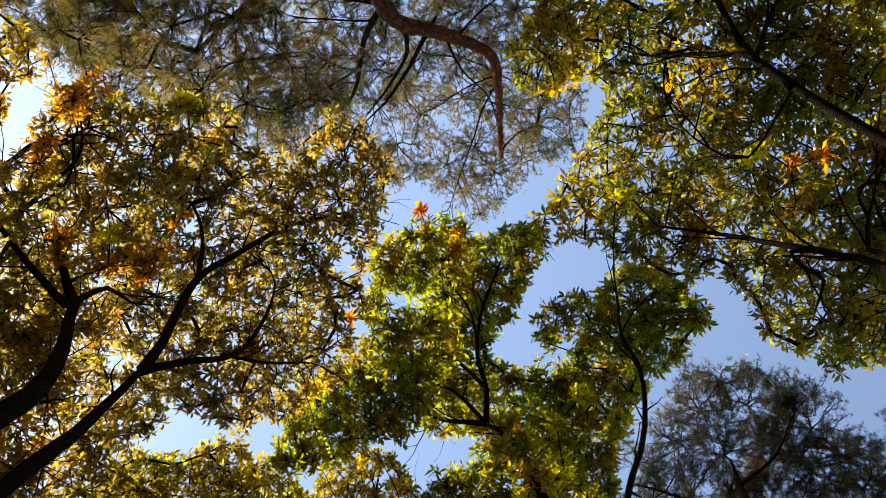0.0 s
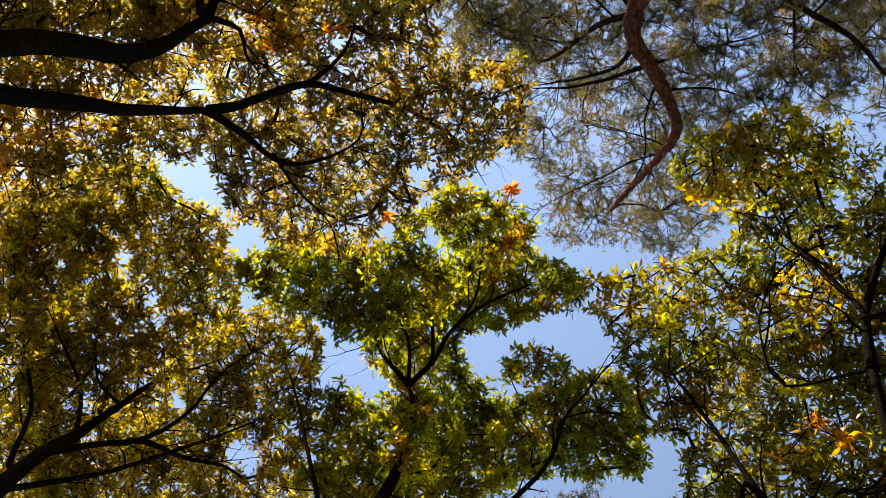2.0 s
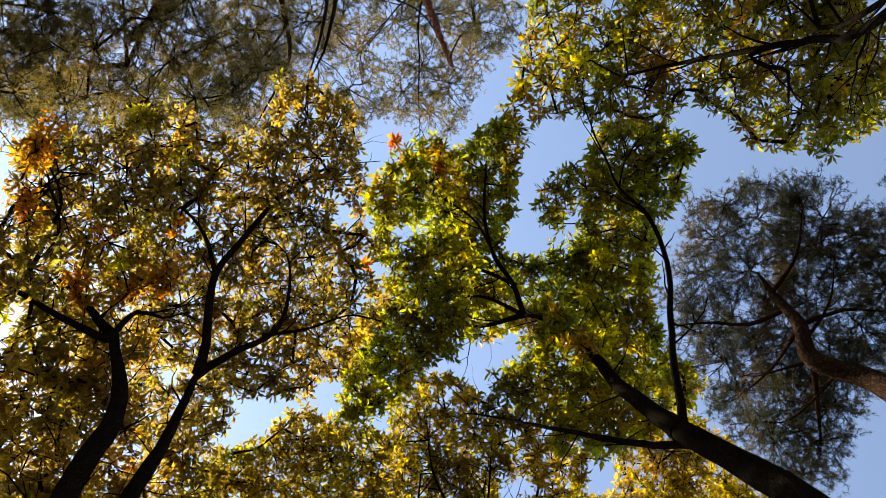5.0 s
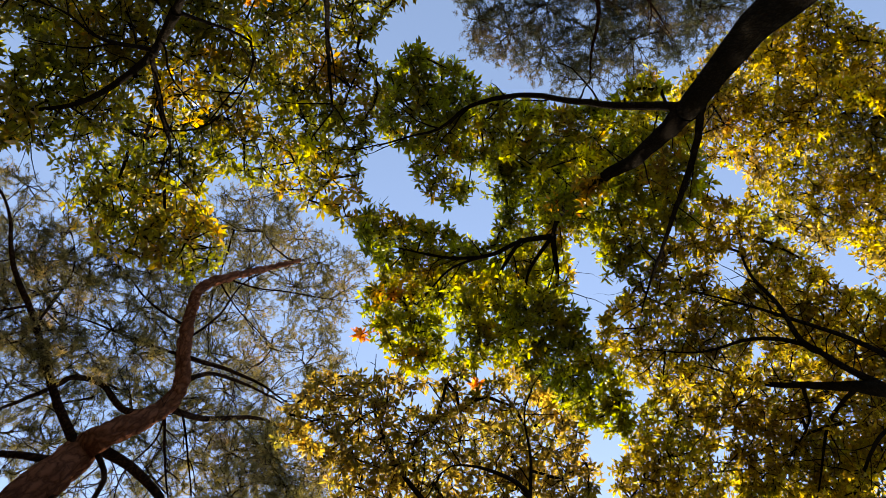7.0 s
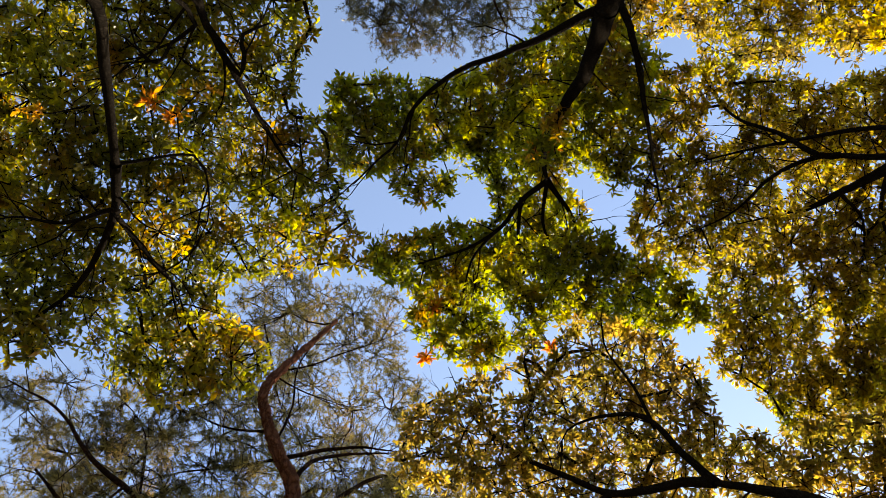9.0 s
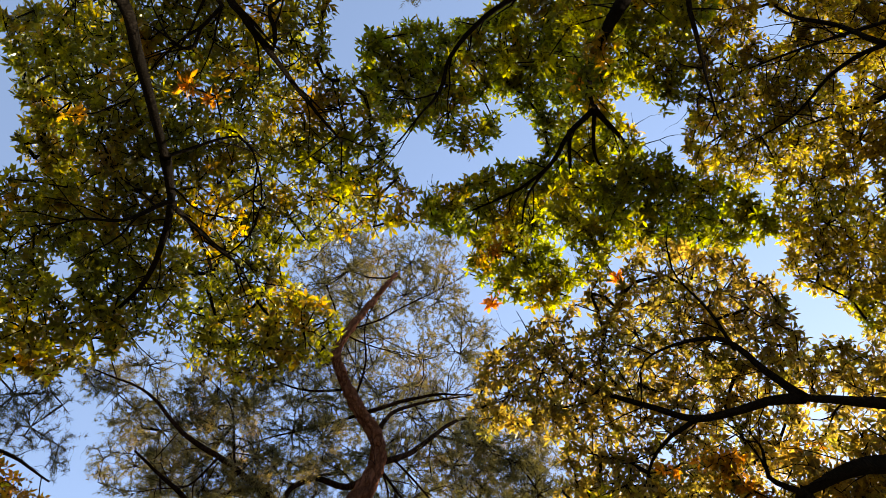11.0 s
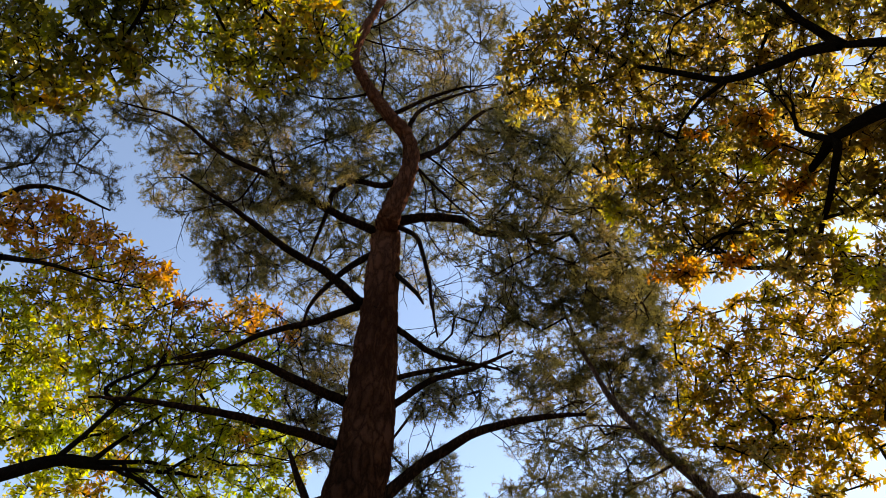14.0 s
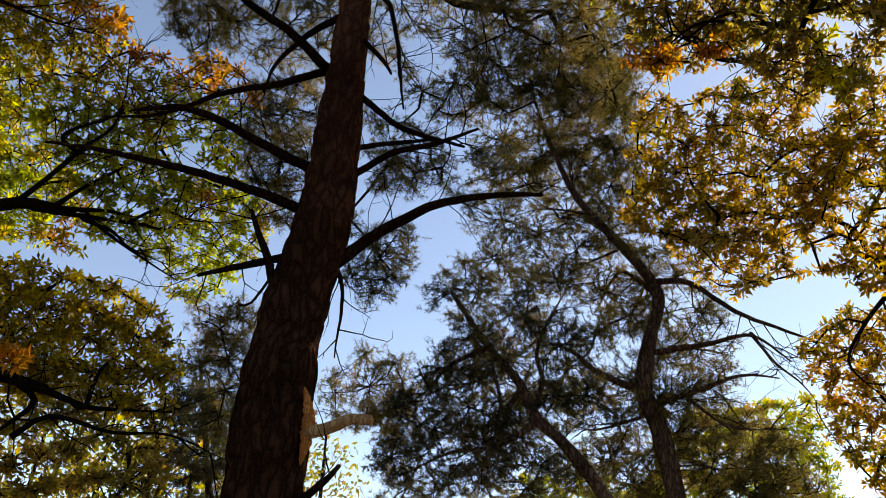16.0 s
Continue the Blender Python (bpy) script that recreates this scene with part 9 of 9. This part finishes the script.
sprays(pine_r, [(0.13, 9.55, 3.77, 0.48), (0.09, 9.63, 5.14, 0.50), (0.04, 10.32, 7.36, 0.20), (0.03, 9.71, 5.68, 0.18), (-0.07, 9.36, 3.34, 0.17), (-0.23, 9.31, 4.04, 0.47), (-0.26, 9.36, 4.50, 0.48), (-0.40, 9.61, 3.72, 0.48), (-0.47, 9.56, 4.99, 0.23), (-0.54, 9.74, 5.20, 0.20), (-0.53, 9.19, 4.53, 0.17), (-0.57, 9.72, 4.94, 0.24), (-0.58, 9.58, 4.46, 0.17), (-0.65, 9.37, 4.22, 0.17), (-0.65, 9.41, 4.27, 0.17), (-0.70, 9.78, 5.52, 0.28), (-0.69, 9.52, 4.08, 0.17), (-0.69, 9.55, 4.78, 0.32)])
sprays(pine_r, [(-0.72, 9.61, 4.47, 0.18), (-0.72, 9.39, 3.40, 0.21), (-1.02, 9.83, 5.16, 0.51), (-1.01, 9.68, 4.62, 0.46), (-1.19, 10.59, 5.99, 0.25), (-1.51, 10.12, 4.83, 0.19), (-1.57, 10.48, 5.59, 0.20), (-1.55, 10.17, 5.16, 0.28)])
leaf_out(pine_r)
pine_q = Tree("pine_tree", (3.2, 7.9, 0), 24, LIT_PINE_BARK, NEEDLE_DARK, True, 0.088, label="leaning pine tree with a curved dark trunk")
trunk(pine_q, (3.20, 7.90, -0.20, 0.240), (3.03, 7.99, 0.79, 0.169), (2.06, 8.30, 3.12, 0.092), (1.56, 8.41, 3.95, 0.075), (1.18, 8.47, 4.36, 0.065), (0.98, 8.50, 4.80, 0.056), (0.63, 8.53, 5.25, 0.046), (0.41, 8.55, 5.57, 0.039), (0.10, 8.56, 6.06, 0.029))
limb(pine_q, "limb", 0.0375, 0.015, (0.56, 8.54, 5.29), (0.05, 8.41, 4.95), (-0.21, 8.26, 4.45))
limb(pine_q, "limb", 0.045, 0.015, (1.17, 8.47, 4.29), (0.69, 8.46, 3.99), (0.15, 8.42, 3.89), (-0.30, 8.36, 3.66))
limb(pine_q, "limb", 0.0375, 0.01125, (0.98, 8.50, 4.72), (0.78, 8.62, 4.32), (0.71, 8.72, 3.86))
limb(pine_q, "limb", 0.0375, 0.01125, (1.14, 8.47, 4.40), (1.27, 8.52, 4.89), (1.23, 8.60, 5.38), (1.72, 8.58, 6.32))
limb(pine_q, "limb", 0.03, 0.009, (0.63, 8.53, 5.10), (0.73, 8.46, 4.48), (0.62, 8.40, 3.97), (0.42, 8.34, 3.69))
sprays(pine_q, [(0.09, 8.32, 5.94, 0.40), (0.39, 8.34, 5.40, 0.45), (0.76, 8.36, 5.03, 0.45), (0.12, 8.33, 4.92, 0.45), (0.34, 8.39, 4.44, 0.45), (0.82, 8.39, 4.32, 0.45), (-0.06, 8.39, 4.15, 0.40), (0.48, 8.37, 3.76, 0.45), (1.13, 8.30, 3.77, 0.45), (-0.57, 8.57, 4.53, 0.30), (-0.58, 8.47, 3.81, 0.40), (1.39, 8.42, 4.64, 0.45), (1.06, 8.37, 5.68, 0.45), (1.55, 8.35, 5.30, 0.45), (1.79, 8.35, 4.63, 0.45), (-0.15, 8.43, 4.65, 0.35)])
leaf_out(pine_q)
pine_h = Tree("pine_tree", (-7.6, 3.2, 0), 25, PINE_BARK, NEEDLE_DARK, True, 0.1, dense=0.55, label="thin dark pine tree with sparse twigs")
trunk(pine_h, (-7.60, 3.20, -0.20, 0.200), (-7.40, 3.40, 4.00, 0.150), (-7.00, 3.90, 6.50, 0.100), (-7.19, 4.84, 6.50, 0.090), (-6.75, 4.57, 7.33, 0.067), (-6.22, 4.70, 7.80, 0.050), (-5.93, 4.23, 8.42, 0.030))
limb(pine_h, "limb", 0.04, 0.02, (-6.22, 4.70, 7.80), (-5.61, 4.66, 8.19), (-5.25, 4.62, 8.33), (-4.89, 4.71, 8.35), (-4.39, 4.99, 8.29))
sprays(pine_h, [(-4.64, 5.15, 8.80, 0.17), (-4.56, 4.90, 8.82, 0.21), (-4.65, 4.56, 9.15, 0.17), (-4.89, 4.70, 8.86, 0.48), (-4.77, 4.41, 9.17, 0.21), (-4.78, 4.16, 9.10, 0.17), (-5.38, 4.61, 8.80, 0.49), (-5.11, 4.36, 8.99, 0.44), (-5.94, 4.78, 8.40, 0.17), (-5.74, 4.60, 8.67, 0.49), (-5.37, 4.10, 9.06, 0.21), (-5.80, 4.34, 9.03, 0.50), (-5.64, 4.09, 9.30, 0.18), (-5.79, 3.96, 9.19, 0.18), (-5.96, 4.02, 9.14, 0.22)])
leaf_out(pine_h)

# ---- a young pine beyond ----
pine_t = Tree("pine_tree", (-2.05, 10.9, 0), 26, PINE_BARK, NEEDLE_DARK, True, 0.1, dense=1.1, label="young dark green pine tree with short boughs")
trunk(pine_t, (-2.05, 10.90, -0.20, 0.120), (-2.84, 10.92, 1.81, 0.090), (-3.16, 10.84, 3.20, 0.065), (-3.45, 10.75, 4.37, 0.043), (-3.77, 10.65, 5.65, 0.020))
sprays(pine_t, [(-3.23, 11.19, 4.62, 0.21), (-3.28, 11.06, 5.06, 0.21), (-3.23, 10.85, 3.68, 0.35), (-3.40, 10.59, 5.72, 0.21), (-3.49, 10.76, 4.09, 0.57), (-3.51, 10.50, 3.60, 0.35), (-3.56, 10.61, 4.65, 0.57), (-3.65, 10.69, 5.25, 0.58), (-3.81, 10.36, 4.27, 0.20), (-3.89, 10.33, 5.60, 0.20), (-3.89, 10.20, 4.86, 0.20), (-4.03, 10.37, 5.50, 0.20)])
sprays(pine_t, [(-3.79, 9.87, 5.01, 0.35), (-3.31, 10.04, 5.00, 0.40), (-3.07, 10.24, 4.57, 0.45), (-3.65, 10.10, 4.42, 0.45), (-4.08, 10.06, 3.93, 0.45), (-2.96, 10.37, 4.20, 0.40), (-3.44, 10.29, 3.93, 0.40), (-3.47, 9.83, 5.43, 0.30)])
leaf_out(pine_t)
